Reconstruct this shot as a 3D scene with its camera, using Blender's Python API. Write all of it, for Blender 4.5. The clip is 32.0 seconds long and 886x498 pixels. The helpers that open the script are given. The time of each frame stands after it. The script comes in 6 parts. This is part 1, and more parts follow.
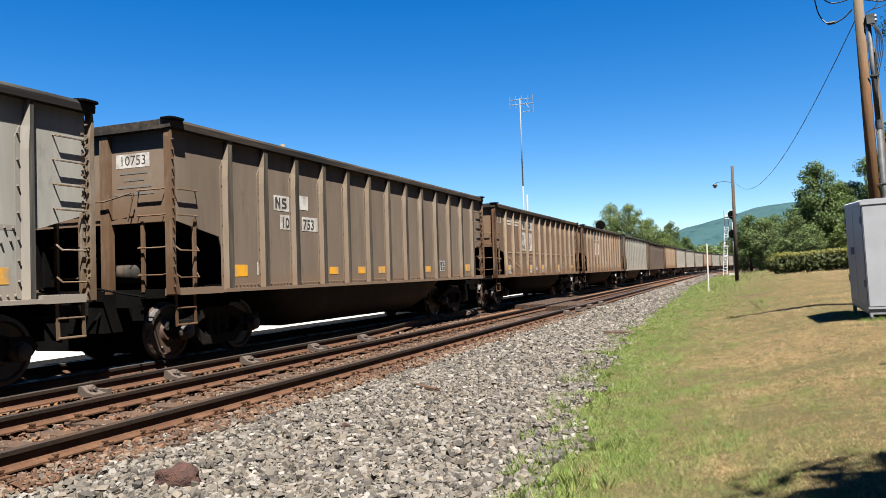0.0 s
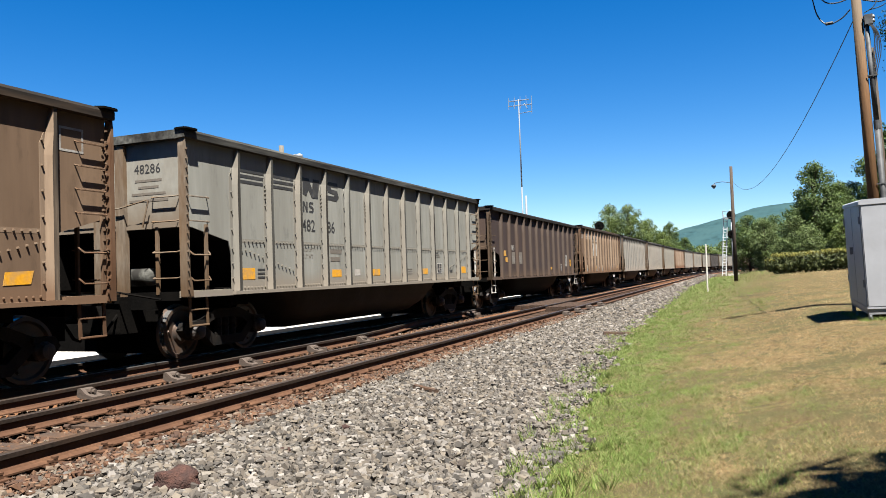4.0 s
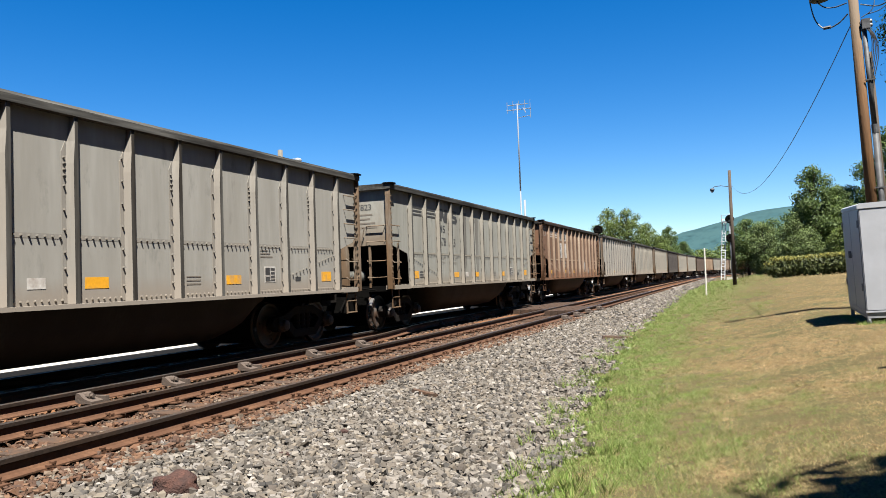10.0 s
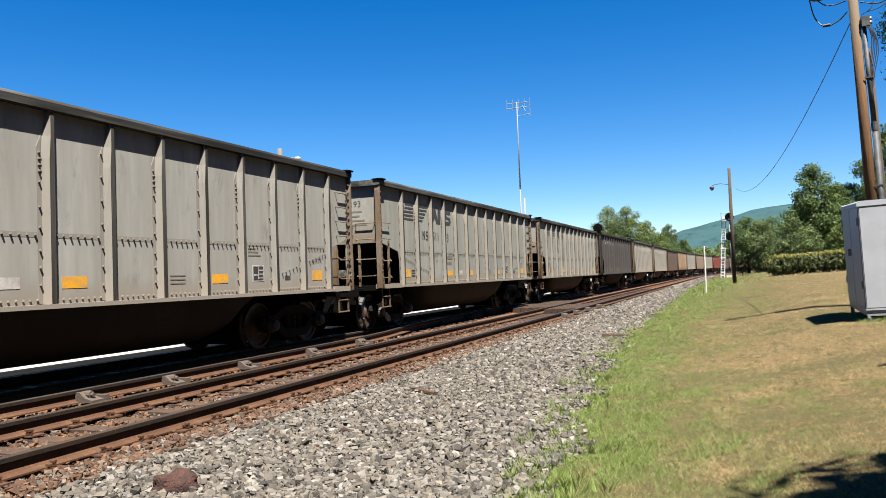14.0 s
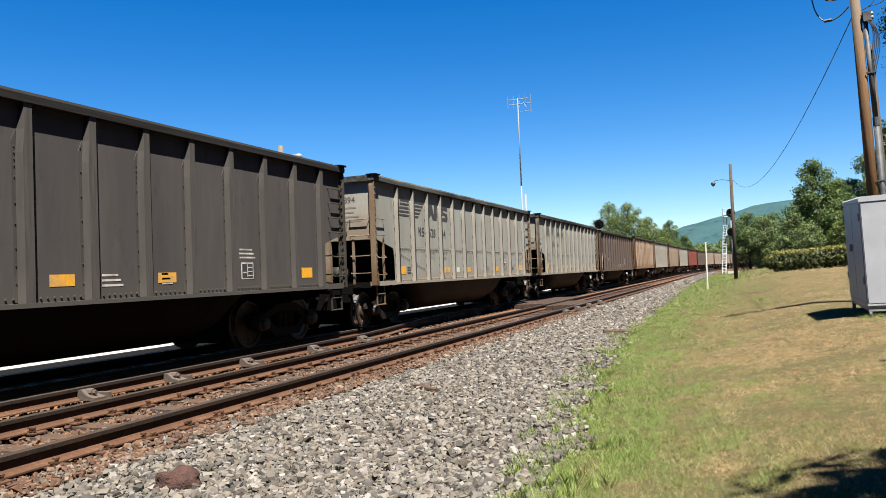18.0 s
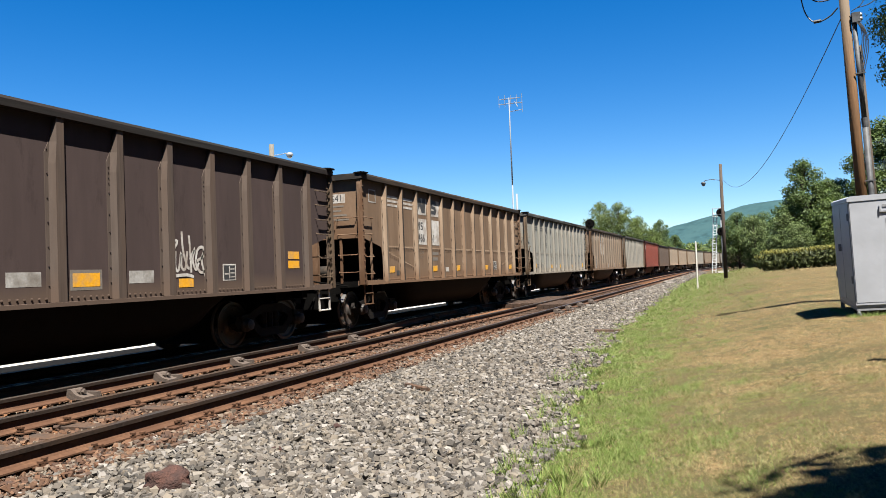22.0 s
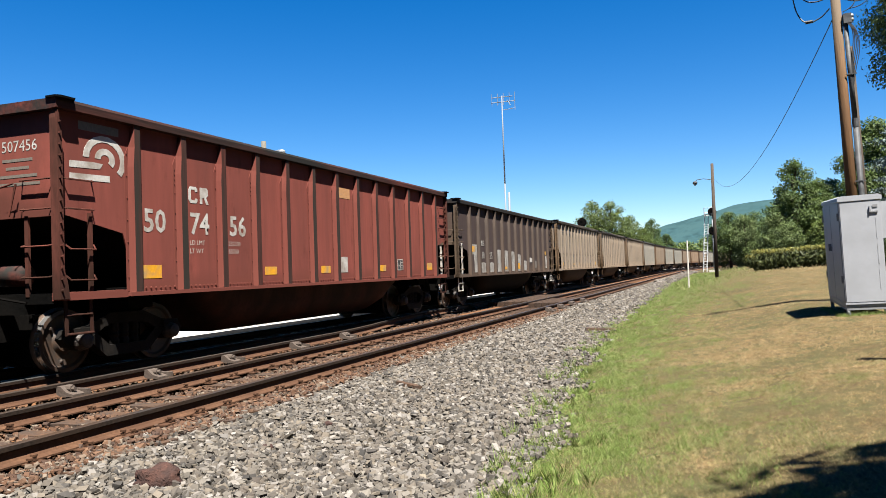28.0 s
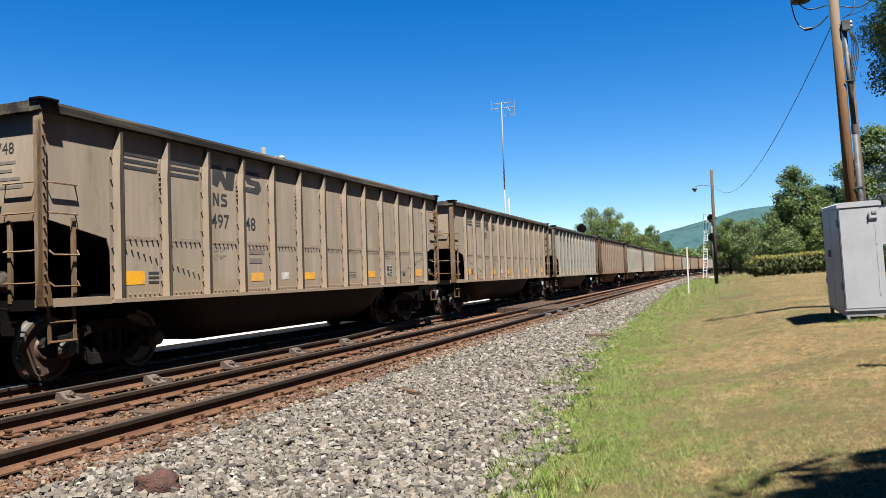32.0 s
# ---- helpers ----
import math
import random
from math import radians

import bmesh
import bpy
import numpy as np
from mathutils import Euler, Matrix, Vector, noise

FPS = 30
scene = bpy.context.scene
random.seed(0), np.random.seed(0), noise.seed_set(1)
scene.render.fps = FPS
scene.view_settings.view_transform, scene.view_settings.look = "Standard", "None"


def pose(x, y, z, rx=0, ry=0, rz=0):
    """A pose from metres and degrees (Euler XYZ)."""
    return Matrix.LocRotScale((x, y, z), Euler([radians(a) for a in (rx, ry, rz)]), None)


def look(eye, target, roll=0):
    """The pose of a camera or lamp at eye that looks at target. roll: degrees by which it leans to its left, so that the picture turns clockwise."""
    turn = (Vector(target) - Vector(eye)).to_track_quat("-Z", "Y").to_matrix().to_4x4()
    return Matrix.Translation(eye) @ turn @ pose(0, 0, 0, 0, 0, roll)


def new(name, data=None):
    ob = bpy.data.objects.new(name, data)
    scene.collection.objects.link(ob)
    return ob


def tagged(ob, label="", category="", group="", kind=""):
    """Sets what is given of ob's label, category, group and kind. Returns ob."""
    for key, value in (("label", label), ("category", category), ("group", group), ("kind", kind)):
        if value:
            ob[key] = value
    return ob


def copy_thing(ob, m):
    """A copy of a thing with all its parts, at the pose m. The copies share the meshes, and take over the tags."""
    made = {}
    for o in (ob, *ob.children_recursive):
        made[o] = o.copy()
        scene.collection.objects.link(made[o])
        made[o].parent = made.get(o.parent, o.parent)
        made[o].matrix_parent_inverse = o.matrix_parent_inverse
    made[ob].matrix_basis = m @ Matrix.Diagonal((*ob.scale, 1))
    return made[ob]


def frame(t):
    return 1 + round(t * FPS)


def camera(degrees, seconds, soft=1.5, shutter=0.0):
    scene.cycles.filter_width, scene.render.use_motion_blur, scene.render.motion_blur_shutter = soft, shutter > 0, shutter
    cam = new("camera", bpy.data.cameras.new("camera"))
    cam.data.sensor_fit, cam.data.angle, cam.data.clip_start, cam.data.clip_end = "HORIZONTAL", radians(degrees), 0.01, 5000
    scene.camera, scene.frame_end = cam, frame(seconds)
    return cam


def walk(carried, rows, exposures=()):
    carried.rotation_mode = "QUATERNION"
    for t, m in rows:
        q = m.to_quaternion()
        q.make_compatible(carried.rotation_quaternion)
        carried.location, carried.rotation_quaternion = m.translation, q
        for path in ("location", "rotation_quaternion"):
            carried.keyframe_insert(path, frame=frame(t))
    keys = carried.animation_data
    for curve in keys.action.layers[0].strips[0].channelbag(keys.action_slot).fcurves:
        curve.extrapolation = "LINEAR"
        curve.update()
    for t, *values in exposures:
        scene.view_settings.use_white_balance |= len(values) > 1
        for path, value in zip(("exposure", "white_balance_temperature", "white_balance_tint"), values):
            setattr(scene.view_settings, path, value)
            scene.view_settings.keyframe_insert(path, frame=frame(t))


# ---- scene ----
# world: X to the right of the rails, Y along them, Z up from the head of the rail
EYE = Vector((0, 0, 1.29))


def view(yaw, pitch, lean):
    """A camera pose: degrees to the left of the rails, upwards, and its lean."""
    a, b = radians(yaw), radians(pitch)
    way = Vector((-math.sin(a) * math.cos(b), math.cos(a) * math.cos(b), math.sin(b)))
    return look(EYE, EYE + way, lean)


cam = camera(60.13, 32.0, soft=0.9, shutter=0.0)
walk(cam, [
    (0, view(21.32, 1.83, -1.81)), (0.5, view(21.27, 1.85, -1.85)), (1, view(21.25, 1.89, -1.94)),
    (1.5, view(21.28, 1.91, -1.85)), (2, view(21.27, 1.91, -1.78)), (2.5, view(21.32, 1.88, -1.86)),
    (3, view(21.36, 1.84, -1.99)), (3.5, view(21.31, 1.87, -1.99)), (5.5, view(21.05, 2.03, -1.82)),
    (6, view(20.99, 2.05, -1.77)), (6.5, view(20.94, 2.08, -1.80)), (7, view(20.96, 2.14, -1.78)),
    (7.5, view(20.96, 2.13, -1.84)), (8, view(20.97, 2.12, -1.92)), (8.5, view(20.96, 2.14, -2.00)),
    (9, view(20.96, 2.19, -2.08)), (9.5, view(21.05, 2.22, -1.99)), (10, view(21.15, 2.22, -2.02)),
    (10.5, view(21.23, 2.21, -2.04)), (11, view(21.29, 2.19, -2.05)), (11.5, view(21.23, 2.20, -2.08)),
    (12, view(21.23, 2.19, -2.04)), (12.5, view(21.23, 2.20, -2.04)), (13, view(21.20, 2.17, -2.09)),
    (13.5, view(21.19, 2.15, -2.10)), (14, view(21.14, 2.10, -2.12)), (14.5, view(21.12, 2.09, -2.08)),
    (16.5, view(21.11, 2.00, -2.18)), (17, view(21.13, 1.96, -2.11)), (17.5, view(21.22, 1.89, -2.07)),
    (18, view(21.24, 1.86, -2.28)), (18.5, view(21.08, 1.83, -2.26)), (19, view(20.97, 1.82, -2.28)),
    (19.5, view(20.90, 1.79, -2.24)), (20, view(20.87, 1.74, -2.11)), (20.5, view(20.80, 1.72, -2.19)),
    (21, view(20.71, 1.74, -2.26)), (21.5, view(20.67, 1.76, -2.29)), (22, view(20.58, 1.77, -2.22)),
    (22.5, view(20.52, 1.77, -2.20)), (23, view(20.47, 1.74, -2.18)), (23.5, view(20.43, 1.73, -2.18)),
    (24, view(20.36, 1.73, -2.28)), (24.5, view(20.28, 1.76, -2.24)), (25, view(20.26, 1.74, -2.17)),
    (25.5, view(20.24, 1.71, -2.06)), (27.5, view(20.10, 1.64, -2.05)), (28, view(20.00, 1.60, -1.98)),
    (28.5, view(19.68, 1.60, -1.94)), (29, view(18.87, 1.67, -1.88)), (29.5, view(19.35, 2.12, -1.18)),
    (30, view(18.21, 2.04, -2.10)), (30.5, view(18.16, 1.83, -2.72)), (31, view(18.68, 1.77, -2.38)),
    (31.5, view(19.29, 2.22, -2.77)), (32, view(19.96, 2.05, -1.94)),
], exposures=[(0, 1.51), (32, 1.51)])

# ---- light ----
TO_SUN = Vector((0.78, -0.97, 2.5)).normalized()
sun_data = bpy.data.lights.new("sun", "SUN")
sun_data.energy, sun_data.angle, sun_data.color = 9.6, radians(0.53), (1.0, 0.965, 0.89)
sun = new("sun", sun_data)
sun.matrix_world = look(TO_SUN * 60, (0, 0, 0))
world = bpy.data.worlds.new("sky")
scene.world = world
world.use_nodes = True
wn = world.node_tree.nodes
sky = wn.new("ShaderNodeTexSky")
sky.sky_type, sky.sun_disc = "NISHITA", False
sky.sun_elevation = math.asin(TO_SUN.z)
sky.sun_rotation = math.atan2(TO_SUN.x, TO_SUN.y)
sky.air_density, sky.dust_density, sky.ozone_density = 0.87, 0.0, 4.0
deep = wn.new("ShaderNodeHueSaturation")
deep.inputs["Saturation"].default_value = 1.41
deep.inputs["Hue"].default_value = 0.506
world.node_tree.links.new(sky.outputs[0], deep.inputs["Color"])
world.node_tree.links.new(deep.outputs[0], wn["Background"].inputs[0])
wn["Background"].inputs[1].default_value = 0.0556

# ---- materials ----
def mat(name, col, rough=0.7, spread=0.25, size=3.0, fine=40.0, bump=0.15, metal=0.0, second=None, amount=0.5, streak=0.0, coords="Object", sheen=0.5, sharp=0.12, stain_shade=(), along=1.0, blots=None):
    """A surface with broad staining and fine grain: col varies by spread; second is a staining colour; streak runs
    marks downwards;
    along draws the grain out lengthwise; blots are scattered dark smudges; each band (z0, z1, colour, strength), of
    rust, weathering or painted shade, is ragged, full at the height z0 and faded out by z1."""
    m = bpy.data.materials.new(name)
    m.use_nodes = True
    n, l = m.node_tree.nodes, m.node_tree.links
    b = n["Principled BSDF"]
    b.inputs["Roughness"].default_value, b.inputs["Metallic"].default_value = rough, metal
    b.inputs["Specular IOR Level"].default_value = sheen
    tc, info = n.new("ShaderNodeTexCoord"), n.new("ShaderNodeObjectInfo")
    shift = n.new("ShaderNodeVectorMath")
    shift.operation = "ADD"
    mul = n.new("ShaderNodeMath")
    mul.operation, mul.inputs[1].default_value = "MULTIPLY", 37.0
    l.new(info.outputs["Random"], mul.inputs[0])
    l.new(tc.outputs[coords], shift.inputs[0])
    l.new(mul.outputs[0], shift.inputs[1])
    mp = n.new("ShaderNodeMapping")
    l.new(shift.outputs[0], mp.inputs[0])
    if streak or along != 1.0:
        mp.inputs["Scale"].default_value = (1, along, streak or 1.0)
    broad, grain = n.new("ShaderNodeTexNoise"), n.new("ShaderNodeTexNoise")
    broad.inputs["Scale"].default_value, broad.inputs["Detail"].default_value, broad.inputs["Roughness"].default_value = size, 6, 0.62
    grain.inputs["Scale"].default_value, grain.inputs["Detail"].default_value = fine, 4
    l.new(mp.outputs[0], broad.inputs[0])
    l.new(mp.outputs[0] if streak or along != 1.0 else shift.outputs[0], grain.inputs[0])
    dark = [c * (1 - spread) for c in col]
    lite = [min(1, c * (1 + spread)) for c in col]
    r1 = n.new("ShaderNodeValToRGB")
    r1.color_ramp.elements[0].position, r1.color_ramp.elements[1].position = 0.3, 0.7
    r1.color_ramp.elements[0].color, r1.color_ramp.elements[1].color = (*dark, 1), (*lite, 1)
    l.new(grain.outputs[0], r1.inputs[0])
    out = r1.outputs[0]
    if second:
        r2 = n.new("ShaderNodeValToRGB")
        r2.color_ramp.elements[0].position, r2.color_ramp.elements[1].position = 0.62 - 0.3 * amount - sharp, 0.62 - 0.3 * amount + sharp
        r2.color_ramp.elements[0].color, r2.color_ramp.elements[1].color = (0, 0, 0, 1), (1, 1, 1, 1)
        l.new(broad.outputs[0], r2.inputs[0])
        mx = n.new("ShaderNodeMix")
        mx.data_type = "RGBA"
        l.new(r2.outputs[0], mx.inputs[0])
        l.new(out, mx.inputs[6])
        mx.inputs[7].default_value = (*second, 1)
        out = mx.outputs[2]
    if blots:
        m2, spot, r3, mb = n.new("ShaderNodeMapping"), n.new("ShaderNodeTexNoise"), n.new("ShaderNodeValToRGB"), n.new("ShaderNodeMix")
        m2.inputs["Scale"].default_value = (1, 1.6, 0.55)
        l.new(shift.outputs[0], m2.inputs[0])
        l.new(m2.outputs[0], spot.inputs[0])
        spot.inputs["Scale"].default_value, spot.inputs["Detail"].default_value, spot.inputs["Roughness"].default_value = 1.7, 9, 0.72
        r3.color_ramp.elements[0].position, r3.color_ramp.elements[1].position = 0.56, 0.76
        r3.color_ramp.elements[0].color, r3.color_ramp.elements[1].color = (0, 0, 0, 1), (0.85, 0.85, 0.85, 1)
        l.new(spot.outputs[0], r3.inputs[0])
        mb.data_type = "RGBA"
        l.new(r3.outputs[0], mb.inputs[0])
        l.new(out, mb.inputs[6])
        mb.inputs[7].default_value = (*blots, 1)
        out = mb.outputs[2]
    for z0, z1, band_col, strong in stain_shade:
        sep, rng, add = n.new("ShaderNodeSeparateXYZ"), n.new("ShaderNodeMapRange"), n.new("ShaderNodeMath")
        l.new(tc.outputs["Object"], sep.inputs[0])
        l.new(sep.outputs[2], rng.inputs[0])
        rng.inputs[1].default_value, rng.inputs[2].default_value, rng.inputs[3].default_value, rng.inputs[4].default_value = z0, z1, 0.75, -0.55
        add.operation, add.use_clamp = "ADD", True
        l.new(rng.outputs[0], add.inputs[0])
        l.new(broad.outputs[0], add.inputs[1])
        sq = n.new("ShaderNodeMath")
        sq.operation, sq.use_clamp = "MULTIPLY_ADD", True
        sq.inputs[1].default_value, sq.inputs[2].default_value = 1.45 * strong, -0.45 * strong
        l.new(add.outputs[0], sq.inputs[0])
        mf = n.new("ShaderNodeMix")
        mf.data_type = "RGBA"
        l.new(sq.outputs[0], mf.inputs[0])
        l.new(out, mf.inputs[6])
        mf.inputs[7].default_value = (*band_col, 1)
        out = mf.outputs[2]
    l.new(out, b.inputs["Base Color"])
    bp = n.new("ShaderNodeBump")
    bp.inputs["Strength"].default_value, bp.inputs["Distance"].default_value = bump, 0.02
    l.new(grain.outputs[0], bp.inputs["Height"])
    l.new(bp.outputs[0], b.inputs["Normal"])
    return m


def island_mat(name, cols, rough=0.85, fine=30.0, bump=0.2, trans=0.0):
    """A surface whose loose pieces each take a colour of their own from cols."""
    m = bpy.data.materials.new(name)
    m.use_nodes = True
    n, l = m.node_tree.nodes, m.node_tree.links
    b = n["Principled BSDF"]
    b.inputs["Roughness"].default_value = rough
    b.inputs["Specular IOR Level"].default_value = 0.25
    geo, ramp = n.new("ShaderNodeNewGeometry"), n.new("ShaderNodeValToRGB")
    e = ramp.color_ramp.elements
    while len(e) < len(cols):
        e.new(0.5)
    for i, c in enumerate(cols):
        e[i].position, e[i].color = i / (len(cols) - 1), (*c, 1)
    l.new(geo.outputs["Random Per Island"], ramp.inputs[0])
    tc, tex = n.new("ShaderNodeTexCoord"), n.new("ShaderNodeTexNoise")
    tex.inputs["Scale"].default_value = fine
    l.new(tc.outputs["Object"], tex.inputs[0])
    mx = n.new("ShaderNodeMix")
    mx.data_type, mx.blend_type = "RGBA", "MULTIPLY"
    mx.inputs[0].default_value = 0.35
    l.new(ramp.outputs[0], mx.inputs[6])
    l.new(tex.outputs[0], mx.inputs[7])
    l.new(mx.outputs[2], b.inputs["Base Color"])
    if trans:
        tr, ad = n.new("ShaderNodeBsdfTranslucent"), n.new("ShaderNodeMixShader")
        ad.inputs[0].default_value = trans
        l.new(mx.outputs[2], tr.inputs[0])
        l.new(b.outputs[0], ad.inputs[1])
        l.new(tr.outputs[0], ad.inputs[2])
        l.new(ad.outputs[0], n["Material Output"].inputs[0])
    bp = n.new("ShaderNodeBump")
    bp.inputs["Strength"].default_value, bp.inputs["Distance"].default_value = bump, 0.01
    l.new(tex.outputs[0], bp.inputs["Height"])
    l.new(bp.outputs[0], b.inputs["Normal"])
    return m


# near-black steel; under the cars this colour carries the deep shade
M_BLACK = mat("black_steel_and_shade", (0.002, 0.0019, 0.0018), 0.9, 0.4, 2, 30, 0.2, second=(0.0034, 0.003, 0.0027), amount=0.4, sheen=0.02)
# tub colours are darkened to hold the shade below the sill
M_TUB = mat("shade_dark_tub_steel", (0.0035, 0.0033, 0.0034), 0.7, 0.25, 1.2, 25, 0.15, second=(0.0025, 0.0023, 0.0024), amount=0.6, streak=0.4, sheen=0.04)
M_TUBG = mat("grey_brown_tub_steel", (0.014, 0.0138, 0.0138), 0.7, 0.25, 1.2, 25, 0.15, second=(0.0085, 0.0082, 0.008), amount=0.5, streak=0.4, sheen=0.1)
M_TUBR = mat("oxide_red_tub_steel", (0.034, 0.0135, 0.0105), 0.75, 0.25, 1.2, 25, 0.15, second=(0.012, 0.007, 0.006), amount=0.5, streak=0.4, sheen=0.08)
M_TRUCK = mat("greasy_truck_iron", (0.0045, 0.0041, 0.0038), 0.75, 0.35, 5, 40, 0.3, second=(0.0085, 0.0068, 0.0056), amount=0.3, sheen=0.08)
M_WHEEL = mat("worn_wheel_steel", (0.03, 0.027, 0.025), 0.5, 0.3, 6, 60, 0.1, metal=0.3, second=(0.05, 0.03, 0.02), amount=0.5, sheen=0.3)
M_BEARING = mat("greasy_brown_iron", (0.03, 0.022, 0.018), 0.6, 0.4, 9, 50, 0.3, second=(0.012, 0.01, 0.009), amount=0.5, sheen=0.25)
M_TREAD = mat("polished_tread", (0.45, 0.44, 0.43), 0.22, 0.1, 6, 60, 0.03, metal=0.9)
M_YELLOW = mat("yellow_reflector", (0.366, 0.1708, 0.0049), 0.5, 0.12, 3, 30, 0.05, second=(0.1525, 0.1159, 0.0732), amount=0.15)
M_WHITE = mat("white_stencil_paint", (0.2745, 0.2623, 0.244), 0.7, 0.12, 4, 40, 0.05, second=(0.1464, 0.122, 0.1007), amount=0.35)
M_INK = mat("black_stencil_paint", (0.0085, 0.008, 0.008), 0.7, 0.3, 4, 40, 0.05, second=(0.04, 0.037, 0.035), amount=-0.15)
M_FADED = mat("faded_stencil_paint", (0.0732, 0.061, 0.0488), 0.75, 0.2, 4, 40, 0.05)
M_SOOTY = mat("soot_run", (0.05, 0.046, 0.041), 0.9, 0.35, 2.0, 14, 0.05, second=(0.11, 0.106, 0.095), amount=0.5, streak=0.15, sharp=0.16, sheen=0.05)
M_DUSTW = mat("dusty_white_patch", (0.1708, 0.1617, 0.1494), 0.8, 0.2, 3, 30, 0.1, second=(0.0793, 0.0671, 0.0549), amount=0.3)


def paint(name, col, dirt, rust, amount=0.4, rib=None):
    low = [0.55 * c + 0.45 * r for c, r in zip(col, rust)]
    # low bands are rust; the dark bands at the top paint the chord's shade
    return (mat(name + "_panel", col, 0.85, 0.1, 1.3, 9, 0.05, sheen=0.1, second=[0.92 * d for d in dirt], amount=amount, streak=0.14, sharp=0.2, blots=[0.42 * c for c in col], stain_shade=((1.13, 1.6, low, 1.0), (3.66, 3.34, [c * 0.5 for c in col], 0.6))),
            mat(name + "_post", [1.15 * c for c in rib] if rib else [c * 0.62 for c in col], 0.85, 0.16, 1.6, 16, 0.12, sheen=0.1, second=low, amount=amount * 0.9, streak=0.12, sharp=0.25, stain_shade=((1.13, 1.8, low, 1.0), (3.64, 3.4, [c * 0.5 for c in col], 0.6))),
            mat(name + "_end", col, 0.85, 0.1, 1.4, 14, 0.1, sheen=0.1, second=low, amount=amount, streak=0.5, sharp=0.2, stain_shade=((2.18, 3.1, [0.3 * c + 0.6 * r for c, r in zip(col, rust)], 0.95), (3.66, 3.34, [c * 0.5 for c in col], 0.6))),
            mat(name + "_chord", [c * 0.4 for c in col], 0.85, 0.5, 3, 18, 0.2, sheen=0.1, along=0.07, second=(0.012, 0.011, 0.01), amount=0.55, sharp=0.14),
            mat(name + "_worn", [0.6 * c + 0.3 * r for c, r in zip(rib or [0.8 * c for c in col], rust)], 0.9, 0.35, 2.2, 20, 0.25, sheen=0.08, streak=0.25, second=[0.9 * r for r in rust], amount=0.5, sharp=0.22, stain_shade=((1.1, 2.0, [0.6 * r for r in rust], 0.8),)),
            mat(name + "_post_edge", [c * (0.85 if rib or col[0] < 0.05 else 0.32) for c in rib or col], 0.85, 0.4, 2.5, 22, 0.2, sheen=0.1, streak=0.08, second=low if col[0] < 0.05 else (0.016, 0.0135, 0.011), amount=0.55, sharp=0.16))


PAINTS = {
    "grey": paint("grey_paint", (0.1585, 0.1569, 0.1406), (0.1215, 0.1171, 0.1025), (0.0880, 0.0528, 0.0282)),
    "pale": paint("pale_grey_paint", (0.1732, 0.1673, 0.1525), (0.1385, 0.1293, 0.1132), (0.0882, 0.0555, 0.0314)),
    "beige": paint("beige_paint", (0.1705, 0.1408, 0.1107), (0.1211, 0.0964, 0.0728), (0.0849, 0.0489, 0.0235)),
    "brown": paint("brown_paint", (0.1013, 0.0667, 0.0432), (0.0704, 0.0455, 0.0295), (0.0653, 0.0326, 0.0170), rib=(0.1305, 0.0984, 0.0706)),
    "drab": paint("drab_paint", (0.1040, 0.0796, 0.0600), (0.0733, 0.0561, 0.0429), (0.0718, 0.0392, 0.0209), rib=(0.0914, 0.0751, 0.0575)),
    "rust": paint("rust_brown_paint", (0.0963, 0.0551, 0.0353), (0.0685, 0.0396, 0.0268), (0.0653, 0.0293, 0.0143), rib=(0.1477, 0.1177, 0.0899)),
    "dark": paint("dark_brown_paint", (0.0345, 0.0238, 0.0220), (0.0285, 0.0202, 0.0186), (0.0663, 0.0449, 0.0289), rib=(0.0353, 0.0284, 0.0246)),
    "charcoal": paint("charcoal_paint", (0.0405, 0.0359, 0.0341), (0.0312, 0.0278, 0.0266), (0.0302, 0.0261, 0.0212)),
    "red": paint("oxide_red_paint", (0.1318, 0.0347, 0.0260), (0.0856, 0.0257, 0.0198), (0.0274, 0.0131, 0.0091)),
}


# ---- shapes ----
def box(bm, x0, x1, y0, y1, z0, z1):
    v = [bm.verts.new((x, y, z)) for x in (x0, x1) for y in (y0, y1) for z in (z0, z1)]
    for f in ((0, 1, 3, 2), (4, 6, 7, 5), (0, 4, 5, 1), (2, 3, 7, 6), (0, 2, 6, 4), (1, 5, 7, 3)):
        bm.faces.new([v[i] for i in f])
    return v


def prism(bm, outline, axis, a, b):
    """An outline of (u, w) pairs pushed from a to b along axis 'x', 'y' or 'z'."""
    def at(u, w, k):
        return {"x": (k, u, w), "y": (u, k, w), "z": (u, w, k)}[axis]
    lo = [bm.verts.new(at(u, w, a)) for u, w in outline]
    hi = [bm.verts.new(at(u, w, b)) for u, w in outline]
    n = len(outline)
    bm.faces.new(lo)
    bm.faces.new(hi[::-1])
    for i in range(n):
        bm.faces.new((lo[i], hi[i], hi[(i + 1) % n], lo[(i + 1) % n]))


def tube(bm, pts, r, sides=6, r_end=None):
    """A round bar along the points, tapering to r_end."""
    pts = [Vector(q) for q in pts]
    rings = []
    for i, q in enumerate(pts):
        d = (pts[min(i + 1, len(pts) - 1)] - pts[max(i - 1, 0)]).normalized()
        a = d.orthogonal().normalized() if i == 0 else (a - d * a.dot(d)).normalized()
        c = d.cross(a)
        k = r if r_end is None else r + (r_end - r) * i / (len(pts) - 1)
        rings.append([bm.verts.new(q + (a * math.cos(t) + c * math.sin(t)) * k) for t in [math.tau * j / sides for j in range(sides)]])
    for s, e in zip(rings, rings[1:]):
        for j in range(sides):
            bm.faces.new((s[j], s[(j + 1) % sides], e[(j + 1) % sides], e[j]))
    bm.faces.new(rings[0][::-1])
    bm.faces.new(rings[-1])


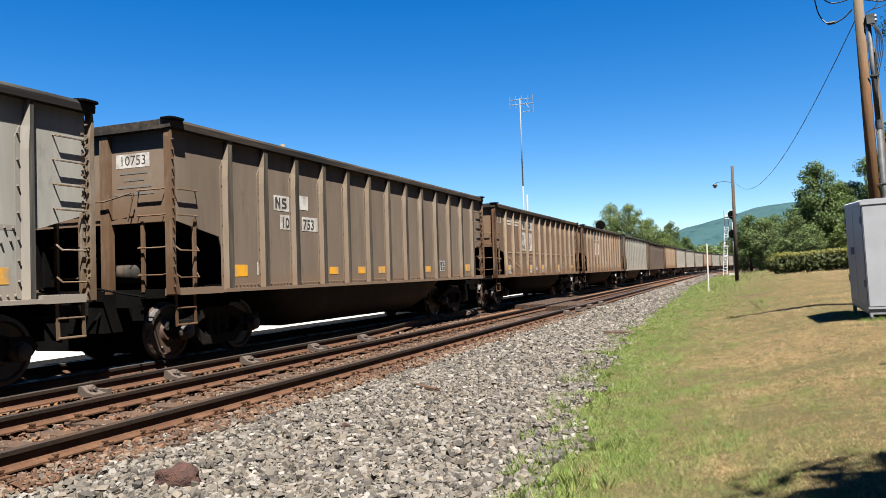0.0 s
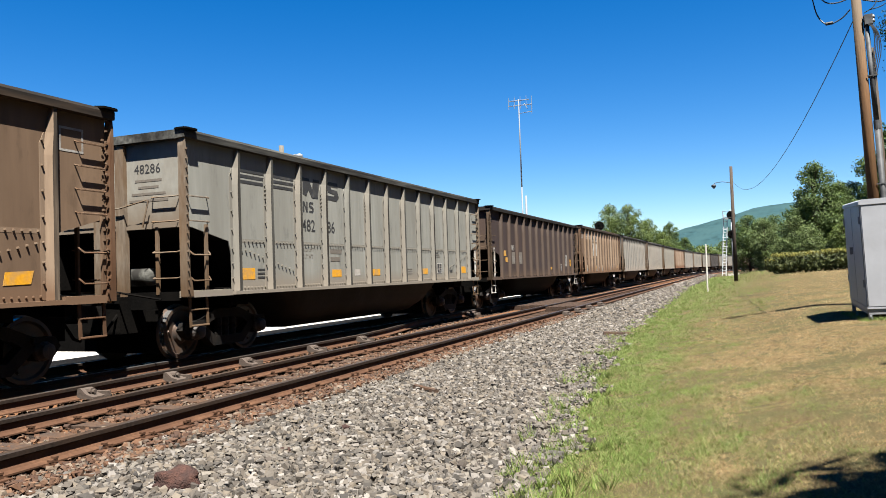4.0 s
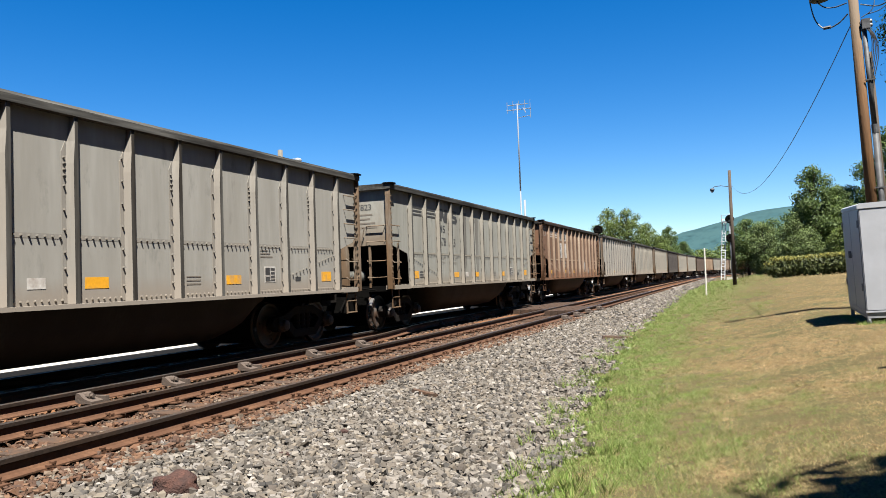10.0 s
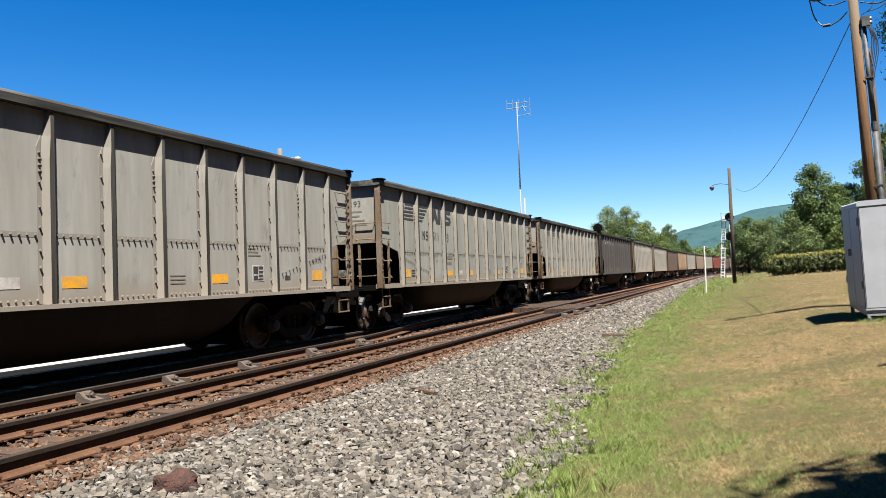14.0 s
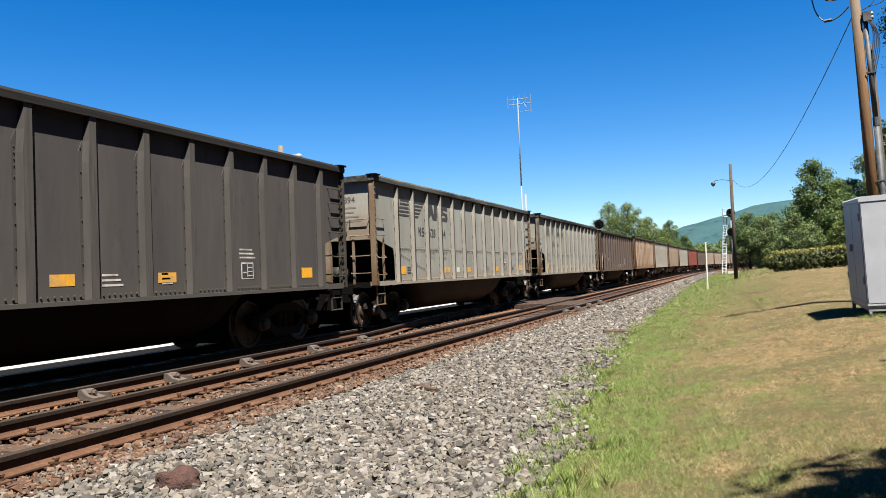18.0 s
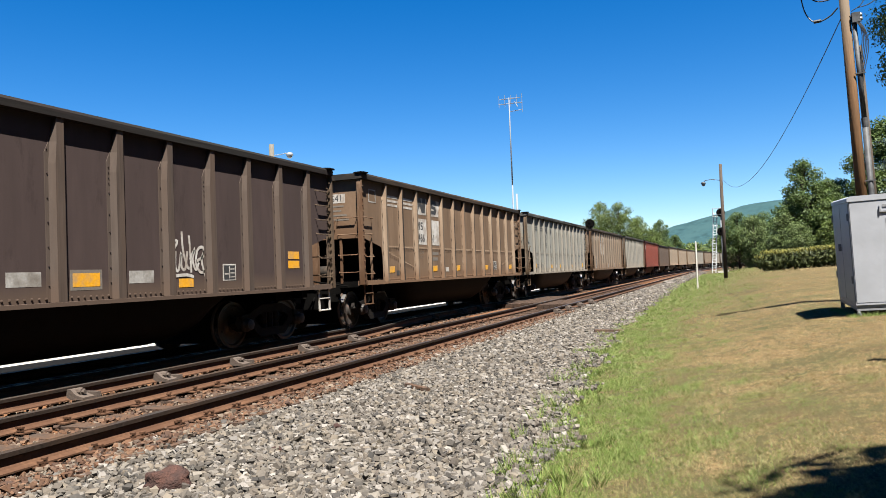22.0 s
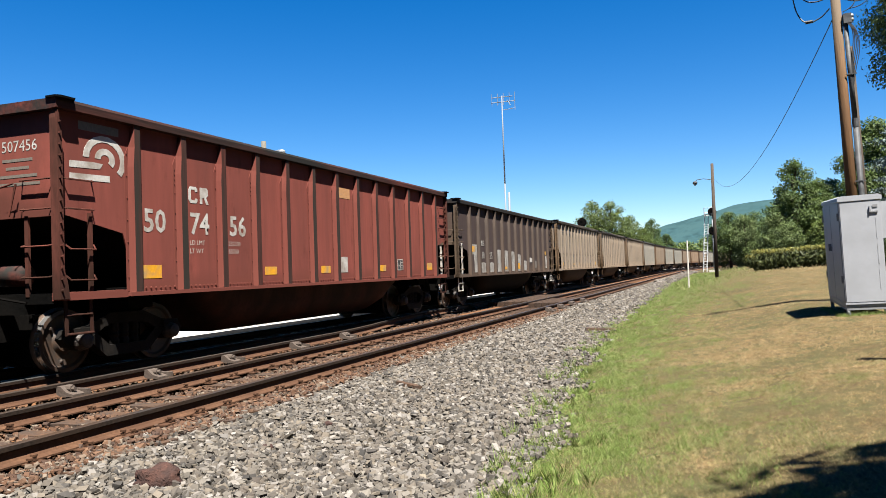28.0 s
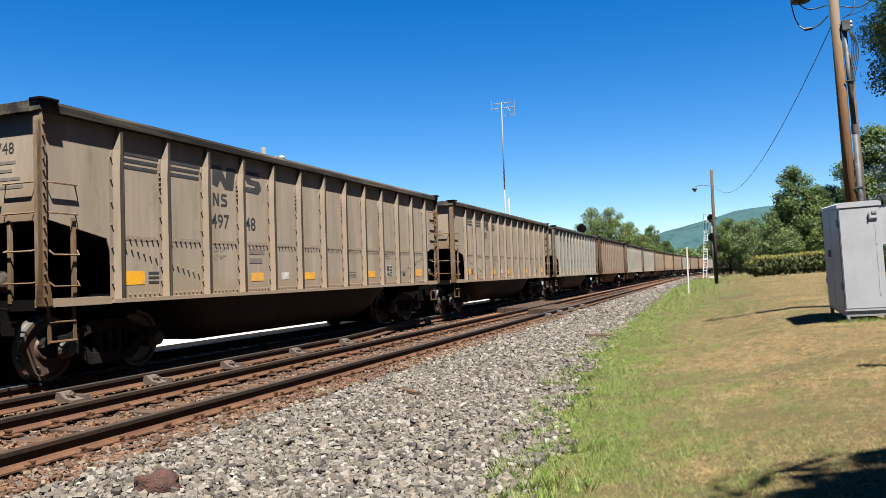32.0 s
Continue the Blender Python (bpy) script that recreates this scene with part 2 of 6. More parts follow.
def lathe(bm, profile, axis="x", sides=24, centre=(0, 0, 0)):
    """A turned body: profile of (along, radius)."""
    c = Vector(centre)
    rings = []
    for u, r in profile:
        ring = []
        for j in range(sides):
            a = math.tau * j / sides
            p, q = r * math.cos(a), r * math.sin(a)
            ring.append(bm.verts.new(c + Vector({"x": (u, p, q), "y": (p, u, q), "z": (p, q, u)}[axis])))
        rings.append(ring)
    for s, e in zip(rings, rings[1:]):
        for j in range(sides):
            bm.faces.new((s[j], s[(j + 1) % sides], e[(j + 1) % sides], e[j]))
    bm.faces.new(rings[0][::-1])
    bm.faces.new(rings[-1])


def mesh_of(name, bm, material, smooth=False, bevel=0.0):
    if bevel:
        bmesh.ops.bevel(bm, geom=[e for e in bm.edges if len(e.link_faces) == 2 and e.calc_face_angle(0) > 0.6], offset=bevel, segments=1, affect="EDGES")
    bmesh.ops.recalc_face_normals(bm, faces=bm.faces)
    me = bpy.data.meshes.new(name)
    bm.to_mesh(me)
    bm.free()
    me.materials.append(material)
    if smooth:
        me.shade_smooth()
    return me


def part(name, bm, material, parent=None, label="", smooth=False, bevel=0.0):
    """Links a bmesh, or a mesh that is shared, as one object under a thing or part."""
    me = mesh_of(name, bm, material, smooth, bevel) if isinstance(bm, bmesh.types.BMesh) else bm
    ob = new(name, me)
    ob.parent = parent
    return tagged(ob, label) if label else ob


def made(fn, *a, **k):
    bm = bmesh.new()
    fn(bm, *a, **k)
    return bm


def boxes(*list_of):
    bm = bmesh.new()
    for q in list_of:
        box(bm, *q)
    return bm


def tubes(r, *paths, sides=6):
    bm = bmesh.new()
    for q in paths:
        tube(bm, q, r, sides)
    return bm

# ---- coal train ----
HL, HW, PANEL, TOP, SILL = 7.325, 1.63, 1.505, 3.77, 1.22
PITCH, SPEED, FRONT = 16.18, 12.229, 10.25
LANE = -9.80
STEP = 1.024
POSTS = [-5.93 + STEP * i for i in range(13)]
AXLES = (-6.55, -4.77, 4.77, 6.55)


def side_panel(bm, s):
    out = [(-7.28, 2.24), (-6.15, 2.0), (-6.02, 1.6), (-6.0, 1.12), (6.42, 1.12), (6.45, 2.0), (7.28, 2.24), (7.28, 3.66), (-7.28, 3.66)]
    prism(bm, out, "x", s * (PANEL - 0.02), s * PANEL)


def side_post(bm, wide=0.0):
    """A hat post: a slanting face that runs to a point at the top, a narrow outer face, and a flange for the rivets."""
    rings = []
    for z, a in ((1.13, -0.11), (3.0, -0.105), (3.3, -0.07), (3.645, -0.015)):
        rings.append([bm.verts.new(q) for q in ((PANEL, a - 0.5 * wide, z), (PANEL + 0.085, (-0.035 if z < 3.2 else -0.012) - wide, z), (PANEL + 0.085, 0.045 + wide, z), (PANEL, 0.05 + wide, z))])
    for a, b in zip(rings, rings[1:]):
        for k in range(4):
            bm.faces.new((a[k], a[(k + 1) % 4], b[(k + 1) % 4], b[k]))
    bm.faces.new(rings[0][::-1])
    bm.faces.new(rings[-1])
    prism(bm, [(-0.17, 1.14), (-0.105, 1.14), (-0.1, 3.3), (-0.17, 3.15)], "x", PANEL, PANEL + 0.01)


def corner_post(bm):
    # a narrow angle post with a pointed head and a spread foot
    prism(bm, [(-0.1, 1.08), (0.06, 1.08), (0.02, 1.32), (-0.02, 1.45), (-0.025, 3.3), (-0.085, 3.63), (-0.1, 3.5)], "x", PANEL - 0.04, HW - 0.03)
    prism(bm, [(HW - 0.17, 1.08), (HW - 0.03, 1.08), (HW - 0.03, 3.5), (HW - 0.045, 3.63), (HW - 0.1, 3.3), (HW - 0.105, 1.45)], "y", -0.1, -0.06)


def end_panel(bm):
    box(bm, -1.5, 1.5, -0.02, 0.02, 2.2, 3.66)
    box(bm, -1.5, 1.5, -0.05, -0.02, 2.2, 2.28)


def chord(bm):
    for s in (-1, 1):
        prism(bm, [(s * 1.42, 3.62), (s * 1.61, 3.635), (s * 1.617, 3.73), (s * 1.6, 3.77), (s * 1.42, 3.77)], "y", -7.37, 7.37)
        box(bm, -1.42, 1.42, s * 7.37, s * 7.13, 3.625, 3.765)


def cap(bm):
    prism(bm, [(-0.16, -0.06), (-0.06, -0.16), (0.12, -0.16), (0.16, -0.1), (0.16, 0.12), (0.06, 0.18), (-0.16, 0.18)], "z", 3.762, 3.79)


def grab(bm, y0, y1, z, drop=0.0):
    """A bent bar that stands off the side."""
    tube(bm, [(PANEL, y0, z), (PANEL + 0.075, y0 + 0.03, z - 0.02 - drop), (PANEL + 0.075, y1 - 0.03, z - 0.02 - drop), (PANEL, y1, z)], 0.013, 5)


def end_grab(bm, x0, x1, z):
    tube(bm, [(x0, 0, z), (x0 + 0.03, -0.08, z - 0.02), (x1 - 0.03, -0.08, z - 0.02), (x1, 0, z)], 0.013, 5)


def stirrup(bm):
    for y in (0.0, 0.42):
        prism(bm, [(y - 0.02, 1.12), (y + 0.03, 1.12), (y + 0.05, 0.58), (y + 0.0, 0.58)], "x", 1.5, 1.52)
    tube(bm, [(1.52, 0.01, 0.6), (1.52, 0.46, 0.6)], 0.018, 6)
    tube(bm, [(1.52, 0.01, 0.86), (1.52, 0.44, 0.86)], 0.015, 6)


def tub(bm):
    rows = []
    for y, k in ((-4.15, 0.0), (-3.9, 0.45), (-3.45, 0.86), (-2.9, 1.0), (2.9, 1.0), (3.45, 0.86), (3.9, 0.45), (4.15, 0.0)):
        ring = []
        for a in range(0, 181, 20):
            c, s = math.cos(radians(a)), math.sin(radians(a))
            ring.append(bm.verts.new((1.36 * math.copysign(abs(c) ** 0.55, c) * (1 - 0.1 * s), y, 1.22 - 0.96 * k * abs(s) ** 0.7)))
        rows.append(ring)
    for s, e in zip(rows, rows[1:]):
        for j in range(len(s) - 1):
            bm.faces.new((s[j], s[j + 1], e[j + 1], e[j]))
    bmesh.ops.remove_doubles(bm, verts=bm.verts, dist=0.004)


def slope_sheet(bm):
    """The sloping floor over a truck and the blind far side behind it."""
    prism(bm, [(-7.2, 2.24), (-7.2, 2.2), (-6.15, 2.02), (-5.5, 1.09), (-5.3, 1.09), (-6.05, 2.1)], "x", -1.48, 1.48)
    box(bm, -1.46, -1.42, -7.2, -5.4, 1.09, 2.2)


def coupler(bm):
    box(bm, -0.09, 0.09, -0.72, 0.1, 0.78, 0.98)
    prism(bm, [(-0.16, -0.72), (0.14, -0.78), (0.17, -0.95), (0.06, -0.93), (0.04, -0.84), (-0.1, -0.83), (-0.18, -0.95)], "z", 0.72, 1.02)


def hoses(bm):
    tube(bm, [(0.3, 0.05, 1.0), (0.34, -0.25, 0.8), (0.3, -0.5, 0.5), (0.22, -0.7, 0.45)], 0.025, 6)
    tube(bm, [(0.2, -0.35, 1.22), (1.3, -0.3, 1.05)], 0.018, 5)


def reservoir(bm):
    lathe(bm, [(-0.28, 0.02), (-0.27, 0.1), (-0.22, 0.155), (0.22, 0.155), (0.27, 0.1), (0.28, 0.02)], "x", 16, (0.35, -6.98, 1.42))


def sideframe(bm):
    """The cast frame over two axles, seen from the side, with its bolster opening and springs."""
    prism(bm, [(-1.2, 0.5), (-1.12, 0.62), (-0.75, 0.66), (-0.35, 0.82), (0.35, 0.82), (0.75, 0.66), (1.12, 0.62), (1.2, 0.5), (1.1, 0.38),
               (0.72, 0.46), (0.45, 0.62), (0.3, 0.66), (-0.3, 0.66), (-0.45, 0.62), (-0.72, 0.46), (-1.1, 0.38)], "x", 0.93, 1.08)
    prism(bm, [(-0.78, 0.48), (-0.6, 0.54), (-0.36, 0.34), (0.36, 0.34), (0.6, 0.54), (0.78, 0.48), (0.42, 0.18), (-0.42, 0.18)], "x", 0.92, 1.09)
    for y in (-0.2, 0.0, 0.2):
        lathe(bm, [(0.33, 0.075), (0.4, 0.085), (0.44, 0.07), (0.48, 0.085), (0.52, 0.07), (0.56, 0.085), (0.66, 0.075)], "z", 8, (1.0, y, 0))
    for y in (-0.89, 0.89):
        lathe(bm, [(0.9, 0.14), (1.1, 0.14), (1.12, 0.11), (1.2, 0.1), (1.21, 0.05)], "x", 12, (0, y, 0.457))
        box(bm, 0.95, 1.14, y - 0.17, y + 0.17, 0.56, 0.64)


def wheelset(bm):
    for s in (-1, 1):
        prof = [(0.685, 0.2), (0.66, 0.42), (0.665, 0.486), (0.69, 0.484), (0.71, 0.459), (0.8, 0.453), (0.805, 0.4), (0.77, 0.37), (0.755, 0.2), (0.8, 0.15), (0.8, 0.06)]
        lathe(bm, [(s * u, r) for u, r in prof], "x", 32)
    lathe(bm, [(-0.92, 0.08), (0.92, 0.08)], "x", 8)
    # webs that show the turning
    for s in (-1, 1):
        for k in range(3):
            a = math.tau * k / 3
            lathe(bm, [(s * 0.76, 0.035), (s * 0.79, 0.02)], "x", 6, (0, 0.3 * math.cos(a), 0.3 * math.sin(a)))


def tread(bm):
    lathe(bm, [(0.712, 0.4615), (0.8, 0.4555)], "x", 28)


def brake_beam(bm):
    for y in (-0.38, 0.38):
        prism(bm, [(y - 0.1, 0.3), (y + 0.1, 0.28), (y + 0.13, 0.62), (y - 0.05, 0.66)], "x", 0.68, 0.86)
    # solid block added so that no daylight shows between the wheels
    box(bm, -0.66, 0.66, -1.3, 1.3, 0.13, 0.86)


def stud(bm, x, y, z, r=0.014, h=0.036):
    a = [bm.verts.new((x, y + dy, z + dz)) for dy, dz in ((-r, -r), (r, -r), (r, r), (-r, r))]
    b = [bm.verts.new((x + h, y + dy * 0.7, z + dz * 0.7)) for dy, dz in ((-r, -r), (r, -r), (r, r), (-r, r))]
    bm.faces.new(b)
    for i in range(4):
        bm.faces.new((a[i], a[(i + 1) % 4], b[(i + 1) % 4], b[i]))


def panel_studs(bm, cross):
    """Long bolt heads: along the posts, the bottom, the belt seam and slanting over the end bays."""
    for k, y in enumerate(POSTS):
        for z in (3.2, 2.87, 2.54, 2.21, 1.88, 1.62, 1.36) if k % 2 == 0 else (3.08, 3.0, 2.92, 2.84, 2.7, 2.38, 2.12, 1.82, 1.6, 1.38):
            stud(bm, PANEL + 0.008, y - 0.14, z, *((0.014, 0.036) if cross else (0.009, 0.014)))
        if k == 12:
            break
        for i in range(8):
            stud(bm, PANEL, y + 0.11 + i * 0.104, 1.185, 0.013, 0.026)
        if cross:
            for i in range(7):
                stud(bm, PANEL, y + 0.11 + i * 0.118, 2.02)
            if k in (0, 1, 10, 11):
                for i in range(6):
                    d = (k if k < 2 else 11 - k) * STEP + (0.13 + i * 0.13 if k < 2 else STEP - 0.13 - i * 0.13)
                    stud(bm, PANEL, y + 0.13 + i * 0.13, 1.92 - d * 0.24)


def edge_studs(bm):
    for i in range(16):
        stud(bm, HW - 0.03, -0.065, 1.2 + i * 0.15, 0.013, 0.034)
    for i in range(14):
        box(bm, HW - 0.1, HW - 0.072, -0.075, -0.04, 1.5 + i * 0.14, 1.528 + i * 0.14)


def gondola(style, cross):
    """One empty coal car with its parts; its origin lies between the rails under its middle."""
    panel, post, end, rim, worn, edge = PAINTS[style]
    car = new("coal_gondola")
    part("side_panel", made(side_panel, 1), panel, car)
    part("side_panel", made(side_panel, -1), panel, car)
    if cross:
        part("belt_seam", boxes((PANEL - 0.004, PANEL + 0.0025, -6.0, 6.4, 1.985, 2.05)), post, car)
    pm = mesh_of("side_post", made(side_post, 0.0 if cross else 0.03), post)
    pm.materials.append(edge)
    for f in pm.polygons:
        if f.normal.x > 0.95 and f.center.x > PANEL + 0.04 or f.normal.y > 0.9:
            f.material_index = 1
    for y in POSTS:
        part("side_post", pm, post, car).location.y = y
    far = bmesh.new()
    for y in POSTS:
        box(far, -HW + 0.01, -PANEL, y - 0.075, y + 0.075, 1.13, 3.63)
    tagged(part("far_posts", far, post, car), kind="stuff")
    cm = mesh_of("corner_post", made(corner_post), worn)
    for sx, sy in ((1, -1), (1, 1), (-1, -1), (-1, 1)):
        o = part("corner_post", cm, worn, car)
        o.matrix_basis = Matrix.Translation((0, sy * 7.25, 0)) @ Matrix.Diagonal((sx, -sy, 1, 1))
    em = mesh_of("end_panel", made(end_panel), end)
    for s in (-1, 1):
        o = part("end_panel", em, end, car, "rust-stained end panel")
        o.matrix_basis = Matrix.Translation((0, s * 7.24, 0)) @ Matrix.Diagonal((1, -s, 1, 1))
    ep = mesh_of("end_post", boxes((-0.09, 0.09, -0.09, 0.02, 1.1, 3.6)), worn)
    for s in (-1, 1):
        for x in (-0.24, 0.24):
            o = part("end_post", ep, worn, car)
            o.location = (x, s * 7.25 if s < 0 else 7.33, 0)
    part("top_chord", made(chord), rim, car, "soot-darkened top chord", bevel=0.006)
    km = mesh_of("corner_cap", made(cap), M_BLACK)
    for sx in (-1, 1):
        for sy in (-1, 1):
            o = part("corner_cap", km, M_BLACK, car)
            o.matrix_basis = Matrix.Translation((sx * 1.52, sy * 7.24, 0)) @ Matrix.Diagonal((sx, -sy if sy > 0 else 1, 1, 1))
    part("side_sill", boxes((1.38, 1.64, -6.15, 6.5, 1.07, 1.128), (1.4, 1.58, -7.3, -6.15, 1.06, 1.17), (1.4, 1.58, 6.5, 7.3, 1.06, 1.17)), post, car, bevel=0.008)
    part("side_sill", boxes((-1.66, -1.38, -7.3, 7.3, 1.07, 1.2)), post, car)
    part("tub", made(tub), M_TUBR if style == "red" else M_TUB if style in ("dark", "charcoal", "brown") else M_TUBG, car, "rounded steel tub darkened for underside shade", smooth=True)
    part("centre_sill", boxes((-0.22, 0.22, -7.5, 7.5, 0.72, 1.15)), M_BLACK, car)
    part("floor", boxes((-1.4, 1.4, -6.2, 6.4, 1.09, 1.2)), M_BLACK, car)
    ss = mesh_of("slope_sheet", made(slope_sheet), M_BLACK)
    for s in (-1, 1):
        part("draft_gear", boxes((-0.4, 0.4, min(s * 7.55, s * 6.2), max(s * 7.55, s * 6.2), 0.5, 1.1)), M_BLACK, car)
        # plain block added to keep daylight from showing under the car end
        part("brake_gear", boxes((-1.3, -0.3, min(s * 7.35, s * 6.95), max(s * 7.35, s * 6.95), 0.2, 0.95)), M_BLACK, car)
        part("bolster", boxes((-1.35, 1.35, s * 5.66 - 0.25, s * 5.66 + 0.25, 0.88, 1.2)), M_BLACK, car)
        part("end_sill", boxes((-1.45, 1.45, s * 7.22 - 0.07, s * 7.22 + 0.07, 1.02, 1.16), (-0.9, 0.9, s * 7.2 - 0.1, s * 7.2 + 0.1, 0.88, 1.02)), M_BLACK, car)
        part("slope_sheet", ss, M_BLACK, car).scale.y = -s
    for s in (-1, 1):
        c = part("coupler", made(coupler), M_TRUCK, car, bevel=0.012)
        c.matrix_basis = Matrix.Translation((0, s * 7.25, 0)) @ Matrix.Diagonal((s, s * -1 if s > 0 else 1, 1, 1))
        h = part("air_hose", made(hoses), M_BLACK, car)
        h.matrix_basis = Matrix.Translation((0, s * 7.3, 0)) @ Matrix.Diagonal((1, -s, 1, 1))
    # plain blocks added to close the ends; their near-black colour carries shade
    part("brake_equipment", boxes((-1.3, 0.2, 6.3, 6.42, 1.24, 2.0), (-1.36, -1.3, 6.2, 7.15, 1.24, 2.1), (-0.3, 0.1, 6.42, 6.7, 1.5, 1.8)), M_BLACK, car, "near-black brake equipment closing the end against daylight")
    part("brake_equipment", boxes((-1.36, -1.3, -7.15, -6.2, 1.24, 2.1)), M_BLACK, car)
    part("air_reservoir", made(reservoir), rim, car, smooth=True)
    for y, n in ((-7.0, 2), (6.97, 5)):
        bar = M_WHITE if style == "dark" else worn
        for z in [2.32 + 0.4 * i for i in range(n)] if n == 2 else [2.3, 2.62, 2.94, 3.26]:
            part("grab_iron", made(grab, y - 0.22, y + 0.28, z), worn, car)
        lad = part("ladder", boxes((1.5, 1.54, y + 0.2, y + 0.26, 1.15, 2.26)), bar if y < 0 else worn, car)
        for z in (1.4, 1.82):
            part("rung", made(grab, y - 0.18, y + 0.3, z, 0.05), worn, lad)
        part("stirrup_step", made(stirrup), bar, car).location.y = y - 0.2
    for s in (-1, 1):
        lad = part("end_ladder", boxes((0.93, 0.99, -0.04, 0.0, 1.12, 2.22)), M_WHITE if style == "dark" else worn, car)
        lad.matrix_basis = Matrix.Translation((0, s * 7.26, 0)) @ Matrix.Diagonal((1, -s, 1, 1))
        for z in (1.4, 1.82, 2.32, 2.72):
            part("rung", made(end_grab, 0.88, 1.42, z), worn, lad)
    hr = part("handrail", tubes(0.014, [(-1.0, -7.36, 2.72), (-0.95, -7.4, 2.56), (0.3, -7.4, 2.56), (0.86, -7.4, 2.66)], [(0.86, -7.36, 2.66), (0.75, -7.38, 2.22)]), worn, car)
    if cross is not None:
        o = part("rivets", made(panel_studs, cross), post if cross else panel, car)
        tagged(o, kind="stuff")
        es = mesh_of("rivets", made(edge_studs), worn)
        for s in (-1, 1):
            o = tagged(part("rivets", es, worn, car), kind="stuff")
            o.location.y = s * 7.26
    cb = mesh_of("bearing_cap", made(lathe, [(1.07, 0.14), (1.13, 0.14), (1.16, 0.12), (1.22, 0.105), (1.235, 0.06), (1.24, 0.02)], "x", 14), M_BEARING)
    sf = mesh_of("sideframe", made(sideframe), M_TRUCK)
    wm = mesh_of("wheelset", made(wheelset), M_WHEEL)
    wm.shade_smooth()
    wm.set_sharp_from_angle(angle=0.5)
    wm.materials.append(M_TREAD)
    for p in wm.polygons:
        r = math.hypot(p.center.y, p.center.z)
        if r > 0.443 and 0.7 < abs(p.center.x) < 0.82:
            p.material_index = 1
    bb = mesh_of("brake_rigging_filler", made(brake_beam), M_BLACK)
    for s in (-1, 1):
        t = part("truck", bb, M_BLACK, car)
        t.location.y = s * 5.66
        for k in (-1, 1):
            o = part("sideframe", sf, M_TRUCK, t)
            o.scale.x = k
            part("bearing_cap", cb, M_BEARING, t, "greasy brown bearing cap").location = (0, k * 0.89, 0.457)
            w = part("wheelset", wm, M_WHEEL, t)
            w.location = (0, k * 0.89, 0.457)
    return car


# ---- marks on the cars ----
FACE = Matrix(((0, 0, 1, 0), (1, 0, 0, 0), (0, 1, 0, 0), (0, 0, 0, 1)))
END_FACE = Matrix(((1, 0, 0, 0), (0, 0, -1, 0), (0, 1, 0, 0), (0, 0, 0, 1)))


def writing(name, text, size, material, parent, m, width=0.0, label=""):
    """Flat painted characters in the built-in font, left-aligned at the pose m."""
    cu = bpy.data.curves.new(name, "FONT")
    cu.body, cu.size, cu.resolution_u = text, size, 2
    if width:
        cu.offset = width
    tmp = bpy.data.objects.new(name, cu)
    scene.collection.objects.link(tmp)
    me = bpy.data.meshes.new_from_object(tmp.evaluated_get(bpy.context.evaluated_depsgraph_get()))
    bpy.data.objects.remove(tmp)
    me.materials.clear()
    me.materials.append(material)
    o = new(name, me)
    o.parent, o.matrix_basis = parent, m
    return tagged(o, label) if label else o


def low(z):
    """Heights of marks below the belt seam, drawn out to the sill."""
    return z if z > 2.02 else 2.02 - (2.02 - z) * 1.2


def patch(name, car, y0, y1, z0, z1, material, lift=0.004, shape=None, label=""):
    """A flat painted patch on the near side, its outline given or a rectangle."""
    bm = bmesh.new()
    prism(bm, [(y, low(z)) for y, z in shape or [(y0, z0), (y1, z0), (y1, z1), (y0, z1)]], "x", PANEL - 0.005, PANEL + lift)
    return part(name, bm, material, car, label)


def bay(i, a=0.0):
    return POSTS[i] + 0.12 + a * 0.78


def stencil(car, ink, i=9):
    y = bay(i, 0.25)
    patch("stencil_box", car, y, y + 0.36, 1.45, 1.7, M_WHITE)
    patch("stencil_box", car, y + 0.025, y + 0.335, 1.47, 1.68, M_INK, 0.007)
    patch("stencil_box", car, y + 0.17, y + 0.185, 1.48, 1.67, M_WHITE, 0.01)
    for k in range(3):
        patch("stencil_bar", car, y + 0.2, y + 0.32, 1.495 + 0.06 * k, 1.51 + 0.06 * k, M_WHITE, 0.01)
    patch("stencil_bar", car, y + 0.04, y + 0.15, 1.54, 1.56, M_WHITE, 0.01)


def reflectors(car, spots, wide=0.36):
    for i, a in spots:
        patch("reflector", car, bay(i, a), bay(i, a) + (wide if 0 < i < 11 else 0.4), 1.44, 1.57 if 0 < i < 11 else 1.61, M_YELLOW, label="yellow reflective patch")


def small_marks(car):
    """The little stencils along the bottom of a grey car."""
    patch("paint_patch", car, bay(4, 0.25), bay(4, 0.6), 1.45, 1.57, M_WHITE)
    patch("stencil_plate", car, bay(10, 0.3), bay(10, 0.55), 1.46, 1.53, M_INK)
    for k in range(3):
        patch("lettering_bar", car, bay(0, 0.64), bay(0, 0.95), 1.45 + 0.06 * k, 1.48 + 0.06 * k, M_INK)
        patch("lettering_bar", car, bay(7, 0.1), bay(7, 0.55), 1.45 + 0.05 * k, 1.468 + 0.05 * k, M_FADED)
        patch("lettering_bar", car, bay(9, 0.1), bay(9, 0.6 - 0.1 * k), 1.84 + 0.05 * k, 1.86 + 0.05 * k, M_FADED)


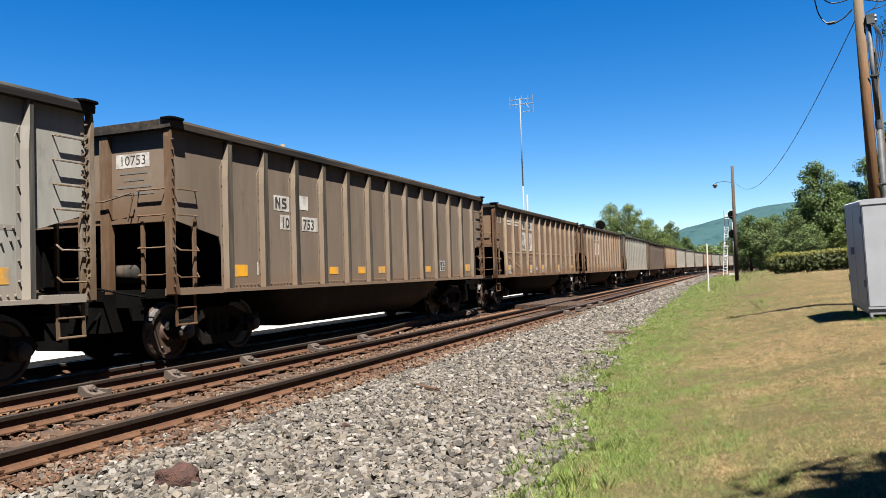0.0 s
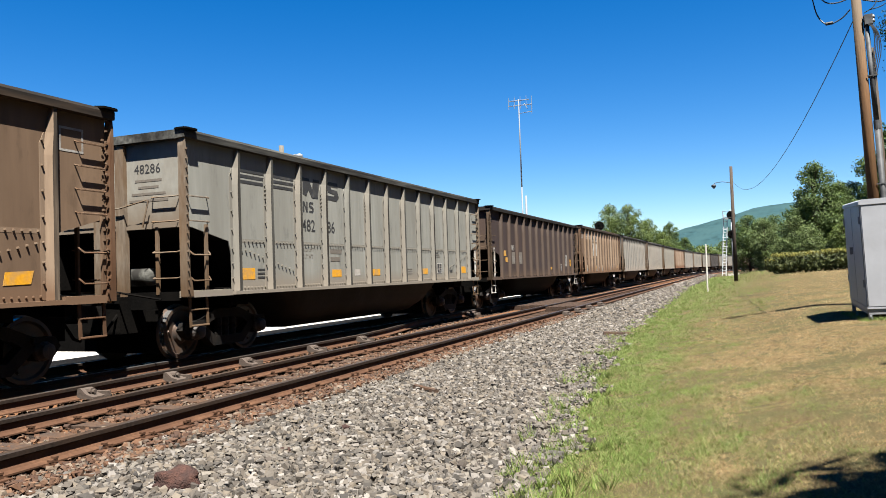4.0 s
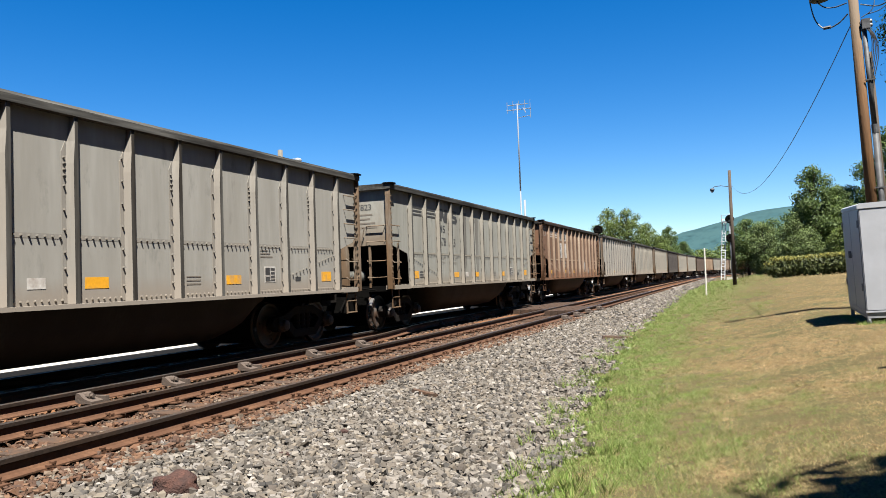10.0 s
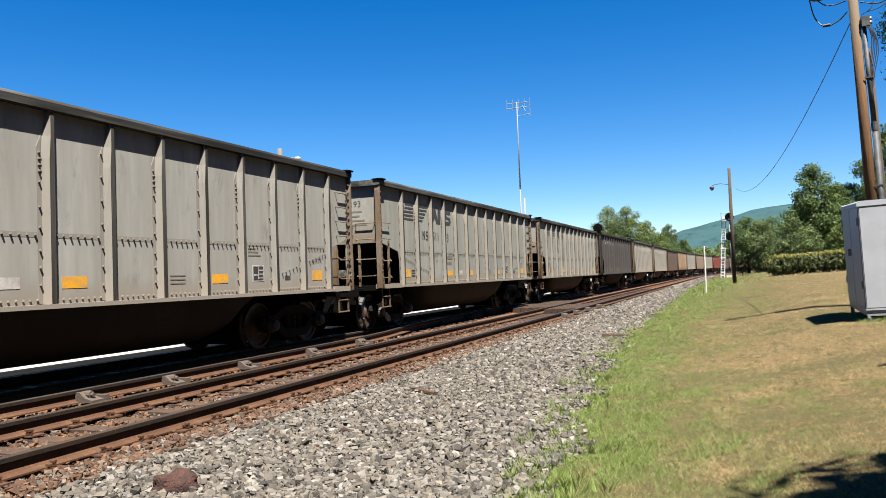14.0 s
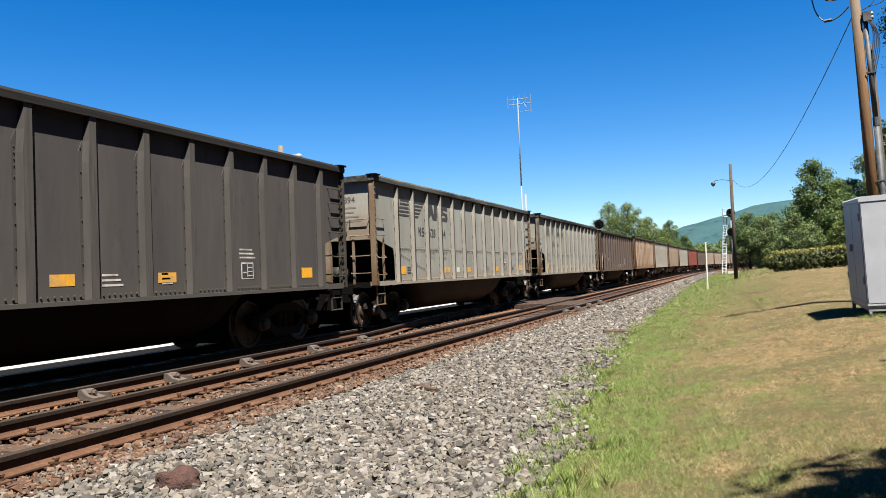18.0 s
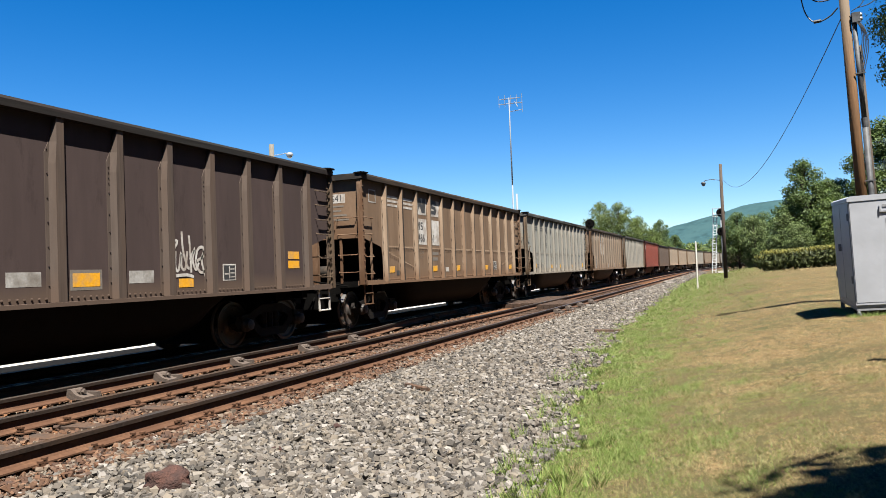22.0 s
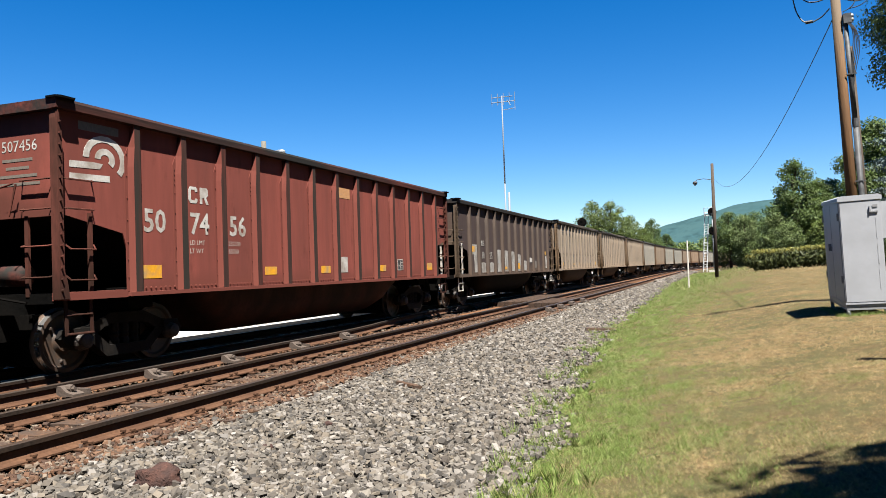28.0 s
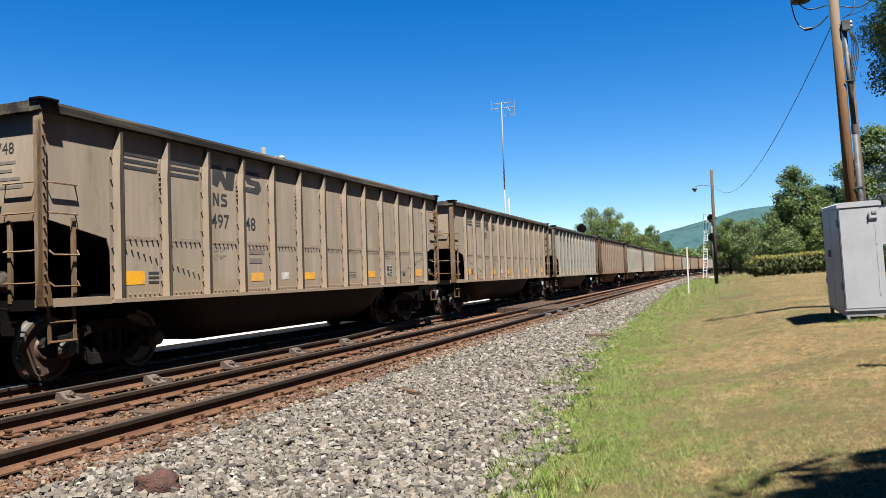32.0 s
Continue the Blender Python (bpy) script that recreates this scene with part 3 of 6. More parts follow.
def capacity(car, ink, i=2, figures=()):
    for k, (a, w) in enumerate(((0.1, 0.5), (0.1, 0.42))):
        z = 1.86 - k * 0.14
        writing("capacity_lettering", ("LD LMT", "LT WT")[k], 0.115, ink, car, Matrix.Translation((PANEL + 0.004, bay(i, a), z)) @ FACE)
        if figures:
            writing("capacity_figures", figures[k], 0.115, ink, car, Matrix.Translation((PANEL + 0.004, bay(i + 1, 0.1), z)) @ FACE)
        else:
            patch("figure_bar", car, bay(i + 1, 0.15), bay(i + 1, 0.15) + w, z, z + 0.08, ink)


def end_marks(car, number, ink, boxed):
    if boxed:
        part("number_panel", boxes((0.42, 1.1, -7.2625, -7.255, 3.08, 3.3)), M_WHITE, car)
    for k, d in enumerate((number,)):
        writing("end_number", d, 0.22, M_INK if boxed else ink, car, Matrix.Translation((0.49, -7.264, 3.12)) @ END_FACE)
    for k, w in enumerate((0.55, 0.42, 0.7, 0.8)):
        part("lettering_bar", boxes((0.78 - w / 2, 0.78 + w / 2, -7.264, -7.255, 2.98 - k * 0.11, 3.02 - k * 0.11)), M_FADED, car)


BLOCKS = {
    "zigzag": [(0, 0), (0, 1), (0.3, 1), (0.74, 0.36), (0.74, 1), (1, 1), (1, 0), (0.72, 0), (0.26, 0.66), (0.26, 0)],
    "step": [(0.02, 0), (0.8, 0), (1, 0.16), (1, 0.42), (0.82, 0.57), (0.3, 0.66), (0.3, 0.83), (0.94, 0.83), (0.94, 1), (0.2, 1), (0.02, 0.86), (0.02, 0.6), (0.18, 0.46), (0.7, 0.37), (0.7, 0.17), (0.02, 0.17)],
    "bow": [(0.2, 0), (0.85, 0), (1, 0.14), (1, 0.3), (0.74, 0.3), (0.7, 0.18), (0.34, 0.18), (0.27, 0.3), (0.27, 0.7), (0.34, 0.82), (0.7, 0.82), (0.74, 0.7), (1, 0.7), (1, 0.86), (0.85, 1), (0.2, 1), (0, 0.8), (0, 0.2)],
    "leg": [(0, 0), (0.27, 0), (0.27, 0.38), (0.45, 0.38), (0.7, 0), (1, 0), (0.72, 0.42), (0.95, 0.55), (0.95, 0.88), (0.8, 1), (0, 1)],
}


def number_marks(car, ink, y, z, h=0.22, w=0.17, lift=0.004, shapes=("zigzag", "step")):
    """The pair of painted reporting blocks before a number."""
    for k, key in enumerate(shapes):
        patch("reporting_block", car, 0, 0, 0, 0, ink, lift, shape=[(y + k * w * 1.3 + u * w, z + v * h) for u, v in BLOCKS[key]])


def logo(car, ink, z=2.86):
    """A run of tapering stripes and a pair of heavy blocks."""
    for k in range(5):
        zz = z + k * 0.1
        patch("logo_stripe", car, 0, 0, 0, 0, ink, shape=[(bay(0, 0.04 + 0.05 * k), zz), (bay(0, 0.97), zz), (bay(0, 0.97), zz + 0.055), (bay(0, 0.07 + 0.05 * k), zz + 0.055)])
        patch("logo_stripe", car, 0, 0, 0, 0, ink, shape=[(bay(1, 0.03), zz), (bay(1, 0.42 + 0.14 * k), zz), (bay(1, 0.48 + 0.14 * k), zz + 0.055), (bay(1, 0.03), zz + 0.055)])
    y = bay(2, 0.05)
    patch("logo_block", car, 0, 0, 0, 0, ink, shape=[(y, z + 0.45), (y + 0.3, z + 0.45), (y + 0.46, z + 0.14), (y + 0.5, z + 0.45), (y + 0.74, z + 0.45), (y + 0.66, z), (y + 0.36, z), (y + 0.24, z + 0.16), (y + 0.12, z + 0.05), (y + 0.02, z + 0.1)])
    y = bay(3, 0.04)
    for a in ([(0.04, 0), (0.46, 0), (0.56, 0.1), (0.5, 0.24), (0.2, 0.27), (0.2, 0.33), (0.54, 0.33), (0.54, 0.45), (0.12, 0.45), (0.02, 0.35), (0.06, 0.2), (0.36, 0.17), (0.36, 0.11), (0.04, 0.11)],):
        patch("logo_block", car, 0, 0, 0, 0, ink, shape=[(y + u, z + w) for u, w in a])


# soot runs on single cars: bay, from and to across it, foot and head
DRIPS = {"50201": ((1, 0.05, 0.95, 1.25, 3.5),), "47823": ((4, 0.1, 0.5, 1.6, 3.4), (5, 0.3, 0.75, 1.3, 3.3)), "49689": ((6, 0.2, 0.6, 1.9, 3.4), (3, 0.5, 0.8, 1.7, 3.3)), "48820": ((3, 0.1, 0.45, 1.5, 3.3),)}
SHOP = {"51279": "G117R", "50077": "G117R", "49689": "G116", "47926": "G116"}
FIGURES = {"51483": ("237000", "49000"), "47823": ("237200", "48800"), "146939": ("229300", "56700"), "52894": ("236700", "49300"), "507456": ("232300", "53700")}


def squiggle(car, y, z):
    """A sprayed scrawl of rounded, looping strokes."""
    strokes = (((-0.06, 0.5), (0.08, 0.5), (0.0, 0.36), (-0.04, 0.3)),
               ((0.05, 0.36), (0.06, 0.14), (0.13, 0.1), (0.17, 0.34), (0.19, 0.14), (0.27, 0.12), (0.3, 0.36)),
               ((0.16, 0.66), (0.2, 0.4), (0.3, 0.16), (0.36, 0.12)),
               ((0.32, 0.6), (0.37, 0.3), (0.4, 0.06)),
               ((0.36, 0.24), (0.46, 0.4), (0.42, 0.24), (0.5, 0.1), (0.56, 0.2)),
               ((0.5, 0.22), (0.66, 0.3), (0.64, 0.42), (0.52, 0.38), (0.5, 0.18), (0.62, 0.06), (0.74, 0.12), (0.8, 0.3), (0.7, 0.38), (0.62, 0.24), (0.72, 0.0)),
               ((0.06, 0.02), (0.3, 0.03), (0.46, 0.0)))
    for k, pts in enumerate(strokes):
        line = []
        p = [pts[0], *pts, pts[-1]]
        for a, b, c, d in zip(p, p[1:], p[2:], p[3:]):
            for u in (0, 0.25, 0.5, 0.75):
                line.append([0.5 * (2 * b[i] + (c[i] - a[i]) * u + (2 * a[i] - 5 * b[i] + 4 * c[i] - d[i]) * u * u + (3 * b[i] - a[i] - 3 * c[i] + d[i]) * u ** 3) for i in (0, 1)])
        line.append(list(pts[-1]))
        line = [Vector((1.1 * a + 0.1 * b, b)) for a, b in line]
        bm = bmesh.new()
        last = None
        for n, q in enumerate(line):
            d = (line[min(n + 1, len(line) - 1)] - line[max(n - 1, 0)]).normalized() * 0.022
            x = PANEL + 0.004 + 0.0006 * k
            pair = [bm.verts.new((x, y + q.x + e * d.y, low(z + q.y - e * d.x))) for e in (1, -1)]
            if last:
                bm.faces.new((last[0], pair[0], pair[1], last[1]))
            last = pair
        part("scrawl_stroke", bm, M_WHITE, car)


def car_marks(car, kind, number, seed):
    rng = random.Random(seed)
    if kind == "logo":
        ink = M_INK
        logo(car, ink)
        number_marks(car, ink, bay(1, 0.42), 2.36, 0.25, 0.18)
        writing("number", number[:3], 0.35, ink, car, Matrix.Translation((PANEL + 0.004, bay(2, 0.06), 2.36)) @ FACE, 0.006)
        writing("number", number[3:], 0.35, ink, car, Matrix.Translation((PANEL + 0.004, bay(3, 0.0), 2.36)) @ FACE, 0.006)
        capacity(car, M_FADED, 2, FIGURES.get(number, ()))
        end_marks(car, number, ink, False)
        reflectors(car, [(0, 0.02), (3, 0.22), (5, 0.1), (8, 0.1), (11, 0.3)], 0.42)
        small_marks(car)
    elif kind == "stripe":
        ink = M_INK
        for k in range(3):
            for i in (0, 1):
                patch("stripe", car, bay(i, 0.02), bay(i, 0.98), 3.06 + k * 0.1, 3.115 + k * 0.1, ink)
        y = bay(2, 0.05)
        patch("logo_block", car, 0, 0, 0, 0, ink, shape=[(y + 0.05, 3.38), (y + 0.28, 3.38), (y + 0.42, 3.16), (y + 0.46, 3.38), (y + 0.72, 3.38), (y + 0.64, 2.98), (y + 0.4, 2.98), (y + 0.26, 3.14), (y + 0.18, 3.00), (y + 0.04, 3.04)])
        y = bay(3, 0.02)
        patch("logo_block", car, 0, 0, 0, 0, ink, shape=[(y, 3.00), (y + 0.44, 2.98), (y + 0.55, 3.08), (y + 0.48, 3.22), (y + 0.2, 3.24), (y + 0.2, 3.29), (y + 0.5, 3.29), (y + 0.5, 3.39), (y + 0.1, 3.39), (y, 3.28), (y + 0.08, 3.16), (y + 0.34, 3.13), (y + 0.34, 3.09), (y, 3.09)])
        number_marks(car, ink, bay(2, 0.1), 2.67, 0.22, 0.18)
        writing("number", number[:3], 0.35, ink, car, Matrix.Translation((PANEL + 0.004, bay(2, 0.02), 2.28)) @ FACE, 0.003)
        writing("number", number[3:], 0.35, ink, car, Matrix.Translation((PANEL + 0.004, bay(3, 0.0), 2.28)) @ FACE, 0.003)
        capacity(car, M_FADED, 2, FIGURES.get(number, ()))
        end_marks(car, number, ink, False)
        reflectors(car, [(0, 0.02), (3, 0.22), (5, 0.1), (8, 0.1), (11, 0.3)], 0.42)
        small_marks(car)
    elif kind == "white":
        ink = M_WHITE
        for k in range(3):
            for i in (0, 1):
                patch("stripe", car, bay(i, 0.02), bay(i, 0.98), 3.08 + k * 0.11, 3.14 + k * 0.11, ink)
        for i in (2, 3):
            patch("paint_patch", car, bay(i, -0.06), bay(i, 1.02), 2.98, 3.46, M_WHITE, label="white painted patch")
        y = bay(2, 0.05)
        patch("logo_block", car, 0, 0, 0, 0, M_INK, 0.008, shape=[(y + 0.05, 3.46), (y + 0.28, 3.46), (y + 0.42, 3.24), (y + 0.46, 3.46), (y + 0.7, 3.46), (y + 0.6, 3.04), (y + 0.36, 3.04), (y + 0.24, 3.24), (y + 0.14, 3.1)])
        y = bay(3, 0.02)
        patch("logo_block", car, 0, 0, 0, 0, M_INK, 0.008, shape=[(y, 3.06), (y + 0.44, 3.04), (y + 0.55, 3.14), (y + 0.48, 3.28), (y + 0.2, 3.3), (y + 0.2, 3.35), (y + 0.52, 3.35), (y + 0.5, 3.46), (y + 0.1, 3.46), (y, 3.34), (y + 0.08, 3.22), (y + 0.34, 3.19), (y + 0.34, 3.15), (y, 3.15)])
        for i in (2, 3):
            patch("paint_patch", car, bay(i, -0.06), bay(i, 1.02), 2.12, 2.86, M_WHITE, label="white painted patch")
        number_marks(car, M_INK, bay(2, 0.1), 2.54, 0.22, 0.16, 0.008)
        writing("number", number[:3], 0.34, M_INK, car, Matrix.Translation((PANEL + 0.008, bay(2, 0.08), 2.2)) @ FACE, 0.003)
        writing("number", number[3:], 0.34, M_INK, car, Matrix.Translation((PANEL + 0.008, bay(3, 0.0), 2.2)) @ FACE, 0.003)
        capacity(car, M_FADED, 2, FIGURES.get(number, ()))
        for y in (-6.8, 6.5):
            for u0, u1, w0, w1 in ((0, 0.4, 0, 0.03), (0, 0.4, 0.3, 0.33), (0, 0.03, 0.03, 0.3), (0.37, 0.4, 0.03, 0.3)):
                patch("frame_mark", car, y + u0, y + u1, 3.1 + w0, 3.1 + w1, M_DUSTW)
        end_marks(car, number, M_WHITE, True)
        for i, a in ((0, 0.02), (3, 0.1), (5, 0.1), (8, 0.1), (11, 0.25)):
            if number in ("46688", "46262", "47215") and i < 11:
                patch("paint_patch", car, bay(i, a - 0.03), bay(i, a + 0.75), 1.34, 1.98 if i == 0 and number == "47215" else 1.62, M_DUSTW, 0.003)
            patch("reflector", car, 0, 0, 0, 0, M_YELLOW, 0.006, shape=[(bay(i, a), 1.45), (bay(i, a + 0.5), 1.46), (bay(i, a + 0.56), 1.6), (bay(i, a + 0.04), 1.585)], label="yellow reflective patch")
        patch("paint_patch", car, bay(4, 0.25), bay(4, 0.6), 1.44, 1.55, M_WHITE)
        patch("stencil_plate", car, bay(0, 0.7), bay(0, 0.95), 1.4, 1.5, M_INK, 0.006)
        if number == "46557":
            for i in (6, 8):
                patch("paint_patch", car, bay(i, 0.15), bay(i, 0.85), 1.4, 1.78, M_DUSTW, 0.006)
        if number == "47119":
            patch("paint_patch", car, bay(8, 0.1), bay(8, 0.75), 1.5, 1.95, M_DUSTW, 0.006)
    elif kind == "boxed":
        for y0, y1, z0, z1 in ((bay(1, 0.3), bay(1, 0.98), 2.55, 2.84), (bay(2, 0.1), bay(2, 0.5), 2.62, 2.9), (bay(1, 0.55), bay(1, 0.98), 2.2, 2.48), (bay(2, 0.2), bay(2, 0.95), 2.2, 2.48)):
            patch("paint_patch", car, y0, y1, z0, z1, M_WHITE, label="white painted patch")
        number_marks(car, M_INK, bay(1, 0.36), 2.6, 0.2, 0.16, 0.008)
        writing("number", number[:2], 0.28, M_INK, car, Matrix.Translation((PANEL + 0.008, bay(1, 0.58), 2.24)) @ FACE, 0.003)
        writing("number", number[2:], 0.28, M_INK, car, Matrix.Translation((PANEL + 0.008, bay(2, 0.24), 2.24)) @ FACE, 0.003)
        patch("paint_patch", car, bay(0, 0.9), bay(0, 0.9) + 0.2, 1.45, 1.65, M_WHITE)
        end_marks(car, number, M_WHITE, True)
        reflectors(car, [(0, 0.02), (3, 0.2), (4, 0.5), (5, 0.5), (8, 0.2), (11, 0.35)], 0.36)
    elif kind == "pale_on_dark":
        ink = M_DUSTW
        number_marks(car, ink, bay(1, 0.3), 2.2, 0.21, 0.15, 0.006)
        writing("number", number[:2], 0.37, ink, car, Matrix.Translation((PANEL + 0.006, bay(1, 0.3), 1.72)) @ FACE, 0.006)
        writing("number", number[2:], 0.37, ink, car, Matrix.Translation((PANEL + 0.006, bay(2, 0.02), 1.72)) @ FACE, 0.004)
        end_marks(car, number, M_DUSTW, False)
        patch("reflector", car, bay(0, 0.05), bay(0, 0.05) + 0.48, 1.98, 2.18, M_YELLOW, label="yellow reflective patch")
        if number == "10131":
            for i, a in ((7, 0.3), (9, 0.2)):
                patch("reflector", car, bay(i, a), bay(i, a) + 0.36, 1.5, 1.6, M_YELLOW, label="yellow reflective patch")
            for z in (1.62, 1.78):
                patch("reflector", car, bay(11, 0.25), bay(11, 0.25) + 0.4, z, z + 0.13, M_YELLOW, label="yellow reflective patch")
            patch("reflector", car, bay(0, 0.55), bay(0, 0.55) + 0.46, 1.78, 1.93, M_YELLOW, label="yellow reflective patch")
        elif number != "10325":
            for i, w in ((4, 0.4), (6, 0.46), (8, 0.34)):
                if i != 8:
                    patch("paint_patch", car, bay(i, 0.15) - 0.04, bay(i, 0.15) + w + 0.04, 1.4, 1.64, M_FADED, 0.002)
                patch("reflector", car, bay(i, 0.15), bay(i, 0.15) + w, 1.44 if i != 8 else 1.38, 1.6 if i != 8 else 1.5, M_YELLOW, label="yellow reflective patch")
            for z in (1.62, 1.78):
                patch("reflector", car, bay(11, 0.25), bay(11, 0.25) + 0.4, z, z + 0.13, M_YELLOW, label="yellow reflective patch")
        else:
            patch("reflector", car, bay(11, 0.1), bay(11, 0.1) + 0.46, 1.94, 2.12, M_YELLOW, label="yellow reflective patch")
            patch("paint_patch", car, bay(11, 0.55), bay(11, 0.55) + 0.24, 1.4, 1.9, M_WHITE)
            patch("reflector", car, bay(4, 0.2), bay(4, 0.2) + 0.42, 1.4, 1.5, M_YELLOW, 0.006, label="yellow reflective patch")
            patch("reflector", car, bay(6, 0.1), bay(6, 0.1) + 0.5, 1.4, 1.62, M_YELLOW, 0.006, label="yellow reflective patch")
            patch("paint_patch", car, bay(9, 0.1), bay(9, 0.1) + 0.5, 1.42, 1.7, M_FADED, 0.002)
            patch("paint_patch", car, 0, 0, 0, 0, M_DUSTW, 0.002, shape=[(bay(0, 0.0), 1.9), (bay(0, 0.5), 1.9), (bay(0, 0.55), 1.35), (bay(0, 0.98), 1.35), (bay(0, 0.98), 2.24), (bay(0, 0.0), 2.24)])
        for i, a, w in ((5, 0.2, 0.5), (7, 0.12, 0.5), (3, 0.2, 0.4)):
            if number == "10380":
                patch("paint_patch", car, bay(i, a), bay(i, a) + w, 1.46, 1.62, M_DUSTW, 0.002)
        if number == "10380":
            squiggle(car, bay(8, -0.05), 1.52)
        if number == "10131":
            patch("paint_patch", car, bay(10, 0.02), bay(10, 0.95), 1.62, 2.12, M_DUSTW, label="pale painted placard")
            y = bay(10, 0.16)
            for u0, u1, w0, w1 in ((0, 0.14, 0, 0.03), (0.18, 0.34, 0, 0.03), (0.38, 0.5, 0, 0.03), (0, 0.14, 0.25, 0.28), (0.18, 0.34, 0.25, 0.28), (0.38, 0.5, 0.25, 0.28), (0, 0.03, 0.05, 0.12), (0, 0.03, 0.16, 0.24), (0.47, 0.5, 0.05, 0.12), (0.47, 0.5, 0.16, 0.24), (0.24, 0.27, 0.05, 0.23), (0.06, 0.2, 0.12, 0.15)):
                patch("lettering_bar", car, y + u0, y + u1, 1.74 + w0, 1.74 + w1, M_INK, 0.008)
            for i, a, b in ((1, 0.22, 0.85), (2, -0.04, 0.85)):
                patch("paint_patch", car, bay(i, a), bay(i, b), 1.72, 2.14, M_FADED, 0.003)
        if number == "10325":
            for i, z in ((1, 1.66), (2, 1.66), (3, 2.1), (4, 2.08), (5, 2.05), (6, 1.95), (7, 1.72)):
                patch("paint_patch", car, 0, 0, 0, 0, M_DUSTW, 0.003, shape=[(bay(i, -0.05), 1.33), (bay(i, 1.0), 1.33), (bay(i, 1.0), z - 0.04), (bay(i, 0.6), z), (bay(i, 0.3), z - 0.02), (bay(i, -0.05), z - 0.03)], label="worn white painted patch")
            patch("paint_patch", car, 0, 0, 0, 0, M_WHITE, 0.005, shape=[(bay(8, 0.02), 1.64), (bay(8, 0.92), 1.65), (bay(8, 0.97), 1.8), (bay(8, 0.6), 1.83), (bay(8, 0.02), 1.82)])
    elif kind == "black":
        ink = M_WHITE
        for k in range(3):
            for i in (0, 1):
                patch("stripe", car, bay(i, 0.3), bay(i, 0.98), 3.12 + k * 0.08, 3.16 + k * 0.08, ink)
        for i, key in ((2, "zigzag"), (3, "step")):
            patch("logo_block", car, 0, 0, 0, 0, ink, shape=[(bay(i, 0.05 + 0.7 * u), 3.06 + 0.3 * v) for u, v in BLOCKS[key]])
        number_marks(car, ink, bay(2, 0.1), 2.62, 0.2, 0.15)
        writing("number", number[:3], 0.3, ink, car, Matrix.Translation((PANEL + 0.004, bay(2, 0.1), 2.3)) @ FACE, 0.004)
        writing("number", number[3:], 0.3, ink, car, Matrix.Translation((PANEL + 0.004, bay(3, 0.1), 2.3)) @ FACE, 0.004)
        capacity(car, M_WHITE, 2, FIGURES.get(number, ()))
        end_marks(car, number, M_WHITE, False)
        reflectors(car, [(0, 0.05), (2, 0.2), (5, 0.3), (7, 0.2), (11, 0.2)], 0.4)
        for i, a, b in ((6, 0.1, 0.6), (7, 0.3, 0.6), (9, 0.2, 0.8)):
            for k in range(3):
                patch("lettering_bar", car, bay(i, a), bay(i, b - 0.06 * k), 1.42 + 0.06 * k + (0.34 if i == 9 else 0), 1.445 + 0.06 * k + (0.34 if i == 9 else 0), M_WHITE)
    elif kind == "oxide":
        ink = M_WHITE
        y, z = -6.98, 2.88
        for r0, r1 in ((0.34, 0.25), (0.16, 0.07)):
            pts = [(y + 0.52 + 1.15 * r0 * math.cos(radians(a)), z + 0.17 + r0 * math.sin(radians(a))) for a in range(-40, 200, 20)]
            pts += [(y + 0.52 + 1.15 * r1 * math.cos(radians(a)), z + 0.17 + r1 * math.sin(radians(a))) for a in range(180, -60, -20)]
            patch("logo_arc", car, 0, 0, 0, 0, ink, shape=pts)
        patch("logo_stripe", car, 0, 0, 0, 0, ink, shape=[(y - 0.1, z + 0.0), (y + 0.42, z + 0.02), (y + 0.48, z + 0.1), (y + 0.3, z + 0.11), (y - 0.1, z + 0.09)])
        patch("logo_stripe", car, 0, 0, 0, 0, ink, shape=[(y - 0.1, z - 0.17), (y + 0.6, z - 0.15), (y + 0.6, z - 0.06), (y - 0.1, z - 0.08)])
        patch("lettering_bar", car, -6.92, -6.2, 3.42, 3.54, M_FADED)
        number_marks(car, ink, bay(1, 0.1), 2.56, 0.28, 0.22, shapes=("bow", "leg"))
        for k, (i, a) in enumerate(((0, 0.08), (1, 0.12), (2, 0.14))):
            writing("number", number[2 * k:2 * k + 2], 0.5, ink, car, Matrix.Translation((PANEL + 0.004, bay(i, a), 2.05)) @ FACE, 0.01)
        capacity(car, ink, 1, FIGURES.get(number, ()))
        end_marks(car, number, ink, False)
        reflectors(car, [(0, 0.05), (3, 0.2), (5, 0.3), (8, 0.1), (11, 0.35)], 0.4)
        patch("paint_patch", car, bay(6, 0.1), bay(6, 0.55), 1.44, 1.74, M_WHITE)
        patch("paint_patch", car, bay(5, 0.98) + 0.1, bay(6, 0.8), 3.06, 3.3, mat("tan_placard", (0.244, 0.122, 0.0488), 0.6))
    if kind != "none" and number != "10325":
        stencil(car, M_WHITE)
    for i, a, b, z0, z1 in DRIPS.get(number, ()):
        patch("soot_streak", car, 0, 0, 0, 0, M_SOOTY, 0.003, shape=[(bay(i, a), z1), (bay(i, a + 0.04), (z0 + z1) / 2), (bay(i, a + 0.1), z0 + 0.12), (bay(i, (a + b) / 2), z0), (bay(i, b - 0.08), z0 + 0.2), (bay(i, b - 0.03), (z0 + z1) / 2 + 0.1), (bay(i, b), z1)])
    if number in SHOP:
        writing("shop_code", SHOP[number], 0.14, M_INK, car, Matrix.Translation((PANEL + 0.004, bay(11, 0.3), 1.68)) @ FACE)


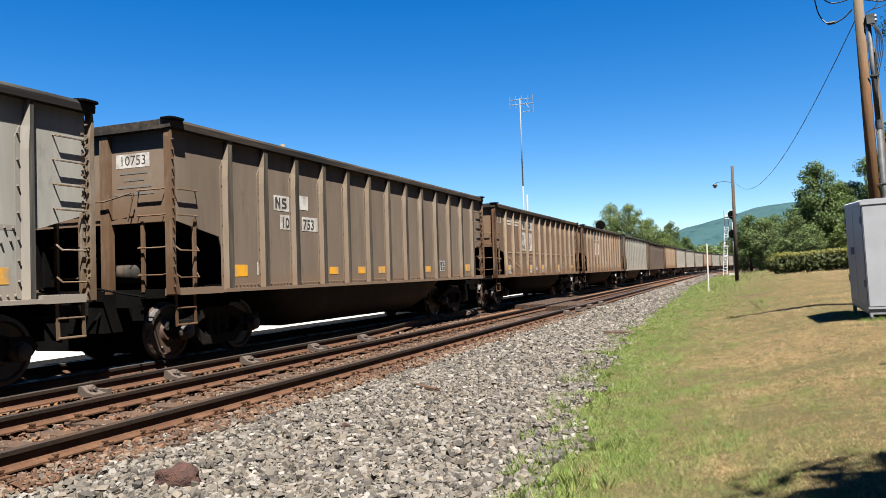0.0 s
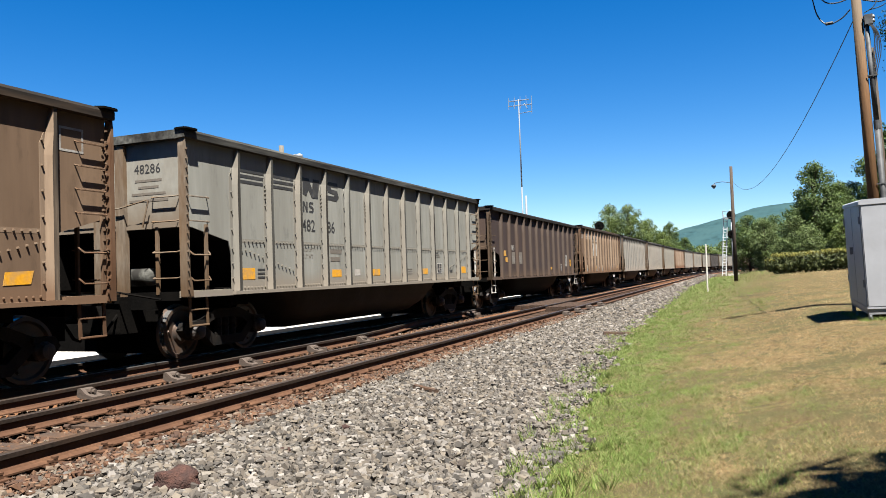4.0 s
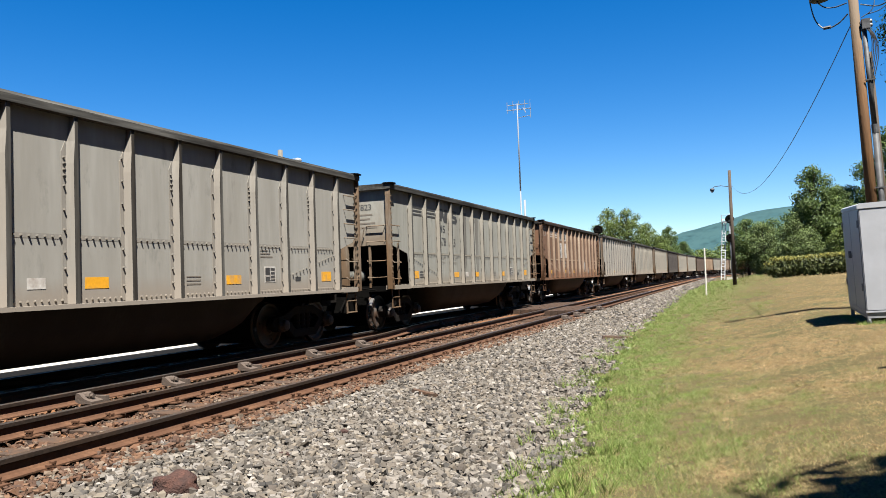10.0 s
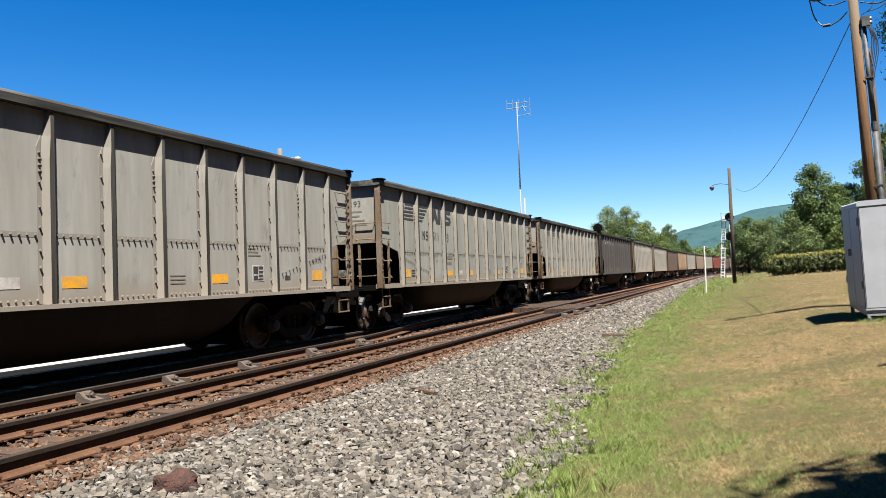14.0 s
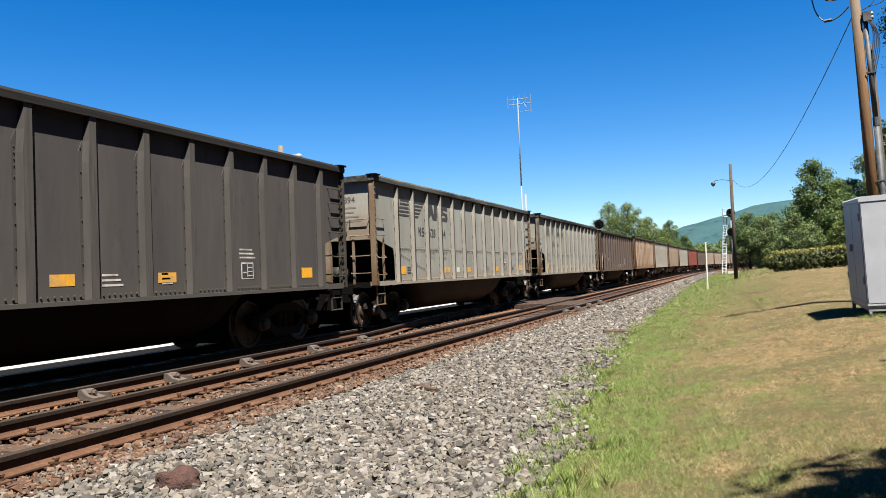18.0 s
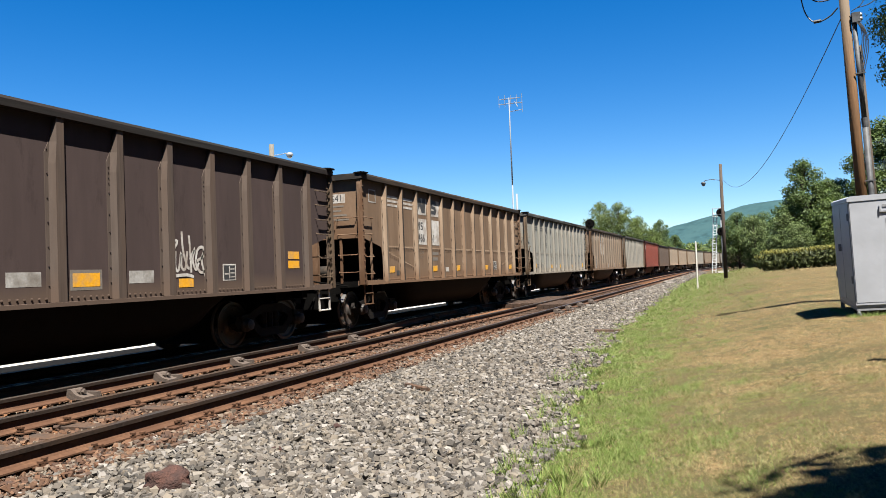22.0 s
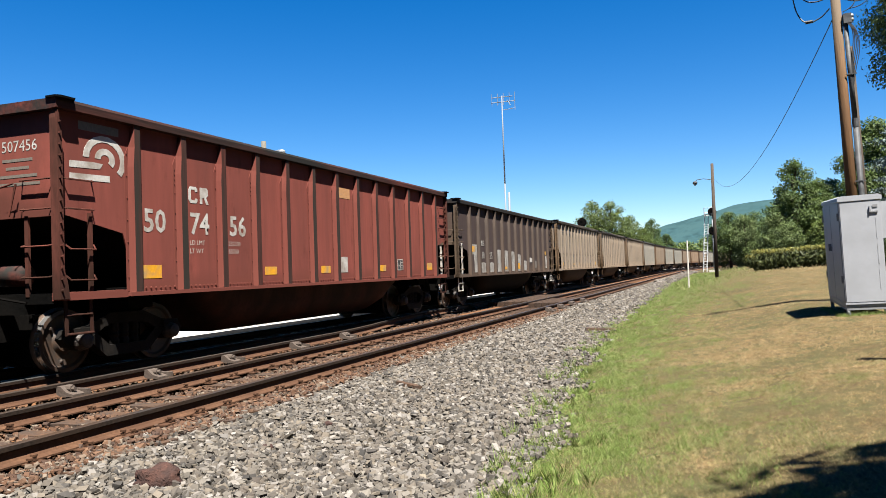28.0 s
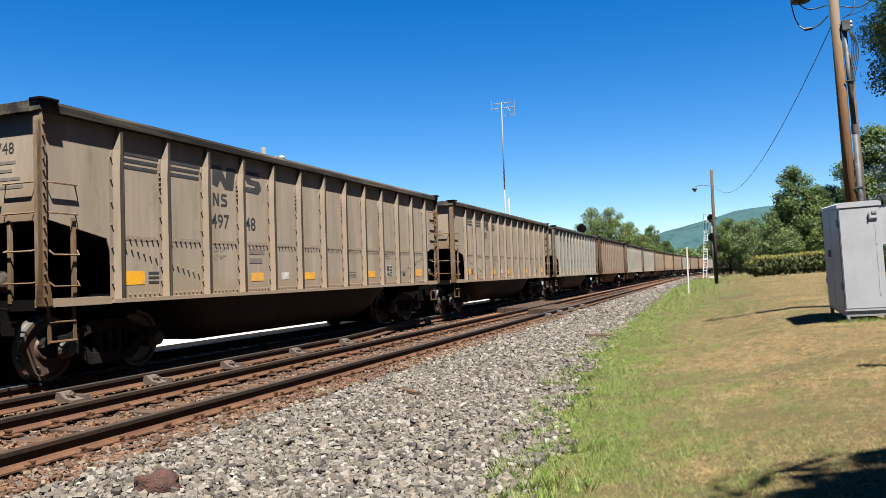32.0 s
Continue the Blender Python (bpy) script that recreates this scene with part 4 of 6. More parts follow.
# paint, cross rivets, marks, number (empty: too far off to be read)
TRAIN = [
    ("pale", True, "stripe", "49019"), ("drab", False, "boxed", "10753"), ("brown", True, "white", "46688"), ("brown", True, "white", "46557"),
    ("grey", True, "stripe", "48286"), ("dark", False, "pale_on_dark", "10131"), ("brown", True, "white", "46262"), ("pale", True, "stripe", "50201"),
    ("pale", True, "logo", "52350"), ("grey", True, "stripe", "47823"), ("rust", True, "white", "47119"), ("pale", True, "logo", "51279"),
    ("grey", True, "logo", "51193"), ("grey", True, "stripe", "49689"), ("charcoal", False, "black", "146939"), ("grey", True, "logo", "52894"),
    ("grey", True, "logo", "51483"), ("dark", False, "pale_on_dark", "10380"), ("brown", True, "white", "46641"), ("grey", True, "stripe", "47926"),
    ("drab", True, "white", "47215"), ("grey", True, "stripe", "48820"), ("red", False, "oxide", "507456"), ("dark", False, "pale_on_dark", "10325"),
    ("beige", True, "stripe", "50077"), ("beige", True, "stripe", "49748"),
    ("beige", True, "stripe", ""), ("grey", True, "stripe", ""), ("drab", True, "stripe", ""), ("grey", True, "none", ""), ("grey", True, "none", ""),
    ("drab", True, "none", ""), ("brown", True, "none", ""), ("drab", True, "none", ""), ("grey", True, "none", ""), ("drab", True, "none", ""),
    ("brown", True, "none", ""), ("grey", True, "none", ""), ("drab", True, "none", ""), ("grey", True, "none", ""), ("brown", True, "none", ""), ("grey", True, "none", ""),
]
SAY = {"pale": "pale grey", "grey": "weathered grey", "beige": "dusty beige", "brown": "dusty brown", "drab": "drab grey-brown", "rust": "rust-brown",
       "dark": "dark brown", "charcoal": "charcoal black", "red": "oxide-red"}
cars, molds = [], {}
for k, (style, cross, kind, number) in enumerate(TRAIN):
    if (style, cross) in molds:
        car = copy_thing(molds[style, cross], Matrix())
    else:
        car = molds[style, cross] = gondola(style, cross)
    cars.append(car)
for k, (style, cross, kind, number) in enumerate(TRAIN):
    tail = {"logo": "black striped emblem", "stripe": "faded black stripes", "white": "white painted patches", "boxed": "white number patches",
            "pale_on_dark": "pale chalky marks", "black": "white stripes", "oxide": "white rounded emblem", "none": "soot-stained ribs"}[kind]
    tagged(cars[k], "%s steel coal car with %s, rolling past" % (SAY[style], tail), "coal car", "cars of the coal train")
    if kind != "none":
        car_marks(cars[k], kind, number, k)


# lengths and heights of the cars that differ from the rest
cars[1].scale.y, cars[1].scale.z = 1.047, 1.02
cars[2].scale.y = 1.012
for k, row in enumerate(TRAIN):
    if row[0] == "dark":
        cars[k].scale.y, cars[k].scale.z = 1.033, 0.972
    elif row[0] == "red":
        cars[k].scale.y = 1.04


def along(s):
    """The pose on the far track at s metres along it: straight, then a wide bend to the right."""
    start, r = 105.0, 980.0
    if s <= start:
        return Vector((LANE, s, 0)), 0.0
    a = (s - start) / r
    return Vector((LANE + r * (1 - math.cos(a)), start + r * math.sin(a), 0)), -a


def car_pose(s):
    a, b = along(s - 5.66)[0], along(s + 5.66)[0]
    return Matrix.Translation((a + b) / 2) @ Matrix.Rotation(math.atan2(-(b.x - a.x), b.y - a.y), 4, "Z")


# metres by which single cars stand off the even spacing, by place in the train
OFFSET = {0: -0.75, 1: -0.38, 2: -0.05, 9: 0.2, 10: 0.1, 18: 0.2, 19: -0.17, 21: 0.15, 22: 0.45, 23: 0.48, 24: 0.42, 25: 0.27}


def motions():
    for k, car in enumerate(cars):
        s0 = FRONT + HL + PITCH * (k - 1)
        s0 += OFFSET.get(k, 0.25 if k > 25 else 0.0)
        rows = [(t, car_pose(s0 - SPEED * t)) for t in [i * 1.0 for i in range(33)]]
        walk(car, rows)
        # wheels turn while the car is near
        near = [t / 30 for t in range(961) if -16 < s0 - SPEED * t / 30 < 34]
        if not near:
            continue
        for truck in [o for o in car.children if o.name.startswith("truck")]:
            for wheel in [o for o in truck.children if o.name.startswith("wheelset")]:
                at, turn = wheel.location.copy(), SPEED / 0.457
                spin = [(t, Matrix.Translation(at) @ Matrix.Rotation(turn * (t - near[0]), 4, "X")) for t in near]
                if near[0] > 0:
                    spin.insert(0, (0, Matrix.Translation(at)))
                if near[-1] < 32:
                    spin.append((32, spin[-1][1]))
                walk(wheel, spin)

# ---- ground ----
PROFILE_X = (-60, -13.2, -12.6, -4.7, -3.2, -1.9, 0, 1.5, 4, 8, 40)
PROFILE_Z = (-0.25, -0.25, -0.24, -0.24, -0.31, -0.25, 0.0, 0.32, 0.5, 0.65, 1.0)


def bend(y):
    return (y - 105) ** 2 / 1960 if y > 105 else 0.0


def ground_z(x, y):
    return float(np.interp(x - min(bend(y), 60), PROFILE_X, PROFILE_Z))


def grass_edge(y):
    """Where the lawn meets the stones."""
    return float(np.interp(y, (0, 5, 6.4, 7.9, 10.2, 12.7, 18.4, 23, 33, 58, 92), (-1.1, -1.27, -1.5, -1.66, -1.98, -2.2, -2.7, -2.85, -3.1, -3.75, -4.2))) + 0.12 * math.sin(y * 2.1) + 0.08 * math.sin(y * 5.3)


M_LAWN = mat("dry_lawn", (0.0560, 0.0376, 0.0176), 0.95, 0.8, 2.2, 55, 1.0, second=(0.0368, 0.0372, 0.0140), amount=0.42, coords="Object", sheen=0.1, sharp=0.16)
M_GRIT = mat("grey_ballast_bed", (0.0208, 0.0184, 0.0152), 0.95, 0.4, 1.2, 22, 0.8, second=(0.0192, 0.0168, 0.0144), amount=0.5, sheen=0.1)
M_RUSTBED = mat("rusty_track_bed", (0.0634, 0.0326, 0.0192), 0.95, 0.4, 2.5, 26, 0.8, second=(0.0937, 0.0439, 0.0199), amount=0.55, sheen=0.1)
M_YARD = mat("pale_yard_gravel", (0.2900, 0.2720, 0.2500), 0.95, 0.18, 0.6, 15, 0.3, second=(0.2300, 0.2120, 0.1900), amount=0.4, sheen=0.1)
M_FIELD = mat("far_meadow", (0.0634, 0.0732, 0.0293), 0.95, 0.2, 0.05, 2, 0.2, second=(0.0830, 0.0732, 0.0342), amount=0.5, sheen=0.1)


# near-black bed: the train's shade is put into its colour
M_TRAINSHADE = mat("train_shade_ballast", (0.0045, 0.0042, 0.004), 0.97, 0.4, 1.5, 20, 0.6, sheen=0.03)


def build_ground():
    xs = sorted({*PROFILE_X, *[round(-4.8 + 0.15 * i, 2) for i in range(29)], -3000, -900, -300, -120, -30, -20, -15.5, -13.6, -12.0, -10.8, -9.8, -8.6, -7.6, -6.5, -5.6, -5.15, -4.95, 0.5, 1, 2, 2.5, 3, 5, 6, 10, 14, 20, 30, 80, 200, 600, 3000})
    ys = [-300, -100, -40, -20, -10, -5, -2] + [0.25 * i for i in range(0, 120)] + [30 + 1.0 * i for i in range(0, 100)] + [130 + 15 * i for i in range(0, 20)] + [450, 600, 900, 1500, 3000]
    bm = bmesh.new()
    grid = []
    for y in ys:
        b = min(bend(y), 60)
        row = []
        for x in xs:
            xx = x + b if abs(x) < 100 else x
            z = ground_z(xx, y) + 0.012 * noise.noise(Vector((xx * 0.8, y * 0.8, 0))) * (x > -4.4)
            row.append(bm.verts.new((xx, y, z)))
        grid.append(row)
    for j in range(len(ys) - 1):
        for i in range(len(xs) - 1):
            f = bm.faces.new((grid[j][i], grid[j][i + 1], grid[j + 1][i + 1], grid[j + 1][i]))
            f.smooth = True
            x = 0.5 * (xs[i] + xs[i + 1])
            if abs(x) > 60 or ys[j] >= 200 and x > 0:
                f.material_index = 4
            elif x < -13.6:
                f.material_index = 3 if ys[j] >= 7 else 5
            # under and just behind the train the ground takes the shade-dark bed
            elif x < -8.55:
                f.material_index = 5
            elif x < -4.95:
                f.material_index = 2
            else:
                f.material_index = 1 if x < grass_edge(ys[j]) else 0
    me = bpy.data.meshes.new("ground")
    bm.to_mesh(me)
    bm.free()
    for m in (M_LAWN, M_GRIT, M_RUSTBED, M_YARD, M_FIELD, M_TRAINSHADE):
        me.materials.append(m)
    tagged(new("ground", me), "dry lawn beside grey ballast and pale yard gravel", "ground", kind="structure")


build_ground()

# ---- rails and sleepers ----
M_RAIL = mat("rusty_rail_steel", (0.054, 0.0262, 0.0138), 0.85, 0.3, 2.5, 30, 0.25, second=(0.038, 0.0175, 0.0092), amount=0.5, sheen=0.15)
M_HEAD = mat("dull_rail_head", (0.0268, 0.0225, 0.0195), 0.38, 0.25, 1.5, 30, 0.1, metal=0.3, second=(0.0439, 0.0268, 0.0166), amount=0.4)
# dark colour for head sides and undersides paints the shadow below the head
M_HEADSHADE = mat("rail_head_shade", (0.0146, 0.0098, 0.0073), 0.9, 0.4, 3, 30, 0.2, second=(0.0183, 0.011, 0.0073), amount=0.3, sheen=0.1)
M_SHINE = mat("polished_rail_head", (0.06, 0.058, 0.056), 0.6, 0.1, 2, 40, 0.03, metal=0.9)
M_TIE = mat("weathered_sleeper", (0.0293, 0.0205, 0.0161), 0.9, 0.35, 5, 30, 0.5, second=(0.0488, 0.0268, 0.0156), amount=0.4, streak=1.0, sheen=0.15)
RAIL = [(-0.078, -0.17), (0.078, -0.17), (0.078, -0.156), (0.03, -0.137), (0.013, -0.116), (0.009, -0.058), (0.036, -0.044), (0.037, -0.006), (0.03, 0.0),
        (-0.03, 0.0), (-0.037, -0.006), (-0.036, -0.044), (-0.009, -0.058), (-0.013, -0.116), (-0.03, -0.137), (-0.078, -0.156)]


def rail(name, path, head, parent, lift=0.0):
    """A rail swept along (x, y) places; its head has a material of its own."""
    bm = bmesh.new()
    rings = []
    for x, y in path:
        rings.append([bm.verts.new((x + u, y, w + lift)) for u, w in RAIL])
    n = len(RAIL)
    for a, b in zip(rings, rings[1:]):
        for j in range(n):
            f = bm.faces.new((a[j], a[(j + 1) % n], b[(j + 1) % n], b[j]))
            f.material_index = 1 if 7 <= j <= 9 else 2 if j in (5, 6, 10, 11) else 0
    bm.faces.new(rings[0])
    bm.faces.new(rings[-1][::-1])
    me = mesh_of(name, bm, M_RAIL)
    me.materials.append(head)
    me.materials.append(M_HEADSHADE)
    return part(name, me, M_RAIL, parent)


def lane(x):
    return [(x, -30), (x, 30), (x, 60), (x, 105)] + [(x + 980 * (1 - math.cos(a / 980)) * 1.0, 105 + (980 - (x - LANE)) * math.sin(a / 980)) for a in range(15, 260, 15)]


TIE_MESH = mesh_of("sleeper", boxes((-1.3, 1.3, -0.115, 0.115, -0.36, -0.182)), M_TIE, bevel=0.012)
PLATE_MESH = mesh_of("tie_plate", boxes((-0.17, 0.17, -0.09, 0.09, -0.182, -0.168)), M_RAIL)
SPIKE_MESH = mesh_of("spike", made(lambda bm: (box(bm, -0.012, 0.012, -0.012, 0.012, -0.17, -0.135), box(bm, -0.03, 0.014, -0.018, 0.018, -0.138, -0.12))), M_RAIL)


def track(name, label, rails, centre, y0, y1, seed, spikes):
    rng = random.Random(seed)
    top = tagged(new(name), label, "railway track", kind="structure")
    for x, head in rails:
        rail("rail", lane(x), head, top)
    y = y0
    while y < y1:
        t = part("sleeper", TIE_MESH, M_TIE, top)
        t.matrix_basis = pose(centre + rng.uniform(-0.05, 0.05), y, rng.uniform(-0.035, -0.012), 0, 0, rng.uniform(-0.8, 0.8))
        if spikes and 2 < y < spikes:
            for x, head in rails:
                part("tie_plate", PLATE_MESH, M_RAIL, top).location = (x, y, 0)
                for dx, s in ((0.1, 1), (-0.1, -1), (0.13, 1)):
                    k = part("spike", SPIKE_MESH, M_RAIL, top)
                    k.matrix_basis = pose(x + dx, y + rng.uniform(-0.06, 0.06), rng.uniform(-0.01, 0.015), 0, 0, 0 if s > 0 else 180)
        y += 0.53
    return top


near_track = track("track_near", "rusty little-used railway track on weathered sleepers", ((-5.49, M_HEAD), (-6.94, M_HEAD)), -6.22, -9.0, 62, 4, 22)
far_track = track("track_far", "busy railway track with polished rail heads in shadow", ((LANE + 0.753, M_SHINE), (LANE - 0.753, M_SHINE)), LANE, -9.0, 62, 5, 0)
third = tagged(new("turnout_rail"), "rust-brown switch rail with bolted braces", "switch rail", kind="structure")
rail("rail", [(-8.15, -8), (-8.13, 4), (-8.13, 15.5), (-8.3, 17.3), (-8.77, 20.3), (-8.93, 23), (-8.95, 26)], M_HEAD, third)


def brace(bm):
    prism(bm, [(0.02, -0.16), (0.3, -0.16), (0.3, -0.13), (0.18, -0.1), (0.09, -0.03), (0.03, -0.03)], "y", -0.1, 0.1)
    lathe(bm, [(0.1, 0.05), (0.2, 0.05), (0.2, 0.03), (0.24, 0.03)], "x", 8, (0.0, 0.0, -0.07))
    box(bm, 0.12, 0.34, 0.1, 0.16, -0.17, -0.08)


bm_ = made(brace)
BRACE = mesh_of("rail_brace", bm_, mat("brace_iron", (0.036, 0.024, 0.017), 0.8, 0.25, 5, 40, 0.3), bevel=0.006)
for y in (6.0, 7.66, 9.25, 11.1, 13.3, 15.4):
    part("rail_brace", BRACE, M_RAIL, third).location = (-8.13, y, 0)
part("rail_brace", BRACE, M_RAIL, third).location = (-8.95, 25.4, 0)
for y in (24.6, 26.5, 28.6, 31.0):
    part("rail_brace", BRACE, M_RAIL, near_track).location = (-5.49, y, 0)
for y in (22.5, 25.0, 27.5, 30.0):
    part("rail_brace", BRACE, M_RAIL, far_track).location = (LANE + 0.753, y, 0)
M_PLANK = mat("worn_crossing_plank", (0.0244, 0.0166, 0.0127), 0.9, 0.4, 4, 30, 0.5, second=(0.0366, 0.0219, 0.0146), amount=0.4, sheen=0.1)
frog = tagged(new("crossing_planks"), "worn brown timber planks laid between the rails", "planks", kind="structure")
for i in range(5):
    part("plank", boxes((-6.75 + i * 0.23, -6.54 + i * 0.23, 27.5 + 0.1 * i, 31.6 + 0.07 * i, -0.2, -0.03)), M_PLANK, frog, bevel=0.01)
for i in range(5):
    part("plank", boxes((-8.9 + i * 0.33, -8.6 + i * 0.33, 29.5 + 0.1 * i, 36.6 + 0.07 * i, -0.22, -0.06)), M_PLANK, frog, bevel=0.01)

# ---- loose stones ----
STONES = [(0.0803, 0.0694, 0.0572), (0.0362, 0.0318, 0.0277), (0.1165, 0.1025, 0.0861), (0.0523, 0.0433, 0.0347), (0.1592, 0.143, 0.1277), (0.0224, 0.0203, 0.0185), (0.0738, 0.0616, 0.049), (0.1046, 0.0866, 0.0666), (0.0419, 0.0339, 0.0277)]
M_STONE = island_mat("crushed_grey_stone", STONES, 0.9, 45, 0.35)
M_RSTONE = island_mat("rust_stained_stone", [(0.0760, 0.0370, 0.0190), (0.0432, 0.0226, 0.0140), (0.0940, 0.0520, 0.0300), (0.0600, 0.0285, 0.0150), (0.1100, 0.0860, 0.0640), (0.0336, 0.0192, 0.0134), (0.0500, 0.0240, 0.0130)], 0.95, 45, 0.35)


def pebble_shape(rng):
    """A broken chip: the hull of a few random corners."""
    bm = bmesh.new()
    for i in range(8):
        bm.verts.new(((0.78 if i & 1 else -0.78) + rng.uniform(-0.42, 0.42), (0.6 if i & 2 else -0.6) + rng.uniform(-0.36, 0.36), (0.48 if i & 4 else -0.48) + rng.uniform(-0.32, 0.32)))
    got = bmesh.ops.convex_hull(bm, input=bm.verts)
    bmesh.ops.delete(bm, geom=[v for v in bm.verts if not v.link_faces], context="VERTS")
    bmesh.ops.triangulate(bm, faces=bm.faces)
    bmesh.ops.recalc_face_normals(bm, faces=bm.faces)
    bm.verts.index_update()
    vs = np.array([v.co for v in bm.verts], np.float64)
    fs = np.array([[v.index for v in f.verts] for f in bm.faces], np.int64)
    bm.free()
    return vs, fs


def scatter(name, places, sizes, shapes, material, seed, label):
    """Joins many small stones into one mesh."""
    rs = np.random.RandomState(seed)
    V, F, base = [], [], 0
    pick = rs.randint(0, len(shapes), len(places))
    for s, (vs, fs) in enumerate(shapes):
        idx = np.nonzero(pick == s)[0]
        if not len(idx):
            continue
        k = len(idx)
        a, b = rs.uniform(0, math.tau, k), rs.uniform(-1.3, 1.3, k)
        sc = sizes[idx][:, None] * rs.uniform(0.75, 1.3, (k, 3))
        v = vs[None] * sc[:, None, :]
        x, y, z = v[..., 0], v[..., 1], v[..., 2]
        y, z = y * np.cos(b)[:, None] - z * np.sin(b)[:, None], y * np.sin(b)[:, None] + z * np.cos(b)[:, None]
        x, y = x * np.cos(a)[:, None] - y * np.sin(a)[:, None], x * np.sin(a)[:, None] + y * np.cos(a)[:, None]
        v = np.stack([x, y, z], -1) + places[idx][:, None, :]
        V.append(v.reshape(-1, 3))
        F.append((fs[None] + (np.arange(k) * len(vs))[:, None, None] + base).reshape(-1, 3))
        base += k * len(vs)
    me = bpy.data.meshes.new(name)
    V, F = np.concatenate(V), np.concatenate(F)
    me.vertices.add(len(V))
    me.vertices.foreach_set("co", V.astype(np.float32).ravel())
    me.loops.add(len(F) * 3)
    me.loops.foreach_set("vertex_index", F.astype(np.int32).ravel())
    me.polygons.add(len(F))
    me.polygons.foreach_set("loop_start", np.arange(0, len(F) * 3, 3, dtype=np.int32))
    me.update(calc_edges=True)
    me.shade_flat()
    me.materials.append(material)
    return tagged(new(name, me), label, "stones", kind="stuff")


def heights(x, y):
    b = np.where(y > 105, (y - 105) ** 2 / 1960, 0)
    return np.interp(x - b, PROFILE_X, PROFILE_Z)


SHAPES = [pebble_shape(random.Random(s)) for s in range(14)]


def stone_field(name, x0, x1, y0, y1, n, lo, hi, seed, material, label, edge=False, lift=0.0):
    rs = np.random.RandomState(seed)
    x, y = rs.uniform(x0, x1, n), y0 + (y1 - y0) * rs.uniform(0, 1, n)
    if edge:
        e = np.array([grass_edge(q) for q in y]) + rs.uniform(-0.25, 0.2, n)
        keep = x < e
        x, y = x[keep], y[keep]
    size = rs.uniform(lo, hi, len(x)) * rs.choice([0.6, 1.0, 1.3], len(x))
    z = heights(x, y) + size * rs.uniform(-0.1, 0.9, len(x)) + lift
    scatter(name, np.stack([x, y, z], -1), size, SHAPES, material, seed, label)


def single_stones(n, seed):
    """The stones lying nearest, each by itself."""
    top = tagged(new("ballast_edge"), "loose angular grey ballast stones", "stones", kind="structure")
    rng = random.Random(seed)
    mats = [mat("stone_grey", (0.0850, 0.0740, 0.0600), 0.9, 0.3, 20, 60, 0.3), mat("stone_tan", (0.1030, 0.0850, 0.0630), 0.9, 0.3, 20, 60, 0.3), mat("stone_dark", (0.0488, 0.0439, 0.0366), 0.9, 0.3, 20, 60, 0.3), mat("stone_pale", (0.1340, 0.1210, 0.1050), 0.9, 0.25, 20, 60, 0.3)]
    kinds = []
    for i, (vs, fs) in enumerate(SHAPES):
        me = bpy.data.meshes.new("stone")
        me.from_pydata([tuple(v) for v in vs], [], [tuple(int(q) for q in f) for f in fs])
        me.shade_flat()
        me.materials.append(mats[i % 4])
        kinds.append(me)
    for i in range(n):
        y = rng.uniform(4.0, 6.2)
        x = rng.uniform(-4.6, -1.7)
        r = rng.uniform(0.014, 0.027)
        o = part("stone", rng.choice(kinds), None, top)
        o.matrix_basis = Matrix.Translation((x, y, ground_z(x, y) + r * 0.75)) @ Euler((rng.uniform(-0.6, 0.6), rng.uniform(-0.6, 0.6), rng.uniform(0, 6.3))).to_matrix().to_4x4() @ Matrix.Scale(r, 4)


single_stones(280, 77)
stone_field("ballast", -5.3, -1.2, 3.4, 12, 36000, 0.015, 0.029, 1, M_STONE, "crushed grey ballast stones in a bank", True)
stone_field("ballast", -5.3, -1.6, 12, 26, 28000, 0.019, 0.037, 2, M_STONE, "crushed grey ballast stones in a bank", True)
stone_field("ballast", -5.2, -2.8, 26, 60, 17000, 0.03, 0.052, 3, M_STONE, "crushed grey ballast stones in a bank", True)
stone_field("ballast", -5.1, -3.6, 60, 125, 7000, 0.06, 0.1, 4, M_STONE, "crushed grey ballast stones in a bank")
stone_field("ballast", -5.3, -1.0, -9, 3.4, 4000, 0.04, 0.045, 8, M_STONE, "crushed grey ballast stones in a bank", True)
stone_field("track_stones", -8.3, -4.95, -9, 4, 3000, 0.03, 0.04, 9, M_RSTONE, "rust-stained small stones between the rails", lift=0.012)
stone_field("track_stones", -5.55, -4.95, 3.6, 26, 9000, 0.012, 0.026, 6, M_RSTONE, "rust-stained stones along the near rail", lift=0.035)
stone_field("track_stones", -8.3, -5.5, 4, 24, 20000, 0.012, 0.025, 5, M_RSTONE, "rust-stained small stones between the rails", lift=0.012)

